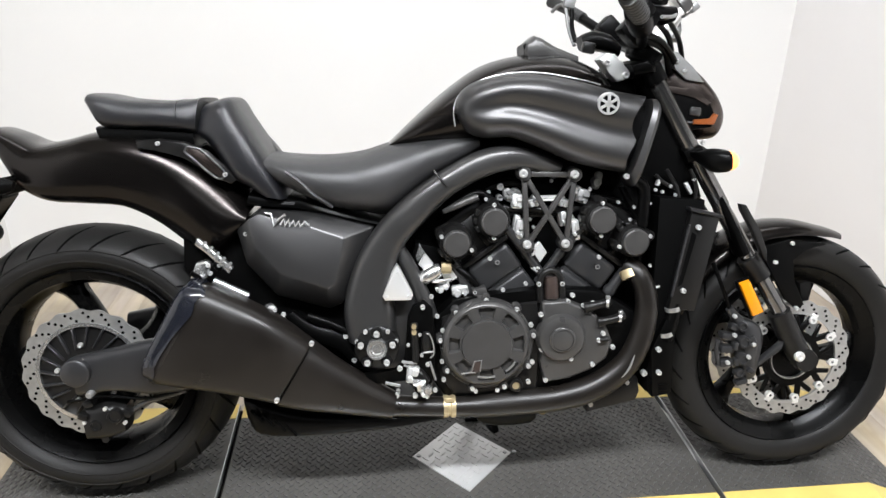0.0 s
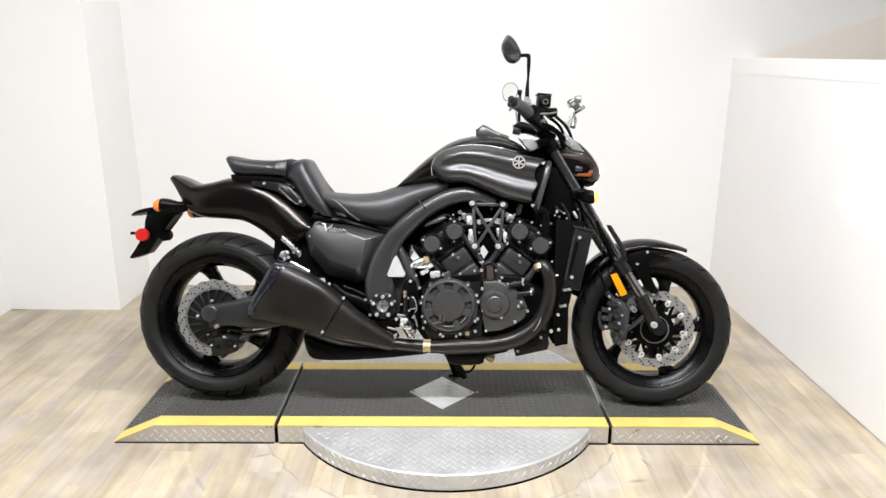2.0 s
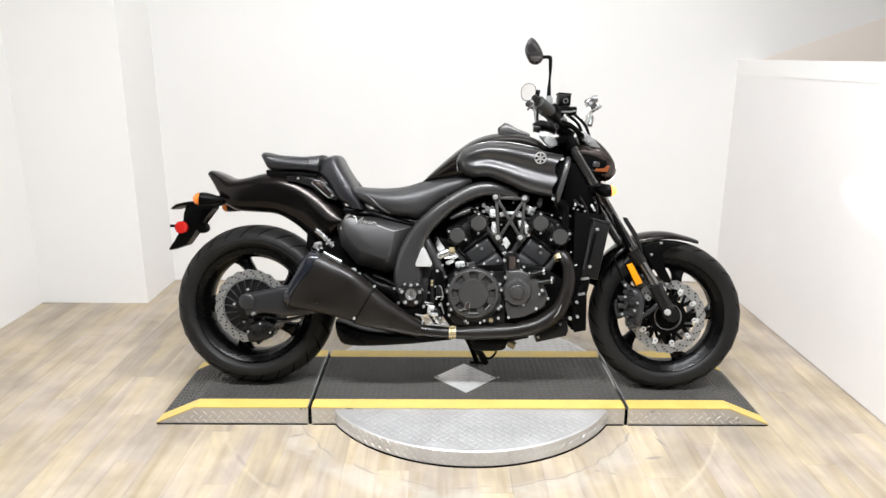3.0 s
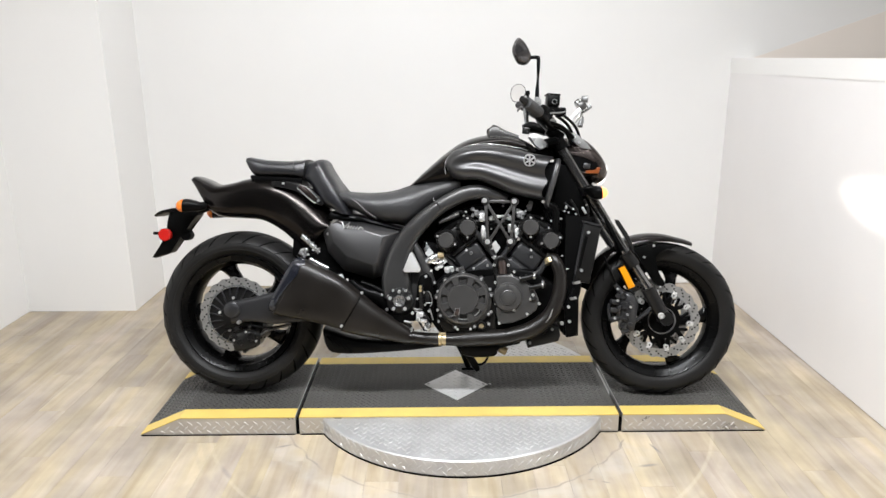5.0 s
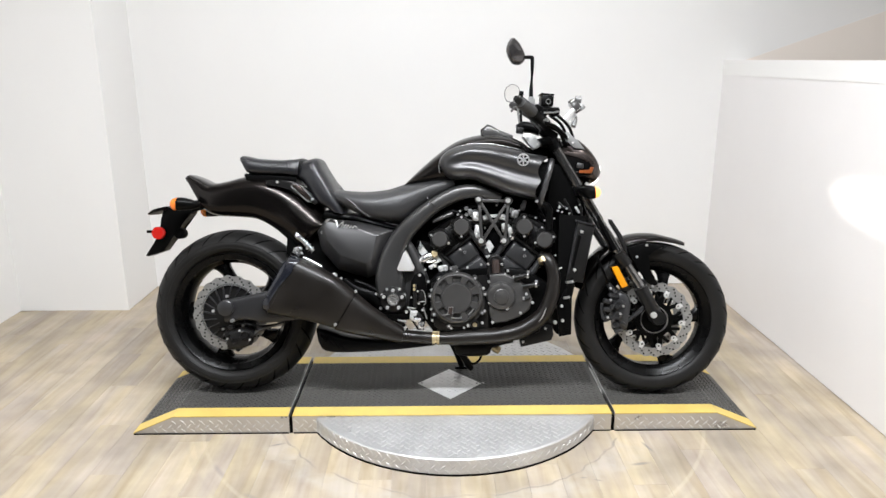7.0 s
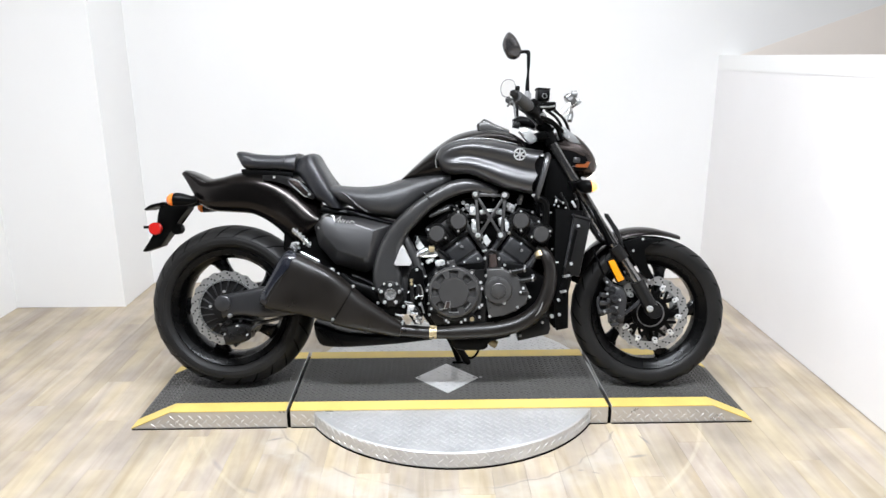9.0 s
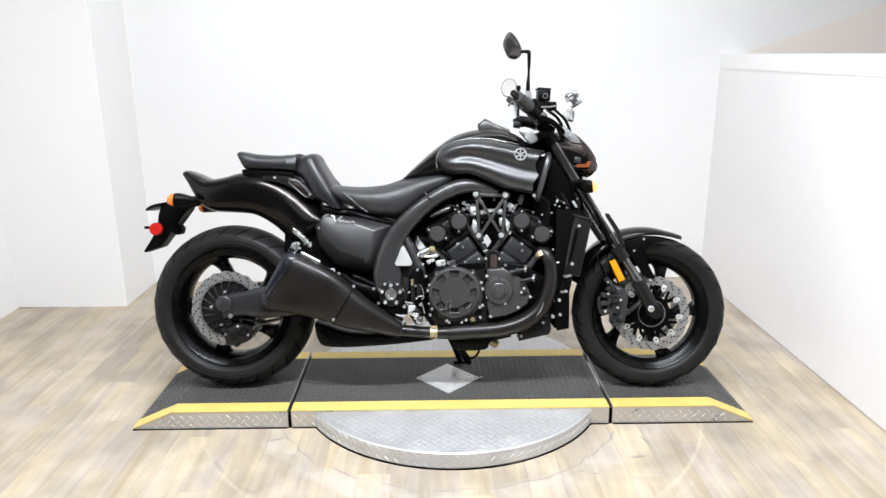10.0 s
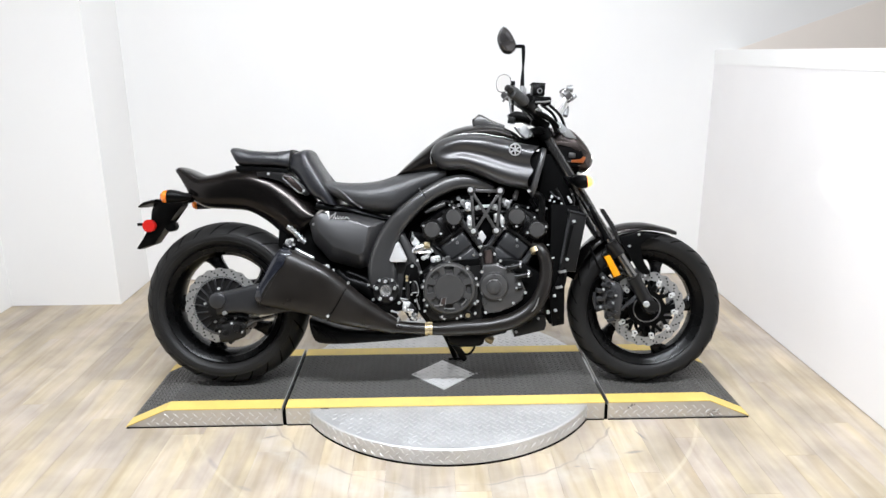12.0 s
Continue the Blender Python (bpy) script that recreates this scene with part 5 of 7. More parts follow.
hull(bm, [(0.474, 0.479, 0.448, 0.466, -0.13, 0.012, 3), (0.523, 0.444, 0.507, 0.413, -0.13, 0.014, 3), (0.587, 0.422, 0.573, 0.382, -0.13, 0.014, 3), (0.637, 0.352, 0.61, 0.339, -0.13, 0.012, 3)], 3, 12)
tube(bm, [(0.506, -0.14, 0.468), (0.563, -0.14, 0.446), (0.626, -0.14, 0.411)], 0.009, 10)
part("hanger_bracket", bm, BLACK, bike, "black silencer hanger bracket")
# passenger foot peg folded behind
bm = bmesh.new()
hull(bm, [(0.288, 0.659, 0.28, 0.644, -0.18, 0.008, 4), (0.318, 0.633, 0.308, 0.621, -0.18, 0.01, 4), (0.357, 0.594, 0.347, 0.58, -0.18, 0.009, 4)], 2, 14)
pg = part("passenger_peg", bm, POLISH, bike, "polished folding passenger peg")
for k in range(5):
    bm = bmesh.new()
    x, z = (0.3, 0.646)
    obox(bm, pose(x + 0.0125 * k, -0.188, z - 0.0115 * k, 0, 42, 0), 0.006, 0.004, 0.016, 0.001, 1)
    part("peg_ridge", bm, NUT, pg)
bm = bmesh.new()
hull(bm, [(0.277, 0.602, 0.26, 0.564, -0.16, 0.01, 4), (0.301, 0.607, 0.286, 0.561, -0.16, 0.014, 4), (0.308, 0.596, 0.296, 0.566, -0.16, 0.012, 4)], 2, 14)
part("peg_bracket", bm, POLISH, pg)
bm = bmesh.new()
obox(bm, pose(*(0.323, -0.165, 0.595), 0, 40, 0), 0.022, 0.02, 0.018, 0.003)
obox(bm, pose(*(0.276, -0.165, 0.573), 0, 25, 0), 0.03, 0.016, 0.012, 0.003)
part("peg_hinge", bm, BLACK, pg)
bolts(pg, [(0.303, -0.178, 0.598), (0.327, -0.178, 0.598), (0.307, -0.178, 0.58)], 0.8)
bm = bmesh.new()
tube(bm, [(0.311, -0.17, 0.562), (0.346, -0.17, 0.544), (0.383, -0.17, 0.525)], 0.0085, 12, 3)
part("peg_rail", bm, POLISH, pg)
bm = bmesh.new()
lathe(bm, [(0, -0.012), (0.0045, -0.012), (0.005, -0.019), (0.009, -0.019), (0.0105, -0.016), (0.0105, -0.011), (0.015, -0.011), (0.0165, -0.008), (0.0165, 0.0), (0, 0.0)], 24, pose(*(0.424, -0.15, 0.486)))
part("hanger_bolt", bm, POLISH, bike, "bright silencer mounting bolt")
bolts(bike, [(0.455, -0.16, 0.479), (0.525, -0.245, 0.44), (0.446, -0.245, 0.313)], 1.0)

# ---- side stand on the far side ----
bm = bmesh.new()
tube(bm, [(0.86, 0.10, 0.215), (0.90, 0.17, 0.13), (0.93, 0.21, 0.045)], 0.012, 12, 4)
obox(bm, pose(0.935, 0.215, 0.038, -11, 0, 0), 0.07, 0.045, 0.012, 0.004)
part("side_stand", bm, BLACK, bike, "black side stand folded out")
bm = bmesh.new()
tube(bm, [(0.918, 0.06, 0.150, 0.016), (0.940, 0.06, 0.120, 0.014), (0.960, 0.07, 0.085, 0.016), (0.972, 0.07, 0.066, 0.010)], 0.014, 12, 4)
tube(bm, [(0.955, 0.06, 0.098), (0.985, 0.065, 0.094), (1.008, 0.06, 0.118), (1.011, 0.06, 0.150)], 0.0048, 10, 4)
obox(bm, pose(0.955, 0.05, 0.160, 0, 3, 0), 0.10, 0.06, 0.036, 0.006)
part("stand_bracket", bm, BLACK, bike)
bm = bmesh.new()
tube(bm, [(1.046, -0.02, 0.190, 0.012), (1.066, -0.02, 0.178, 0.017), (1.084, -0.02, 0.168, 0.016)], 0.012, 14, 2)
part("stand_pivot", bm, BRASS, bike)

# ---- bodywork ----
bm = bmesh.new()
hull(bm, [(-0.194, 0.876, -0.186, 0.858, 0, 0.05, 3.6), (-0.178, 0.886, -0.166, 0.828, 0, 0.066, 3.4), (-0.138, 0.873, -0.143, 0.787, 0, 0.084, 3.2), (-0.085, 0.852, -0.116, 0.744, 0, 0.098, 3.0), (-0.022, 0.86, -0.066, 0.720, 0, 0.107, 3.0), (0.046, 0.877, 0.018, 0.714, 0, 0.113, 3.0), (0.132, 0.883, 0.098, 0.705, 0, 0.117, 2.9), (0.219, 0.871, 0.167, 0.666, 0, 0.122, 2.4), (0.292, 0.837, 0.225, 0.614, 0, 0.130, 2.05), (0.349, 0.784, 0.283, 0.562, 0, 0.131, 2.0), (0.385, 0.709, 0.359, 0.652, 0, 0.12, 2.4)], 5, 40)
part("tail_cowl", bm, TAILPAINT, bike, "gloss-worn black tail cowl")
bm = bmesh.new()
plate(bm, [(0.154, 0.862), (0.199, 0.864), (0.258, 0.858), (0.303, 0.838), (0.341, 0.804), (0.362, 0.775), (0.35, 0.767), (0.32, 0.779), (0.288, 0.81), (0.25, 0.829), (0.198, 0.839), (0.157, 0.843)], -0.124, -0.108, 0.004)
gr = part("grab_rail", bm, BLACKSAT, bike, "black grab rail with an open slot")
bm = bmesh.new()
plate(bm, [(0.264, 0.845), (0.288, 0.84), (0.314, 0.817), (0.338, 0.789), (0.326, 0.782), (0.299, 0.802), (0.276, 0.825), (0.261, 0.836)], -0.1275, -0.1235, 0.0015)
part("rail_inset", bm, BRONZE_SHEEN, gr)
bm = bmesh.new()
tube(bm, [(0.264, -0.126, 0.847), (0.290, -0.127, 0.842), (0.317, -0.128, 0.818), (0.341, -0.128, 0.789), (0.325, -0.128, 0.779), (0.297, -0.127, 0.800), (0.273, -0.127, 0.823), (0.257, -0.126, 0.837), (0.264, -0.126, 0.847)], 0.0026, 8, 3)
part("rail_rim", bm, GUNMETAL, gr)
bolts(gr, [(0.202, -0.126, 0.855), (0.34, -0.128, 0.788)], 0.9)
# dark tray under the pillion pad
bm = bmesh.new()
hull(bm, [(0.058, 0.891, 0.065, 0.863, 0, 0.085, 4), (0.161, 0.89, 0.164, 0.854, 0, 0.1, 4), (0.269, 0.886, 0.272, 0.839, 0, 0.1, 4)], 2, 20)
part("seat_tray", bm, BLACK, bike)
# pillion pad
bm = bmesh.new()
hull(bm, [(0.039, 0.953, 0.068, 0.896, 0, 0.09, 5), (0.056, 0.961, 0.084, 0.885, 0, 0.11, 4), (0.117, 0.95, 0.144, 0.88, 0, 0.115, 3.6), (0.202, 0.945, 0.219, 0.878, 0, 0.12, 3.6), (0.249, 0.947, 0.257, 0.873, 0, 0.12, 3.6), (0.286, 0.952, 0.277, 0.87, 0, 0.115, 4)], 5, 32, 0.04, math.pi - 0.3, 0.25)
pad = part("pillion_pad", bm, LEATHER, bike, "black vinyl pillion pad")
bm = bmesh.new()
hull(bm, [(0.235, 0.947, 0.244, 0.876, 0, 0.121, 3.4), (0.239, 0.948, 0.248, 0.876, 0, 0.121, 3.4)], 1, 32)
part("seam", bm, LEATHER, pad)
# backrest
bm = bmesh.new()
hull(bm, [(0.295, 0.939, 0.277, 0.865, 0, 0.1, 4), (0.347, 0.952, 0.295, 0.848, 0, 0.115, 3.6), (0.373, 0.912, 0.325, 0.805, 0, 0.125, 3.6), (0.41, 0.852, 0.352, 0.768, 0, 0.13, 3.6), (0.443, 0.789, 0.383, 0.754, 0, 0.13, 3.6), (0.469, 0.73, 0.409, 0.739, 0, 0.125, 4)], 5, 32)
part("rider_backrest", bm, LEATHER, bike, "black vinyl rider backrest")
bm = bmesh.new()
hull(bm, [(0.338, 0.925, 0.305, 0.86, 0.075, 0.045, 3), (0.364, 0.902, 0.325, 0.82, 0.075, 0.05, 3), (0.428, 0.828, 0.385, 0.77, 0.075, 0.05, 3), (0.448, 0.79, 0.41, 0.755, 0.075, 0.048, 3)], 4, 24)
part("backrest_wing", bm, LEATHER, bike, "black vinyl side wing of the backrest")
bm = bmesh.new()
hull(bm, [(0.384, 0.746, 0.376, 0.712, 0, 0.11, 4), (0.438, 0.733, 0.43, 0.708, 0, 0.11, 4), (0.484, 0.728, 0.48, 0.707, 0, 0.11, 4)], 2, 20)
part("backrest_base", bm, BLACK, bike)
# rider seat
bm = bmesh.new()
hull(bm, [(0.368, 0.837, 0.416, 0.775, 0, 0.1, 3), (0.406, 0.829, 0.458, 0.757, 0, 0.12, 3), (0.471, 0.821, 0.507, 0.731, 0, 0.14, 3), (0.55, 0.819, 0.568, 0.705, 0, 0.15, 2.8), (0.629, 0.828, 0.631, 0.692, 0, 0.15, 2.7), (0.696, 0.849, 0.697, 0.687, 0, 0.14, 2.7), (0.763, 0.864, 0.761, 0.742, 0, 0.135, 2.7), (0.83, 0.875, 0.831, 0.789, 0, 0.125, 2.7), (0.895, 0.875, 0.898, 0.829, 0, 0.112, 2.8)], 6, 36)
st = part("rider_seat", bm, SEAT, bike, "black vinyl rider seat")
bm = bmesh.new()
tube(bm, [(0.472, -0.15, 0.794), (0.502, -0.158, 0.774), (0.531, -0.16, 0.746), (0.57, -0.155, 0.719)], 0.004, 8, 5)
part("seat_piping", bm, LEATHER, st)
bm = bmesh.new()
hull(bm, [(0.442, 0.738, 0.443, 0.706, 0, 0.1, 4), (0.504, 0.728, 0.506, 0.7, 0, 0.11, 4), (0.63, 0.688, 0.63, 0.675, 0, 0.12, 4), (0.694, 0.685, 0.694, 0.669, 0, 0.11, 4), (0.759, 0.755, 0.765, 0.729, 0, 0.1, 4), (0.836, 0.818, 0.843, 0.792, 0, 0.09, 4)], 3, 20)
part("seat_base", bm, BLACK, bike)
# side cover
bm = bmesh.new()
raised(bm, [(0.354, 0.663), (0.406, 0.708), (0.531, 0.699), (0.658, 0.667), (0.584, 0.489), (0.555, 0.477), (0.436, 0.511), (0.372, 0.586)], [(0.383, 0.69), (0.407, 0.703), (0.504, 0.678), (0.593, 0.647), (0.573, 0.549), (0.555, 0.538), (0.453, 0.572), (0.4, 0.629)], -0.06, -0.115, -0.140, 0.16)
sc = part("side_cover", bevelled(bm, 0.0035, 2, 9), TANK, bike, "matte black faceted side cover")
bolts(sc, [(0.376, -0.128, 0.657), (0.389, -0.12, 0.602)], 0.9)
# slanted silver nameplate: a plain wavy stroke in place of its mark
bm = bmesh.new()
tube(bm, [(0.425, -0.141, 0.706), (0.436, -0.142, 0.704), (0.443, -0.147, 0.678), (0.453, -0.145, 0.692), (0.467, -0.142, 0.702)], 0.0030, 8, 1)
nm = part("nameplate", bm, STEEL, sc, "slanted silver nameplate", matrix=pose(0, -0.004, 0))
bm = bmesh.new()
tube(bm, [(0.456, -0.148, 0.68), (0.464, -0.146, 0.693), (0.466, -0.148, 0.678), (0.475, -0.146, 0.692), (0.476, -0.149, 0.677), (0.485, -0.147, 0.689), (0.488, -0.149, 0.677), (0.497, -0.147, 0.688), (0.499, -0.149, 0.676), (0.509, -0.147, 0.686), (0.519, -0.149, 0.677)], 0.0026, 6, 1)
part("nameplate_wave", bm, CHROME, nm)
# tank cover
bm = bmesh.new()
hull(bm, [(0.694, 0.848, 0.696, 0.842, 0, 0.06, 2.4), (0.748, 0.9, 0.753, 0.842, 0, 0.1, 2.4), (0.827, 0.969, 0.829, 0.841, 0, 0.13, 2.4), (0.906, 1.022, 0.899, 0.844, 0, 0.145, 2.3), (0.996, 1.047, 0.982, 0.85, 0, 0.15, 2.3), (1.091, 1.047, 1.071, 0.881, 0, 0.145, 2.3), (1.167, 1.019, 1.135, 0.906, 0, 0.13, 2.4), (1.198, 0.989, 1.16, 0.931, 0, 0.11, 2.6)], 6, 40)
part("tank_cover", bm, TAILPAINT, bike, "black tank cover")
# black plate filling the shaded gap between tank and frame
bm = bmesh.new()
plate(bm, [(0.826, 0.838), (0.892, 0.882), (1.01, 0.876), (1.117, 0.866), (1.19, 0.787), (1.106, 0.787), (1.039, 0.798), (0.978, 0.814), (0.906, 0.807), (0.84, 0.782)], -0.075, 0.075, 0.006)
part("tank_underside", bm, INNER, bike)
# instrument pod on the tank
bm = bmesh.new()
hull(bm, [(1.003, 1.058, 1.006, 1.036, 0, 0.05, 5), (1.008, 1.074, 1.012, 1.030, 0, 0.056, 5), (1.026, 1.090, 1.036, 1.026, 0, 0.058, 5), (1.040, 1.086, 1.050, 1.026, 0, 0.058, 5), (1.075, 1.066, 1.080, 1.026, 0, 0.056, 5), (1.128, 1.046, 1.128, 1.027, 0, 0.05, 5)], 1, 24)
dp = part("tank_display", bm, CASE, bike, "grey tank-top display pod")
bm = bmesh.new()
hull(bm, [(1.001, 1.070, 1.004, 1.042, 0, 0.046, 5), (1.010, 1.076, 1.014, 1.040, 0, 0.05, 5)], 1, 20)
part("display_bezel", bm, BLACK, dp)
# air scoop
SCOOP = [(0.84, 0.945, 0.845, 0.903, -0.115, 0.035, 2.2), (0.857, 0.969, 0.868, 0.876, -0.12, 0.055, 2.2), (0.891, 0.988, 0.905, 0.864, -0.128, 0.062, 2.3), (0.951, 1.001, 0.96, 0.866, -0.135, 0.066, 2.4), (1.025, 1, 1.023, 0.844, -0.138, 0.068, 2.5), (1.112, 0.985, 1.1, 0.812, -0.138, 0.068, 2.6), (1.181, 0.967, 1.165, 0.797, -0.138, 0.067, 2.7), (1.252, 0.955, 1.210, 0.789, -0.138, 0.064, 2.8)]
bm = bmesh.new()
hull(bm, SCOOP, 6, 72, 0.30, math.pi - 0.02, 0.30)
fs = [f for f in bm.faces if len(f.verts) > 10 and f.calc_center_median().x > 1.1]
bmesh.ops.delete(bm, geom=fs, context="FACES")
for v in bm.verts:
    # the open end curves back between its lips, once for each lobe
    if v.co.x > 1.12 and v.co.y < -0.138:
        u = min(1.0, max(0.0, (v.co.z - 0.790) / 0.165))
        lobe = math.sin(math.pi * u / 0.42) if u < 0.42 else math.sin(math.pi * (u - 0.42) / 0.58)
        v.co.x -= (0.013 if u < 0.42 else 0.024) * lobe * min(1.0, (-0.138 - v.co.y) / 0.03) * min(1.0, (v.co.x - 1.12) / 0.08)
bmesh.ops.solidify(bm, geom=bm.faces[:], thickness=0.004)
scoop = part("air_scoop", bm, TANK, bike, "matte black air intake scoop")
bm = bmesh.new()
hull(bm, [(1.262, 0.949, 1.216, 0.782, -0.14, 0.062, 3.4), (1.273, 0.949, 1.223, 0.762, -0.142, 0.065, 3.4), (1.279, 0.941, 1.228, 0.757, -0.142, 0.061, 3.4)], 1, 32)
sg = part("scoop_grille", bm, TANK, bike, "grey intake grille plate")
# Black plug gives the scoop mouth its inner shade.
bm = bmesh.new()
hull(bm, [(1.216, 0.936, 1.19, 0.814, -0.132, 0.036, 2.4), (1.270, 0.934, 1.224, 0.796, -0.132, 0.036, 2.4)], 1, 32)
sd = part("scoop_throat", bm, INNER, bike)
for o in (scoop, sg, sd):
    flip(o)
bm = bmesh.new()
tube(bm, [(0.839, -0.135, 0.89), (0.836, -0.13, 0.919), (0.843, -0.125, 0.948), (0.867, -0.122, 0.974), (0.909, -0.125, 0.993), (0.967, -0.13, 1.004), (1.034, -0.135, 1.003), (1.114, -0.14, 0.989), (1.155, -0.14, 0.979)], 0.0018, 8, 6)
part("scoop_trim", bm, STEEL, bike, "thin bright scoop trim")
flip(bpy.data.objects["scoop_trim"])
bolts(bike, [(1.212, -0.175, 0.783)], 1.1)
# round badge, drawn as a plain spoked ring
bx, by, bz = (1.157, -0.2, 0.939)
em = pose(bx, by, bz, 8, 0, -4)
bm = bmesh.new()
lathe(bm, [(0.0185, -0.004), (0.0225, -0.004), (0.0235, -0.002), (0.0235, 0.006), (0.0185, 0.006)], 36, em, True)
for k in range(3):
    obox(bm, em @ pose(0, -0.002, 0, 0, 60 * k + 30, 0), 0.040, 0.004, 0.006, 0.001, 1)
lathe(bm, [(0, -0.004), (0.007, -0.004), (0.007, 0.004), (0, 0.004)], 18, em)
bd = part("badge", bm, CHROME, bike, "round bright spoked badge")
bm = bmesh.new()
lathe(bm, [(0, 0.0), (0.019, 0.0), (0.019, 0.008), (0, 0.008)], 30, em)
part("badge_back", bm, BLACK, bd)

# ---- tail light, plate bracket and rear signals ----
bm = bmesh.new()
tube(bm, [(-0.127, -0.02, 0.762, 0.016), (-0.167, -0.02, 0.751, 0.016), (-0.215, -0.02, 0.737, 0.016)], 0.016, 12, 2)
tube(bm, [(-0.12, -0.05, 0.776, 0.01), (-0.142, -0.1, 0.771, 0.01), (-0.178, -0.12, 0.765, 0.01)], 0.01, 10, 2)
part("signal_stem", bm, BLACK, bike)
bm = bmesh.new()
plate(bm, [(-0.284, 0.755), (-0.238, 0.752), (-0.173, 0.75), (-0.173, 0.728), (-0.222, 0.678), (-0.256, 0.624), (-0.291, 0.575), (-0.354, 0.553), (-0.366, 0.556), (-0.296, 0.654), (-0.3, 0.702)], -0.045, 0.03, 0.006)
lathe(bm, [(0, -0.02), (0.02, -0.02), (0.022, -0.016), (0.022, 0.02), (0, 0.02)], 20, pose(*(-0.226, -0.02, 0.646)))
lb = part("plate_bracket", bm, BLACK, bike, "black licence plate bracket")
bm = bmesh.new()
hull(bm, [(-0.345, 0.731, -0.343, 0.722, 0, 0.06, 4), (-0.317, 0.748, -0.314, 0.73, 0, 0.075, 4), (-0.269, 0.758, -0.27, 0.743, 0, 0.08, 4)], 2, 16)
part("plate_lamp", bm, BLACK, lb)
bm = bmesh.new()
lathe(bm, [(0, -0.006), (0.022, -0.006), (0.0255, -0.003), (0.026, 0.012), (0, 0.012)], 28, pose(*(-0.299, -0.07, 0.65)))
part("side_reflector", bm, RED, lb, "round red reflector")
bm = bmesh.new()
obox(bm, pose(*(-0.338, -0.05, 0.655)), 0.03, 0.012, 0.012, 0.002)
part("reflector_stalk", bm, BLACK, lb)


bm = bmesh.new()
hull(bm, [(-0.105, 0.775, -0.111, 0.754, -0.12, 0.008, 2.4), (-0.127, 0.782, -0.132, 0.747, -0.125, 0.022, 2.4), (-0.156, 0.791, -0.162, 0.744, -0.13, 0.03, 2.4), (-0.177, 0.795, -0.18, 0.743, -0.135, 0.032, 2.3), (-0.187, 0.794, -0.19, 0.742, -0.137, 0.031, 2.3)], 4, 24)
rs = part("rear_signal", bm, BLACK, bike, "black rear turn signal with amber lens")
bm = bmesh.new()
hull(bm, [(-0.186, 0.795, -0.189, 0.743, -0.137, 0.032, 2.3), (-0.203, 0.791, -0.202, 0.743, -0.138, 0.029, 2.3), (-0.215, 0.781, -0.214, 0.752, -0.138, 0.018, 2.3), (-0.218, 0.772, -0.218, 0.762, -0.138, 0.006, 2.3)], 3, 24)
rl = part("signal_lens", bm, AMBER, bike, "amber signal lens")
for o in (flip(rs), flip(rl)):
    o.matrix_basis = pose(0.02, 0, -0.032) @ o.matrix_basis

# ---- front end ----
for s in (-1, 1):
    y = s * 0.105
    bm = bmesh.new()
    tube(bm, [(1.281, y, 1.004), (1.466, y, 0.704)], 0.0195, 24, 1)
    fk = part("fork_tube", bm, FORK, bike, "dark anodised upper fork tube")
    bm = bmesh.new()
    tube(bm, [(1.464, y, 0.704), (1.652, y, 0.418)], 0.019, 24, 1)
    part("fork_leg", bm, FORK, bike, "glossy black fork leg")
    bm = bmesh.new()
    tube(bm, [(1.54, y, 0.582), (1.577, y, 0.532)], 0.0255, 24, 1)
    part("fork_collar", bm, BLACKSAT, bike)
    bm = bmesh.new()
    tube(bm, [(1.632, y, 0.444, 0.0275), (1.675, y, 0.366, 0.0275), (1.7, y, 0.326, 0.027), (1.711, y, 0.302, 0.02)], 0.03, 22, 2)
    lathe(bm, [(0, -0.03), (0.026, -0.03), (0.028, -0.027), (0.028, 0.03), (0, 0.03)], 28, pose(1.7, y, 0.326))
    part("axle_holder", bm, BLACKSAT, bike, "dark fork axle holder")
    bm = bmesh.new()
    lathe(bm, [(0, -0.032), (0.004, -0.032), (0.004, -0.036), (0.009, -0.036), (0.0105, -0.033), (0.0125, -0.031), (0.013, -0.025), (0, -0.025)], 24, pose(1.68, y, 0.338) if s < 0 else pose(1.68, y, 0.338, 180, 0, 0))
    part("axle_nut", bm, CHROME, bike, "bright axle nut")
    bm = bmesh.new()
    tube(bm, [(1.271, y, 1.024), (1.293, y, 0.986)], 0.026, 24, 1)
    tube(bm, [(1.264, y, 1.036), (1.273, y, 1.021)], 0.016, 16, 1)
    part("fork_cap", bm, BLACK, bike)
bm = bmesh.new()
hull(bm, [(1.223, 1.027, 1.238, 0.993, 0, 0.13, 4), (1.257, 1.037, 1.279, 0.999, 0, 0.14, 4), (1.29, 1.027, 1.302, 1.005, 0, 0.11, 4)], 2, 20)
part("top_yoke", bm, BLACK, bike, "black fork top yoke")
bm = bmesh.new()
hull(bm, [(1.355, 0.839, 1.374, 0.801, 0, 0.13, 4), (1.391, 0.852, 1.411, 0.809, 0, 0.14, 4), (1.422, 0.839, 1.434, 0.816, 0, 0.11, 4)], 2, 20)
part("bottom_yoke", bm, BLACK, bike, "black fork bottom yoke")
bm = bmesh.new()
tube(bm, [(1.273, 0, 1.015), (1.42, 0, 0.808)], 0.035, 18, 1)
part("steering_head", bm, BLACK, bike)
# fork stone guards
bm = bmesh.new()
plate(bm, [(1.493, 0.714), (1.507, 0.712), (1.545, 0.654), (1.566, 0.607), (1.569, 0.577), (1.556, 0.594), (1.532, 0.645), (1.497, 0.699)], -0.145, -0.125, 0.003)
sg2 = part("fork_guard", bm, BLACKSAT, bike)
flip(sg2)
bm = bmesh.new()
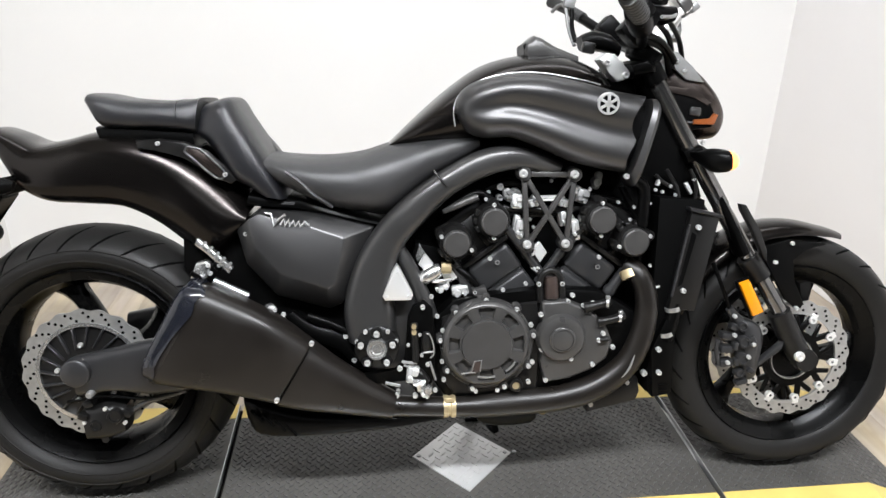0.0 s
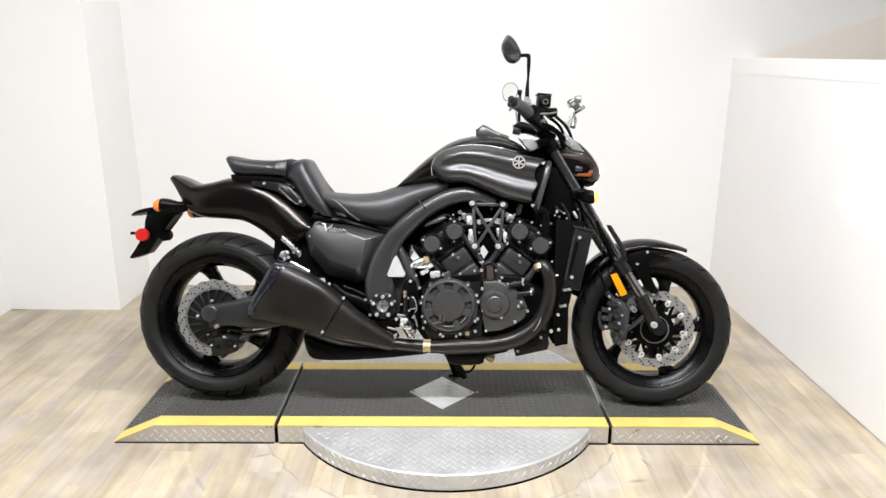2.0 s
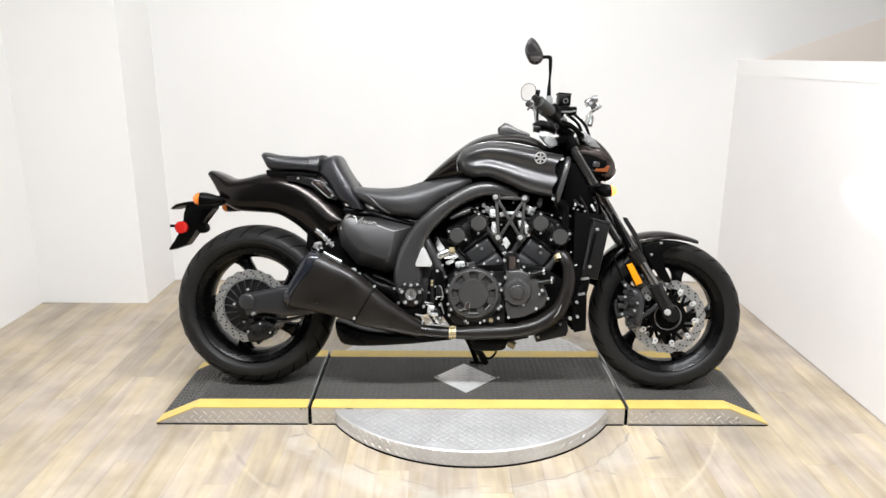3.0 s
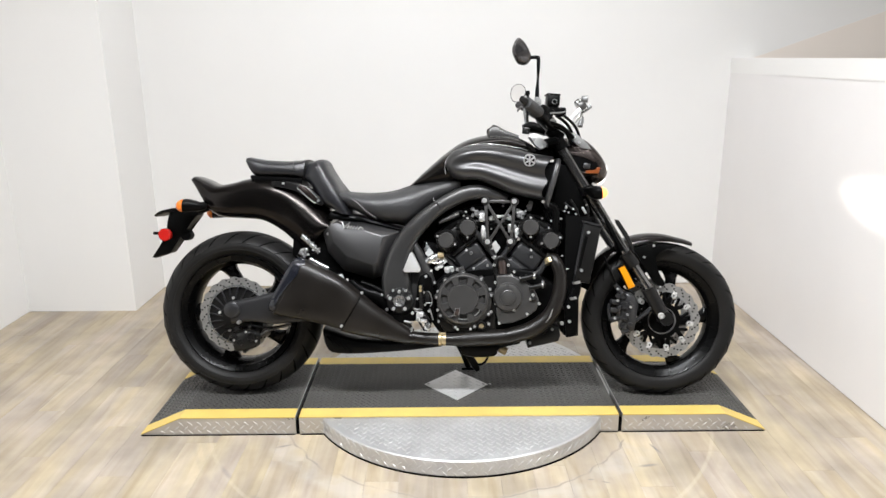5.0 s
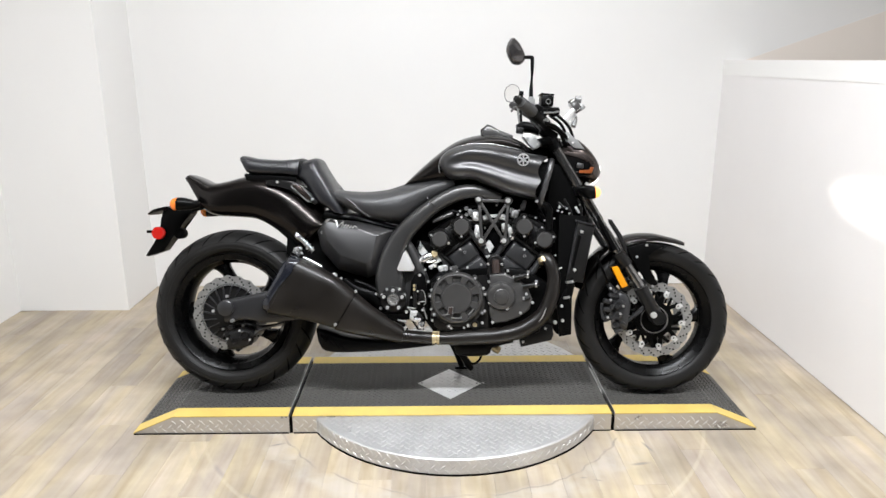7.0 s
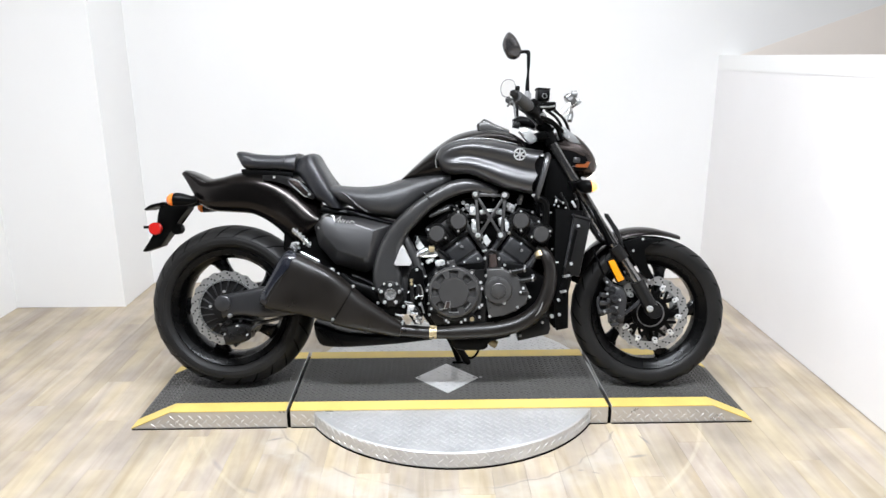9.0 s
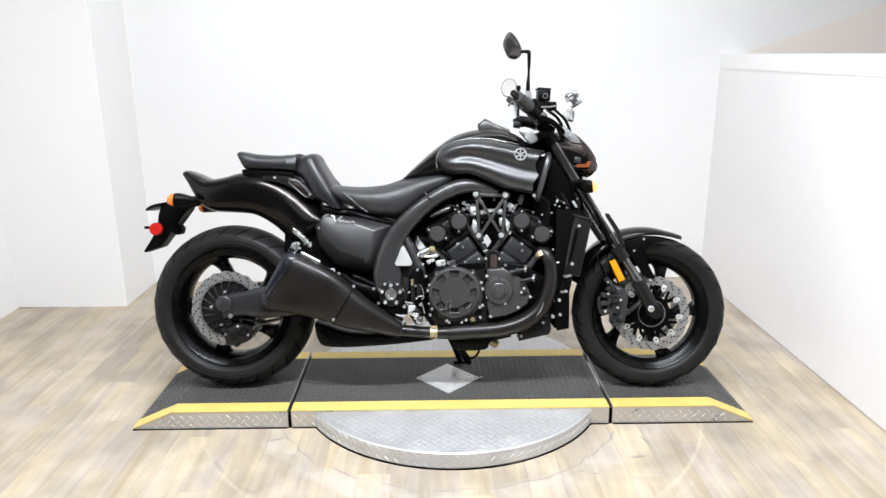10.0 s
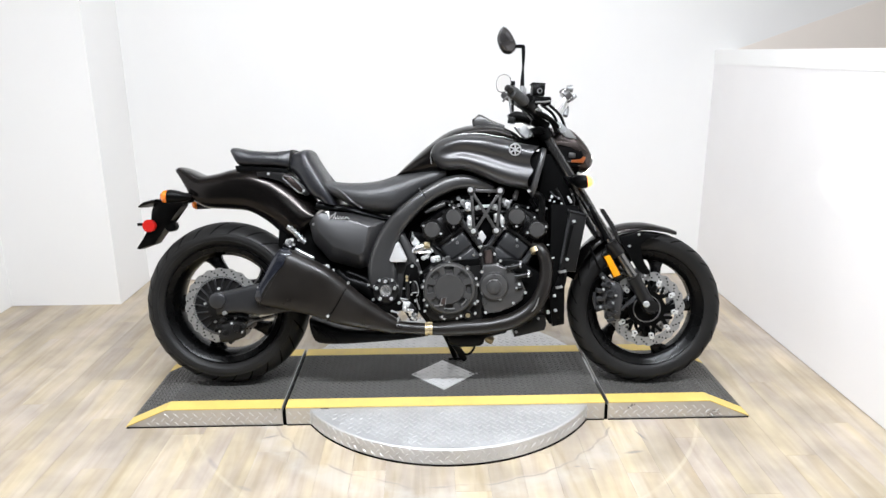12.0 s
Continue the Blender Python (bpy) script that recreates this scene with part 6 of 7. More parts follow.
hull(bm, [(1.444, 0.766, 1.429, 0.75, -0.1, 0.02, 3), (1.506, 0.653, 1.487, 0.64, -0.105, 0.03, 3), (1.535, 0.601, 1.512, 0.585, -0.105, 0.031, 3)], 2, 16)
part("fork_shroud", bm, BLACK, bike)
# brake calipers
bm = bmesh.new()
hull(bm, [(1.526, 0.426, 1.519, 0.376, -0.095, 0.02, 4), (1.551, 0.43, 1.537, 0.305, -0.1, 0.028, 4), (1.581, 0.415, 1.562, 0.274, -0.1, 0.028, 4), (1.595, 0.388, 1.58, 0.274, -0.1, 0.018, 4)], 2, 20)
for p, r in (((1.532, -0.128, 0.416), 0.0125), ((1.538, -0.132, 0.378), 0.015), ((1.538, -0.132, 0.335), 0.015), ((1.535, -0.128, 0.298), 0.0115)):
    lathe(bm, [(0, -0.004), (r * 0.55, -0.004), (r * 0.6, -0.008), (r * 0.85, -0.008), (r, -0.004), (r, 0.014), (0, 0.014)], 20, pose(*p))
for p, a in (((1.502, -0.115, 0.39), 10), ((1.5, -0.118, 0.359), 4), ((1.502, -0.115, 0.323), -8)):
    obox(bm, pose(*p, 0, a, 0), 0.034, 0.03, 0.017, 0.004)
hull(bm, [(1.579, 0.316, 1.569, 0.294, -0.11, 0.01, 3), (1.645, 0.373, 1.637, 0.346, -0.11, 0.012, 3)], 2, 12)
tube(bm, [(1.504, -0.11, 0.458, 0.009), (1.52, -0.11, 0.436, 0.012), (1.533, -0.115, 0.421, 0.012)], 0.012, 12, 2)
tube(bm, [(1.48, -0.12, 0.383), (1.477, -0.12, 0.355), (1.486, -0.12, 0.318)], 0.006, 10, 3)
for p, sx, sz, a2 in (((1.558, -0.128, 0.384), 0.02, 0.014, 60), ((1.516, -0.13, 0.369), 0.012, 0.02, 10), ((1.524, -0.128, 0.328), 0.014, 0.018, -12), ((1.56, -0.128, 0.305), 0.016, 0.014, 30), ((1.514, -0.12, 0.414), 0.018, 0.016, 25), ((1.544, -0.12, 0.273), 0.03, 0.012, -14)):
    obox(bm, pose(*p, 0, a2, 0), sx, 0.02, sz, 0.003)
cp = part("front_caliper", bm, BARREL, bike, "dark radial front brake caliper")
flip(cp)
bolts(cp, [(1.547, -0.142, 0.344), (1.51, -0.138, 0.398), (1.51, -0.13, 0.443), (1.5, -0.135, 0.328), (1.559, -0.138, 0.374)], 0.9)
bm = bmesh.new()
tube(bm, [(1.46, -0.1, 0.568), (1.478, -0.11, 0.522), (1.503, -0.11, 0.465), (1.522, -0.11, 0.415)], 0.005, 8, 5)
part("brake_hose", bm, BLACK, bike)
# amber fork reflector
bm = bmesh.new()
plate(bm, [(1.511, 0.525), (1.534, 0.533), (1.576, 0.455), (1.551, 0.444)], -0.140, -0.126, 0.002)
rf = part("fork_reflector", bm, ORANGE, bike, "orange rectangular fork reflector")
flip(rf)
bm = bmesh.new()
plate(bm, [(1.504, 0.526), (1.536, 0.54), (1.583, 0.455), (1.55, 0.437)], -0.129, -0.118, 0.002)
part("reflector_bracket", bm, BLACK, bike)
# front mudguard
bm = bmesh.new()
rings = []
for k in range(29):
    a = radians(158 - k * 91 / 28)
    r = 0.338 + 0.016 * math.sin(math.pi * min(1, k / 24)) - 0.006 * (k / 28) ** 2
    w = 0.066 * min(1, 0.72 + 0.06 * k) * (1 - 0.75 * max(0, (k - 20) / 8) ** 2)
    dip = 0.036 * (1 - 0.6 * max(0, (k - 18) / 10))
    ring = []
    for q in range(15):
        b = radians(-95 + q * 190 / 14)
        rr = r - dip * (1 - math.cos(b)) * 0.8
        ring.append((1.70 + rr * math.cos(a), w * math.sin(b), FR + rr * math.sin(a)))
    rings.append(ring)
loft(bm, rings, False, False)
bmesh.ops.solidify(bm, geom=bm.faces[:], thickness=0.003)
mg = part("front_mudguard", bm, TAILPAINT, bike, "satin black front mudguard")
bm = bmesh.new()
plate(bm, [(1.578, 0.599), (1.654, 0.618), (1.754, 0.607), (1.692, 0.594), (1.662, 0.569), (1.672, 0.513), (1.707, 0.455), (1.687, 0.444), (1.655, 0.47), (1.612, 0.542)], -0.088, -0.076, 0.003)
part("mudguard_stay", bm, BLACK, mg)
bolts(mg, [(1.657, -0.09, 0.61), (1.62, -0.09, 0.564), (1.685, -0.09, 0.447)], 0.9)
# front signals
bm = bmesh.new()
hull(bm, [(1.37, 0.832, 1.374, 0.822, -0.13, 0.008, 2.4), (1.378, 0.835, 1.381, 0.809, -0.16, 0.02, 2.4), (1.398, 0.843, 1.402, 0.792, -0.18, 0.029, 2.4), (1.418, 0.842, 1.423, 0.792, -0.19, 0.031, 2.4), (1.427, 0.84, 1.431, 0.794, -0.19, 0.03, 2.4)], 4, 24)
fs1 = part("front_signal", bm, BLACK, bike, "black front turn signal")
bm = bmesh.new()
hull(bm, [(1.426, 0.84, 1.43, 0.794, -0.19, 0.03, 2.3), (1.437, 0.837, 1.440, 0.798, -0.192, 0.027, 2.3), (1.447, 0.829, 1.448, 0.805, -0.193, 0.016, 2.3), (1.452, 0.82, 1.452, 0.813, -0.193, 0.006, 2.3)], 3, 24)
fl1 = part("front_signal_lens", bm, AMBER_LIT, bike, "lit yellow-amber signal lens")
flip(fs1)
flip(fl1)
# headlamp nacelle
bm = bmesh.new()
hull(bm, [(1.309, 1.035, 1.342, 0.884, 0, 0.065, 3), (1.353, 1.04, 1.368, 0.865, 0, 0.085, 3), (1.395, 1.025, 1.402, 0.856, 0, 0.095, 3), (1.439, 0.983, 1.431, 0.853, 0, 0.095, 3), (1.466, 0.943, 1.454, 0.856, 0, 0.085, 3), (1.48, 0.909, 1.467, 0.87, 0, 0.06, 3)], 4, 32)
part("headlamp_cowl", bm, BRONZE_SHEEN, bike, "satin black headlamp cowl")
# Black plate on the cowl side in place of a shaded opening.
bm = bmesh.new()
plate(bm, [(1.327, 0.963), (1.388, 0.960), (1.423, 0.940), (1.436, 0.914), (1.430, 0.886), (1.363, 0.877)], -0.103, -0.06, 0.004)
part("headlamp_recess", bm, INNER, bike)
bm = bmesh.new()
plate(bm, [(1.318, 0.978), (1.384, 0.971), (1.423, 0.941), (1.413, 0.933), (1.38, 0.956), (1.324, 0.962)], -0.106, -0.07, 0.003)
part("headlamp_brow", bm, BRONZE_SHEEN, bike)
# Bent strip stands in for the amber reflection along the recess lip.
bm = bmesh.new()
plate(bm, [(1.384, 0.893), (1.432, 0.892), (1.441, 0.914), (1.429, 0.917), (1.421, 0.904), (1.385, 0.904)], -0.109, -0.09, 0.002)
part("side_marker", bm, AMBER_GLINT, bike, "dull amber bent strip for the reflection on the recess lip")
bm = bmesh.new()
obox(bm, pose(*(1.388, -0.1, 0.921), 0, 8, 0), 0.026, 0.016, 0.020, 0.004)
obox(bm, pose(*(1.387, -0.102, 0.897), 0, 2, 0), 0.04, 0.008, 0.003, 0.001)
part("headlamp_bracket", bm, GUNMETAL, bike)
bm = bmesh.new()
lathe(bm, [(0.0, -0.004), (0.03, -0.002), (0.038, 0.004), (0.04, 0.02), (0, 0.02)], 40, pose(*(1.463, 0, 0.887)) @ pose(0.012, 0, 0, 0, 18, 0) @ pose(0, 0, 0, 0, 0, 90))
part("headlamp_lens", bm, LAMP_GLASS, bike, "lit clear headlamp lens")
bm = bmesh.new()
plate(bm, [(1.316, 1.054), (1.358, 1.035), (1.38, 1.004), (1.371, 0.997), (1.317, 1.002)], -0.066, -0.056, 0.002)
part("cowl_bracket", bm, ALU, bike)
bolts(bike, [(1.341, -0.067, 1.022), (1.414, -0.1, 0.851)], 1.0)
bm = bmesh.new()
plate(bm, [(1.324, 1.055), (1.34, 1.052), (1.378, 1.02), (1.407, 0.985), (1.365, 0.991), (1.337, 1.015)], -0.098, -0.088, 0.002)
cf = part("cowl_fin", bm, NUT, bike, "small grey cowl bracket")
bolts(cf, [(1.339, -0.099, 1.032), (1.358, -0.099, 1.011)], 0.8)
# radiator
bm = bmesh.new()
plate(bm, [(1.302, 0.732), (1.410, 0.724), (1.405, 0.60), (1.392, 0.472), (1.345, 0.466), (1.338, 0.262), (1.300, 0.262), (1.300, 0.466)], -0.145, 0.145, 0.006)
part("radiator", bm, INNER, bike, "black radiator")
bm = bmesh.new()
plate(bm, [(1.372, 0.708), (1.438, 0.690), (1.395, 0.468), (1.333, 0.474)], -0.165, -0.14, 0.004)
rp = part("radiator_cover", bm, BLACKSAT, bike, "satin black radiator side cover")
bm = bmesh.new()
tube(bm, [(1.367, -0.166, 0.672), (1.352, -0.166, 0.590), (1.337, -0.166, 0.505)], 0.0035, 8, 2)
part("cover_rib", bm, COVER, rp)
# Black strip on the cover, coloured as a shaded slot.
bm = bmesh.new()
plate(bm, [(1.374, 0.655), (1.386, 0.648), (1.360, 0.532), (1.350, 0.527)], -0.1665, -0.160, 0.001, 1)
part("cover_slot", bm, INNER, rp)
bm = bmesh.new()
plate(bm, [(1.365, 0.712), (1.442, 0.693), (1.444, 0.686), (1.366, 0.704)], -0.172, -0.135, 0.001, 1)
part("cover_lip", bm, COVER, rp)
bolts(rp, [(1.387, -0.168, 0.666), (1.362, -0.168, 0.519)], 1.1)
bm = bmesh.new()
tube(bm, [(1.353, -0.15, 0.487, 0.016), (1.347, -0.15, 0.439, 0.016), (1.336, -0.15, 0.397, 0.016)], 0.016, 14, 3)
part("radiator_hose", bm, BLACK, bike)
for q in ((1.348, -0.15, 0.472), (1.335, -0.15, 0.411)):
    bm = bmesh.new()
    lathe(bm, [(0.0165, -0.005), (0.0185, -0.005), (0.0185, 0.005), (0.0165, 0.005)], 20, pose(*q, 90, 0, 0) @ pose(0, 0, 0, 0, 0, 12), True)
    part("hose_clip", bm, STEEL, bike)
bm = bmesh.new()
plate(bm, [(1.299, 0.373), (1.33, 0.447), (1.355, 0.448), (1.355, 0.264), (1.309, 0.255)], -0.16, -0.11, 0.004)
part("lower_bracket", bm, BLACK, bike)
bolts(bike, [(1.315, -0.165, 0.377), (1.319, -0.165, 0.32), (1.301, -0.155, 0.491)], 1.1)
bm = bmesh.new()
hull(bm, [(1.162, 0.257, 1.162, 0.236, 0, 0.1, 5), (1.198, 0.267, 1.202, 0.226, 0, 0.11, 5), (1.234, 0.281, 1.242, 0.232, 0, 0.1, 5)], 2, 20)
part("oil_cooler_box", bm, BLACK, bike, "black oil cooler box")
bm = bmesh.new()
plate(bm, [(1.158, 0.236), (1.163, 0.205), (1.283, 0.233), (1.291, 0.256), (1.285, 0.292), (1.242, 0.305), (1.197, 0.272)], -0.125, -0.03, 0.006)
og = part("oil_cooler_guard", bm, BLACKSAT, bike, "black guard below the exhaust bend")
bolts(og, [(1.257, -0.128, 0.282), (1.170, -0.128, 0.228)], 1.0)
bolts(bike, [(1.294, -0.135, 0.308)], 1.35)
# Proud black bars coloured as shaded slots.
for k in range(3):
    bm = bmesh.new()
    obox(bm, pose(1.333, -0.161, 0.287 - 0.011 * k), 0.022, 0.003, 0.004, 0.0008, 1)
    part("bracket_slot", bm, INNER, bike)
bm = bmesh.new()
tube(bm, [(1.252, -0.184, 0.372, 0.0012), (1.242, -0.186, 0.345, 0.0028), (1.232, -0.186, 0.328, 0.002), (1.221, -0.184, 0.315, 0.001)], 0.002, 8, 4)
part("pipe_scrape", bm, STEEL, bike, "bright scrape on the exhaust pipe")
# black fill plate, ducts and looms behind the fork
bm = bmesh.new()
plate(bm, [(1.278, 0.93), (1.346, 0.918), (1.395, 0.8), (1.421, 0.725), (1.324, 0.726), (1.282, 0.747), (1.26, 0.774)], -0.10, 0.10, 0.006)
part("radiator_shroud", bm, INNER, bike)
bm = bmesh.new()
for pts in ([(1.229, -0.15, 0.777), (1.263, -0.15, 0.751), (1.262, -0.15, 0.668)], ):
    tube(bm, pts, 0.014, 10, 4)
part("air_duct", bm, BLACK, bike)
for p, sx, sz, ry in (((1.31, -0.11, 0.763), 0.014, 0.03, 20), ((1.316, -0.11, 0.726), 0.022, 0.012, 0), ((1.377, -0.12, 0.749), 0.014, 0.05, -30), ((1.308, -0.14, 0.522), 0.03, 0.01, -14)):
    bm = bmesh.new()
    obox(bm, pose(*p, 0, ry, 0), sx * 0.6, 0.012, sz * 0.6, 0.002)
    part("loom_clip", bm, ALU, bike)

bolts(bike, [(1.317, -0.12, 0.741), (1.329, -0.12, 0.725), (1.301, -0.12, 0.746), (1.335, -0.12, 0.754), (1.344, -0.13, 0.735), (1.385, -0.13, 0.77), (1.36, -0.13, 0.713), (1.286, -0.13, 0.716), (1.282, -0.14, 0.626), (1.291, -0.14, 0.573)], 0.7)
for pts in ([(1.324, -0.12, 0.792), (1.346, -0.125, 0.754), (1.359, -0.125, 0.715)], [(1.302, -0.11, 0.779), (1.323, -0.115, 0.76), (1.354, -0.12, 0.747)], [(1.375, -0.13, 0.793), (1.391, -0.13, 0.754), (1.389, -0.13, 0.709)]):
    bm = bmesh.new()
    tube(bm, pts, 0.0045, 8, 4)
    part("loom", bm, BLACKSAT, bike)

# ---- handlebar and controls ----
bm = bmesh.new()
tube(bm, [(1.113, -0.39, 1.14), (1.148, -0.33, 1.124), (1.202, -0.24, 1.09), (1.242, -0.14, 1.069), (1.258, -0.06, 1.061), (1.272, 0.06, 1.072), (1.268, 0.14, 1.097), (1.225, 0.24, 1.149), (1.188, 0.33, 1.194), (1.156, 0.39, 1.22)], 0.0125, 14, 5)
hb = part("handlebar", bm, BLACK, bike, "black handlebar")
bm = bmesh.new()
ga, gb = Vector((1.128, -0.382, 1.130)), Vector((1.180, -0.298, 1.106))
tube(bm, [(*ga.lerp(gb, k / 40), 0.0208 if k % 5 == 2 else 0.0192) for k in range(41)], 0.017, 18, 1)
part("grip", bm, GRIPM, hb, "worn black rubber grip")
bm = bmesh.new()
tube(bm, [(1.108, -0.405, 1.141, 0.008), (1.114, -0.397, 1.137, 0.011), (1.123, -0.388, 1.132, 0.014)], 0.012, 16, 2)
part("bar_end", bm, BLACKSAT, hb)
bm = bmesh.new()
tube(bm, [(1.156, 0.39, 1.22), (1.188, 0.33, 1.194), (1.217, 0.26, 1.161)], 0.015, 18, 3)
part("grip", bm, GRIPM, hb, "worn black rubber grip")
bm = bmesh.new()
tube(bm, [(1.167, -0.3, 1.113, 0.02), (1.187, -0.27, 1.103, 0.026), (1.207, -0.235, 1.09, 0.024)], 0.024, 16, 2)
obox(bm, pose(*(1.19, -0.28, 1.11), 0, 40, 20), 0.03, 0.03, 0.05, 0.006)
part("switch_pod", bm, BLACK, hb)
bm = bmesh.new()
obox(bm, pose(*(1.177, -0.28, 1.142), 0, 0, 0), 0.024, 0.03, 0.028, 0.005)
part("mirror_clamp", bm, STEEL, hb)
bm = bmesh.new()
obox(bm, pose(*(1.24, -0.2, 1.157), 0, 4, 6), 0.046, 0.05, 0.04, 0.004)
obox(bm, pose(*(1.24, -0.2, 1.18), 0, 4, 6), 0.050, 0.054, 0.006, 0.002)
rv = part("brake_reservoir", bm, BLACK, bike, "square black brake fluid reservoir")
bm = bmesh.new()
lathe(bm, [(0.008, -0.001), (0.0095, -0.001), (0.0095, 0.002), (0.008, 0.002)], 18, pose(*(1.245, -0.228, 1.153)), True)
part("sight_glass", bm, STEEL, rv)
bm = bmesh.new()
tube(bm, [(1.211, -0.22, 1.125, 0.013), (1.248, -0.21, 1.12, 0.015), (1.287, -0.2, 1.123, 0.012)], 0.013, 14, 3)
obox(bm, pose(*(1.22, -0.23, 1.112), 0, 30, 10), 0.04, 0.035, 0.034, 0.006)
obox(bm, pose(*(1.272, -0.19, 1.116), 0, -20, 0), 0.034, 0.03, 0.03, 0.006)
part("master_cylinder", bm, BLACK, rv)
bm = bmesh.new()
tube(bm, [(1.286, -0.21, 1.118), (1.258, -0.26, 1.108), (1.222, -0.3, 1.103)], 0.0035, 8, 4)
part("brake_lever", bm, NUT, hb)
for pts, r in (([(1.213, -0.2, 1.084), (1.284, -0.15, 1.067), (1.349, -0.08, 1.019), (1.364, -0.06, 0.994)], 0.007), ([(1.228, -0.16, 1.077), (1.299, -0.12, 1.055), (1.331, -0.08, 1.008)], 0.008), ([(1.258, -0.18, 1.107), (1.31, -0.12, 1.077), (1.348, -0.06, 1.021)], 0.006), ([(1.278, -0.19, 1.112), (1.341, -0.1, 1.074), (1.376, -0.05, 1.008)], 0.006)):
    bm = bmesh.new()
    tube(bm, pts, r, 8, 6)
    part("cable", bm, BLACK, bike)
for p, sx, ry in (((1.229, -0.12, 1.092), 0.06, 45), ((1.249, 0.12, 1.118), 0.06, 45)):
    bm = bmesh.new()
    obox(bm, pose(*p, 0, ry, 0), sx, 0.05, 0.05, 0.008)
    part("bar_riser", bm, BLACK, bike)
bm = bmesh.new()
obox(bm, pose(*(1.262, -0.1, 1.044), 0, 30, 0), 0.07, 0.05, 0.04, 0.008)
part("cable_guide", bm, BLACK, bike)
bm = bmesh.new()
hull(bm, [(1.146, 1.093, 1.156, 1.061, 0.03, 0.03, 3), (1.176, 1.107, 1.183, 1.061, 0.03, 0.04, 3), (1.213, 1.097, 1.214, 1.056, 0.02, 0.04, 3), (1.241, 1.074, 1.237, 1.047, 0.02, 0.03, 3)], 2, 18)
part("ignition_housing", bm, BLACK, bike)
bm = bmesh.new()
obox(bm, pose(*(1.158, -0.02, 1.065), 0, 10, 0), 0.03, 0.02, 0.025, 0.004)
part("ignition_switch", bm, BLACKSAT, bike)
# Plate added to darken the gap behind the steering head.
bm = bmesh.new()
plate(bm, [(1.180, 1.000), (1.205, 0.990), (1.255, 1.000), (1.268, 0.950), (1.200, 0.950)], -0.06, 0.06, 0.004)
part("steering_stop", bm, BLACK, bike, "black fill plate behind the steering head")
bm = bmesh.new()
plate(bm, [(1.162, 1.034), (1.180, 1.049), (1.198, 1.046), (1.214, 1.028), (1.236, 1.008), (1.222, 0.990), (1.205, 0.986), (1.186, 1.005)], -0.100, -0.055, 0.005, 3)
hc = part("bar_clamp", bm, ALU, bike, "bright cast handlebar clamp")
bolts(hc, [(1.223, -0.102, 1.000), (1.178, -0.102, 1.027)], 1.3)
for p in ((1.21, -0.09, 1.023), (1.29, -0.11, 1.01), (1.247, -0.15, 1.089)):
    bm = bmesh.new()
    lathe(bm, [(0, -0.008), (0.008, -0.008), (0.010, -0.005), (0.010, 0.01), (0, 0.01)], 16, pose(*p))
    part("yoke_bolt", bm, CHROME, bike)

# rear-view mirrors
bm = bmesh.new()
tube(bm, [(1.174, -0.29, 1.153, 0.008), (1.174, -0.29, 1.186, 0.007), (1.176, -0.29, 1.226, 0.004), (1.177, -0.29, 1.256, 0.006), (1.177, -0.29, 1.296, 0.007), (1.171, -0.29, 1.302, 0.007), (1.146, -0.3, 1.3, 0.006)], 0.006, 12, 4)
mr = part("mirror_stem", bm, BLACK, bike)
bm = bmesh.new()
lathe(bm, [(0, -0.02), (0.010, -0.02), (0.010, 0.0), (0, 0.0)], 16, pose(*(1.174, -0.29, 1.161)) @ pose(0, 0, 0, 90, 0, 0))
part("stem_nut", bm, STEEL, mr)


def mirror_head(name, outline, y, thick, turn, slant):
    """A teardrop shell with a glass set into its rear face. turn: which way the glass looks."""
    cx = sum(p[0] for p in outline) / len(outline)
    cz = sum(p[1] for p in outline) / len(outline)
    pts = [np.array(q) for q in outline]
    loop = smooth_path(pts + pts[:3], 6)[6 : 6 + 6 * len(pts)]
    rings = []
    for f, d in ((1.0, 0.0), (1.0, 0.25), (0.93, 0.6), (0.75, 0.88), (0.45, 0.99), (0.05, 1.0)):
        rings.append([(cx + (q[0] - cx) * f, y + turn * d * thick + slant * (q[0] - cx) * f, cz + (q[1] - cz) * f) for q in loop])
    bm = bmesh.new()
    loft(bm, rings)
    sh = part(name, bm, MIRRORSHELL, bike, "black teardrop rear-view mirror")
    bm = bmesh.new()
    loft(bm, [[(cx + (q[0] - cx) * 0.93, y - turn * d + slant * (q[0] - cx) * 0.93, cz + (q[1] - cz) * 0.93) for q in loop] for d in (-0.001, 0.0015)])
    part("mirror_glass", bm, MIRROR, sh, smooth=False)
    return sh


mirror_head("rear_view_mirror", [(1.081, 1.313), (1.085, 1.343), (1.103, 1.367), (1.127, 1.352), (1.148, 1.318), (1.152, 1.296), (1.132, 1.275), (1.101, 1.277)], -0.30, 0.035, -1, 0.5)
mirror_head("rear_view_mirror", [(1.117, 1.261), (1.124, 1.288), (1.144, 1.3), (1.167, 1.293), (1.18, 1.27), (1.175, 1.24), (1.155, 1.221), (1.127, 1.228)], 0.30, 0.014, 1, -1.0)
bm = bmesh.new()
tube(bm, [(1.177, 0.3, 1.255), (1.189, 0.29, 1.259), (1.191, 0.28, 1.218), (1.187, 0.26, 1.146), (1.188, 0.22, 1.098)], 0.006, 10, 4)
obox(bm, pose(*(1.188, 0.28, 1.257)), 0.022, 0.02, 0.02, 0.004)
part("mirror_stem", bm, BLACK, bike)
bm = bmesh.new()
tube(bm, [(1.15, 0.34, 1.186), (1.168, 0.31, 1.202), (1.197, 0.27, 1.184)], 0.005, 8, 3)
obox(bm, pose(*(1.183, 0.28, 1.203), 0, 15, 0), 0.03, 0.03, 0.03, 0.005)
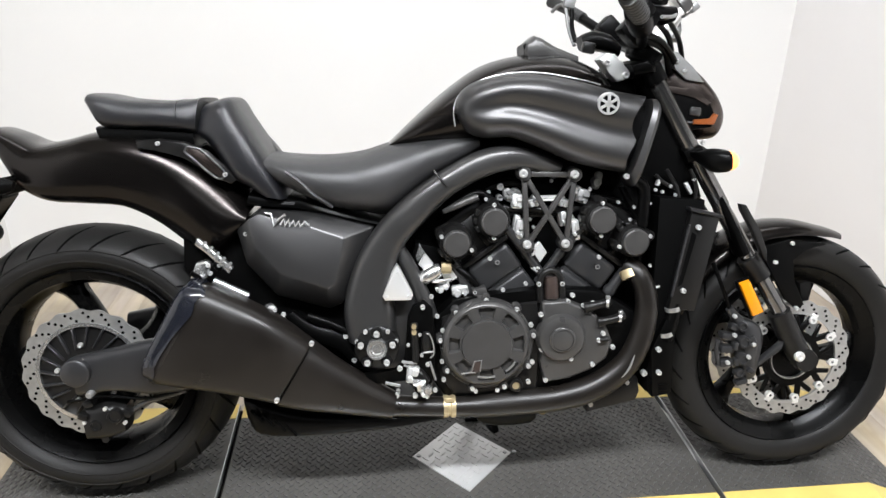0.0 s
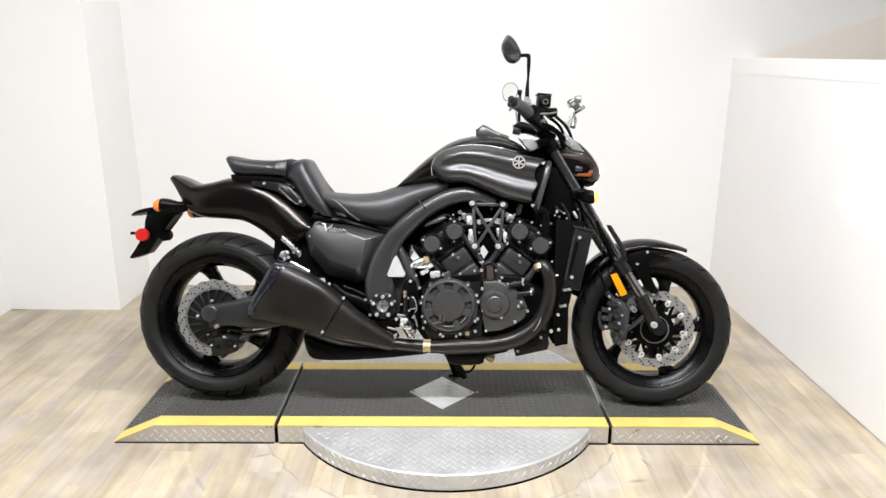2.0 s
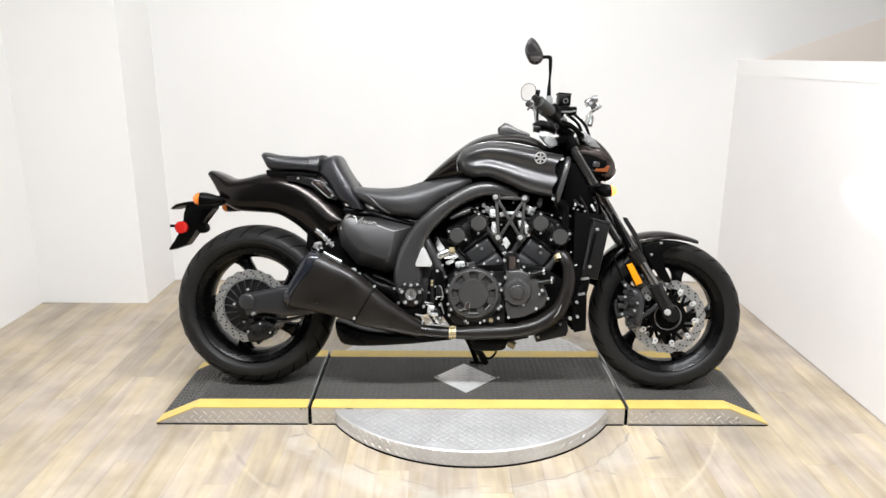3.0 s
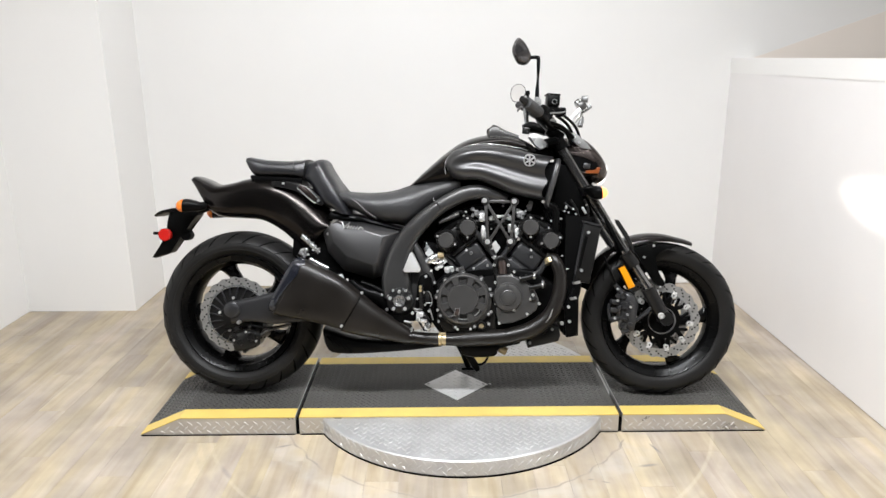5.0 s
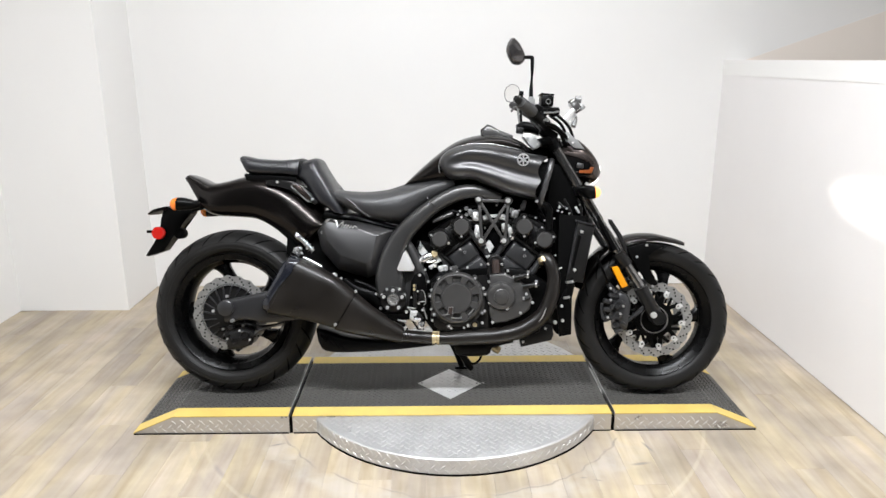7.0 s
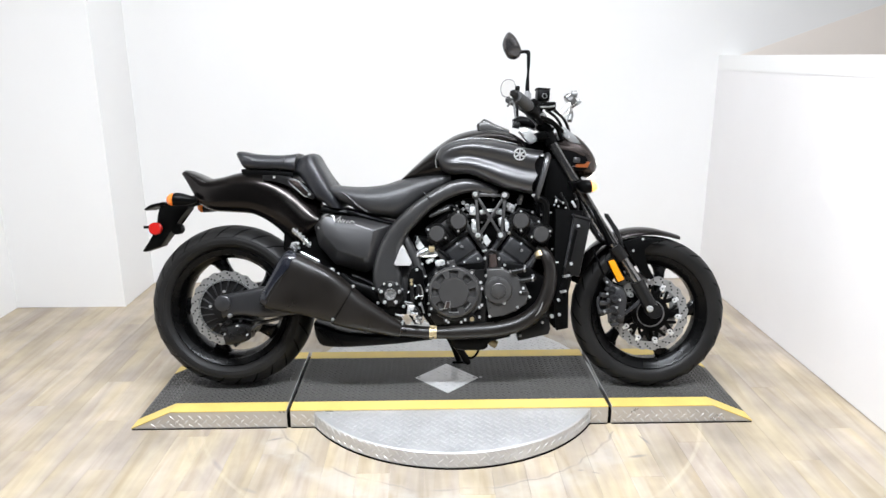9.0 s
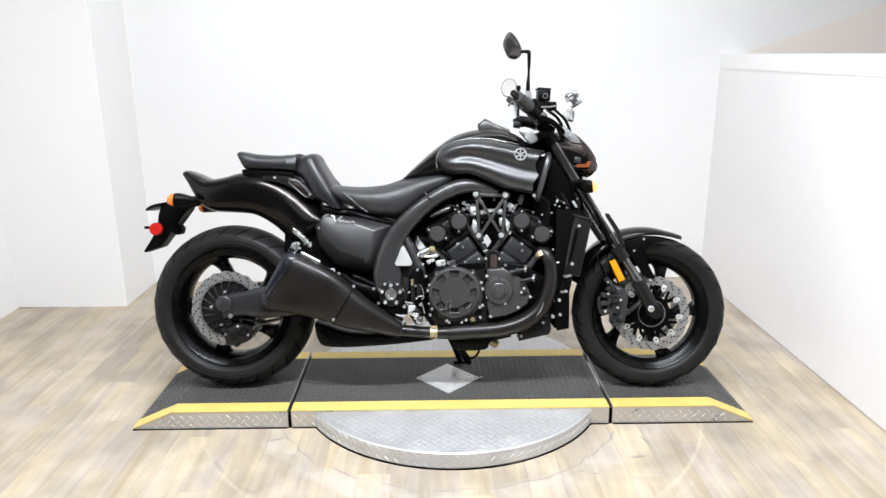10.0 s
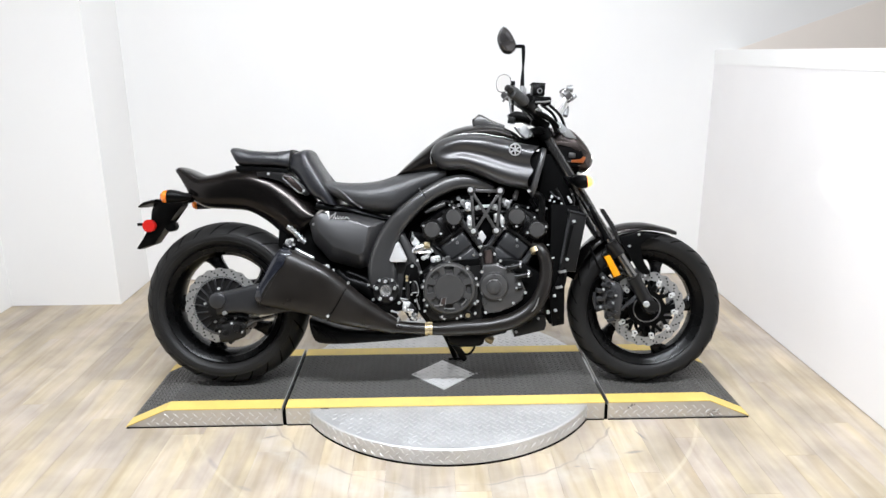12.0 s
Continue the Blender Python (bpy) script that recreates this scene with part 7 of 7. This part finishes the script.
tube(bm, [(1.173, 0.28, 1.198), (1.179, 0.26, 1.134), (1.186, 0.22, 1.088)], 0.005, 8, 3)
part("clutch_lever", bm, NUT, hb)
# tachometer on its bright bracket
bm = bmesh.new()
mt = pose(*(1.378, 0, 1.165)) @ pose(0, 0, 0, 0, -38, 0)
lathe(bm, [(0, -0.012), (0.026, -0.012), (0.030, -0.010), (0.031, 0.004), (0.026, 0.016), (0.012, 0.020), (0, 0.020)], 32, mt @ pose(0, 0, 0, 0, 0, -90))
tc = part("tachometer", bm, CASE, bike, "grey tachometer on a silver bracket")
bm = bmesh.new()
obox(bm, pose(*(1.408, 0, 1.158), 0, -38, 0), 0.024, 0.03, 0.018, 0.004)
lathe(bm, [(0, -0.012), (0.013, -0.012), (0.015, 0.01), (0, 0.014)], 20, pose(*(1.394, 0, 1.192)) @ pose(0, 0, 0, 0, 0, -90))
part("shift_lamp", bm, NUT, tc)
bm = bmesh.new()
obox(bm, mt @ pose(0, -0.0, 0.0), 0.03, 0.05, 0.05, 0.01)
tube(bm, [(1.376, -0.02, 1.152), (1.350, -0.02, 1.124), (1.330, -0.02, 1.102), (1.312, -0.02, 1.078)], 0.0095, 12, 3, flat=0.5)
tube(bm, [(1.389, 0.02, 1.150), (1.378, 0.02, 1.125), (1.356, 0.02, 1.078)], 0.0085, 12, 3, flat=0.5)
part("tachometer_bracket", bm, ALU, tc)
bm = bmesh.new()
tube(bm, [(1.365, 0.03, 1.147), (1.384, 0.03, 1.119), (1.378, 0.02, 1.086)], 0.012, 10, 3)
part("tachometer_back", bm, NUT, tc)

# ---- black fill behind the engine and side cover ----
# Plates added to close see-through gaps with the dark of deep shade.
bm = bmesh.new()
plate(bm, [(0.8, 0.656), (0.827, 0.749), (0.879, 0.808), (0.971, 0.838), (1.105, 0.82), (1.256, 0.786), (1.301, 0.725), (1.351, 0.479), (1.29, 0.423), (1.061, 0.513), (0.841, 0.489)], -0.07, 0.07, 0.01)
part("air_box", bm, INNER, bike, "black block for the air box and dark space above the engine")
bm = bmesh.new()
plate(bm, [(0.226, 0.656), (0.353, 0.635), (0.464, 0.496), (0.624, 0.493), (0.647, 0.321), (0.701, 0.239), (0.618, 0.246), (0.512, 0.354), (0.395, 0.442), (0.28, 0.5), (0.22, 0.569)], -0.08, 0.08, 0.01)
part("rear_subframe", bm, INNER, bike, "black plate for the rear subframe, inner guard and dark gaps")
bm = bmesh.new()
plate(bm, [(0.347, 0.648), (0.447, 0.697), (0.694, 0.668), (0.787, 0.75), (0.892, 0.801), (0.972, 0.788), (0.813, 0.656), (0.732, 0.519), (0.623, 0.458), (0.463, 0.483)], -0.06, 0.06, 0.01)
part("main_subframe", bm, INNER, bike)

# ---- floor planks ----
PW, PL = 0.118, 0.92
bm = bmesh.new()
box(bm, -PW / 2 + 0.0002, PW / 2 - 0.0002, -PL / 2 + 0.0002, PL / 2 - 0.0002, -0.003, 0.0, 0.0004, 1)
PLANK = part("plank", bm, FLOORM, floor, smooth=False, matrix=pose(XL + PW / 2, -1.3, 0))
rest = bmesh.new()
cols = int((XRW - XL) / PW)
for i in range(cols):
    x = XL + (i + 0.5) * PW
    y = YB - PL * ((i * 0.381) % 1.0)
    while y + PL / 2 > YE + PL:
        if y - PL / 2 < YB and not (x < XJ and y + PL / 2 > YJ + PL * 0.9):
            if y > -1.2:
                end = min(y + PL / 2, YB)
                if end < y + PL / 2:
                    bm = bmesh.new()
                    box(bm, -PW / 2 + 0.0002, PW / 2 - 0.0002, -PL / 2 + 0.0002, end - y - 0.0002, -0.003, 0.0, 0.0004, 1)
                    part("plank", bm, FLOORM, floor, smooth=False, matrix=pose(x, y, 0))
                else:
                    again(PLANK, pose(x, y, 0.0))
            else:
                box(rest, x - PW / 2 + 0.0006, x + PW / 2 - 0.0006, y - PL / 2, y + PL / 2 - 0.0012, -0.003, 0)
        y -= PL
bpy.data.objects.remove(PLANK)
tagged(part("plank_rest", rest, FLOORM, floor, smooth=False), kind="stuff")
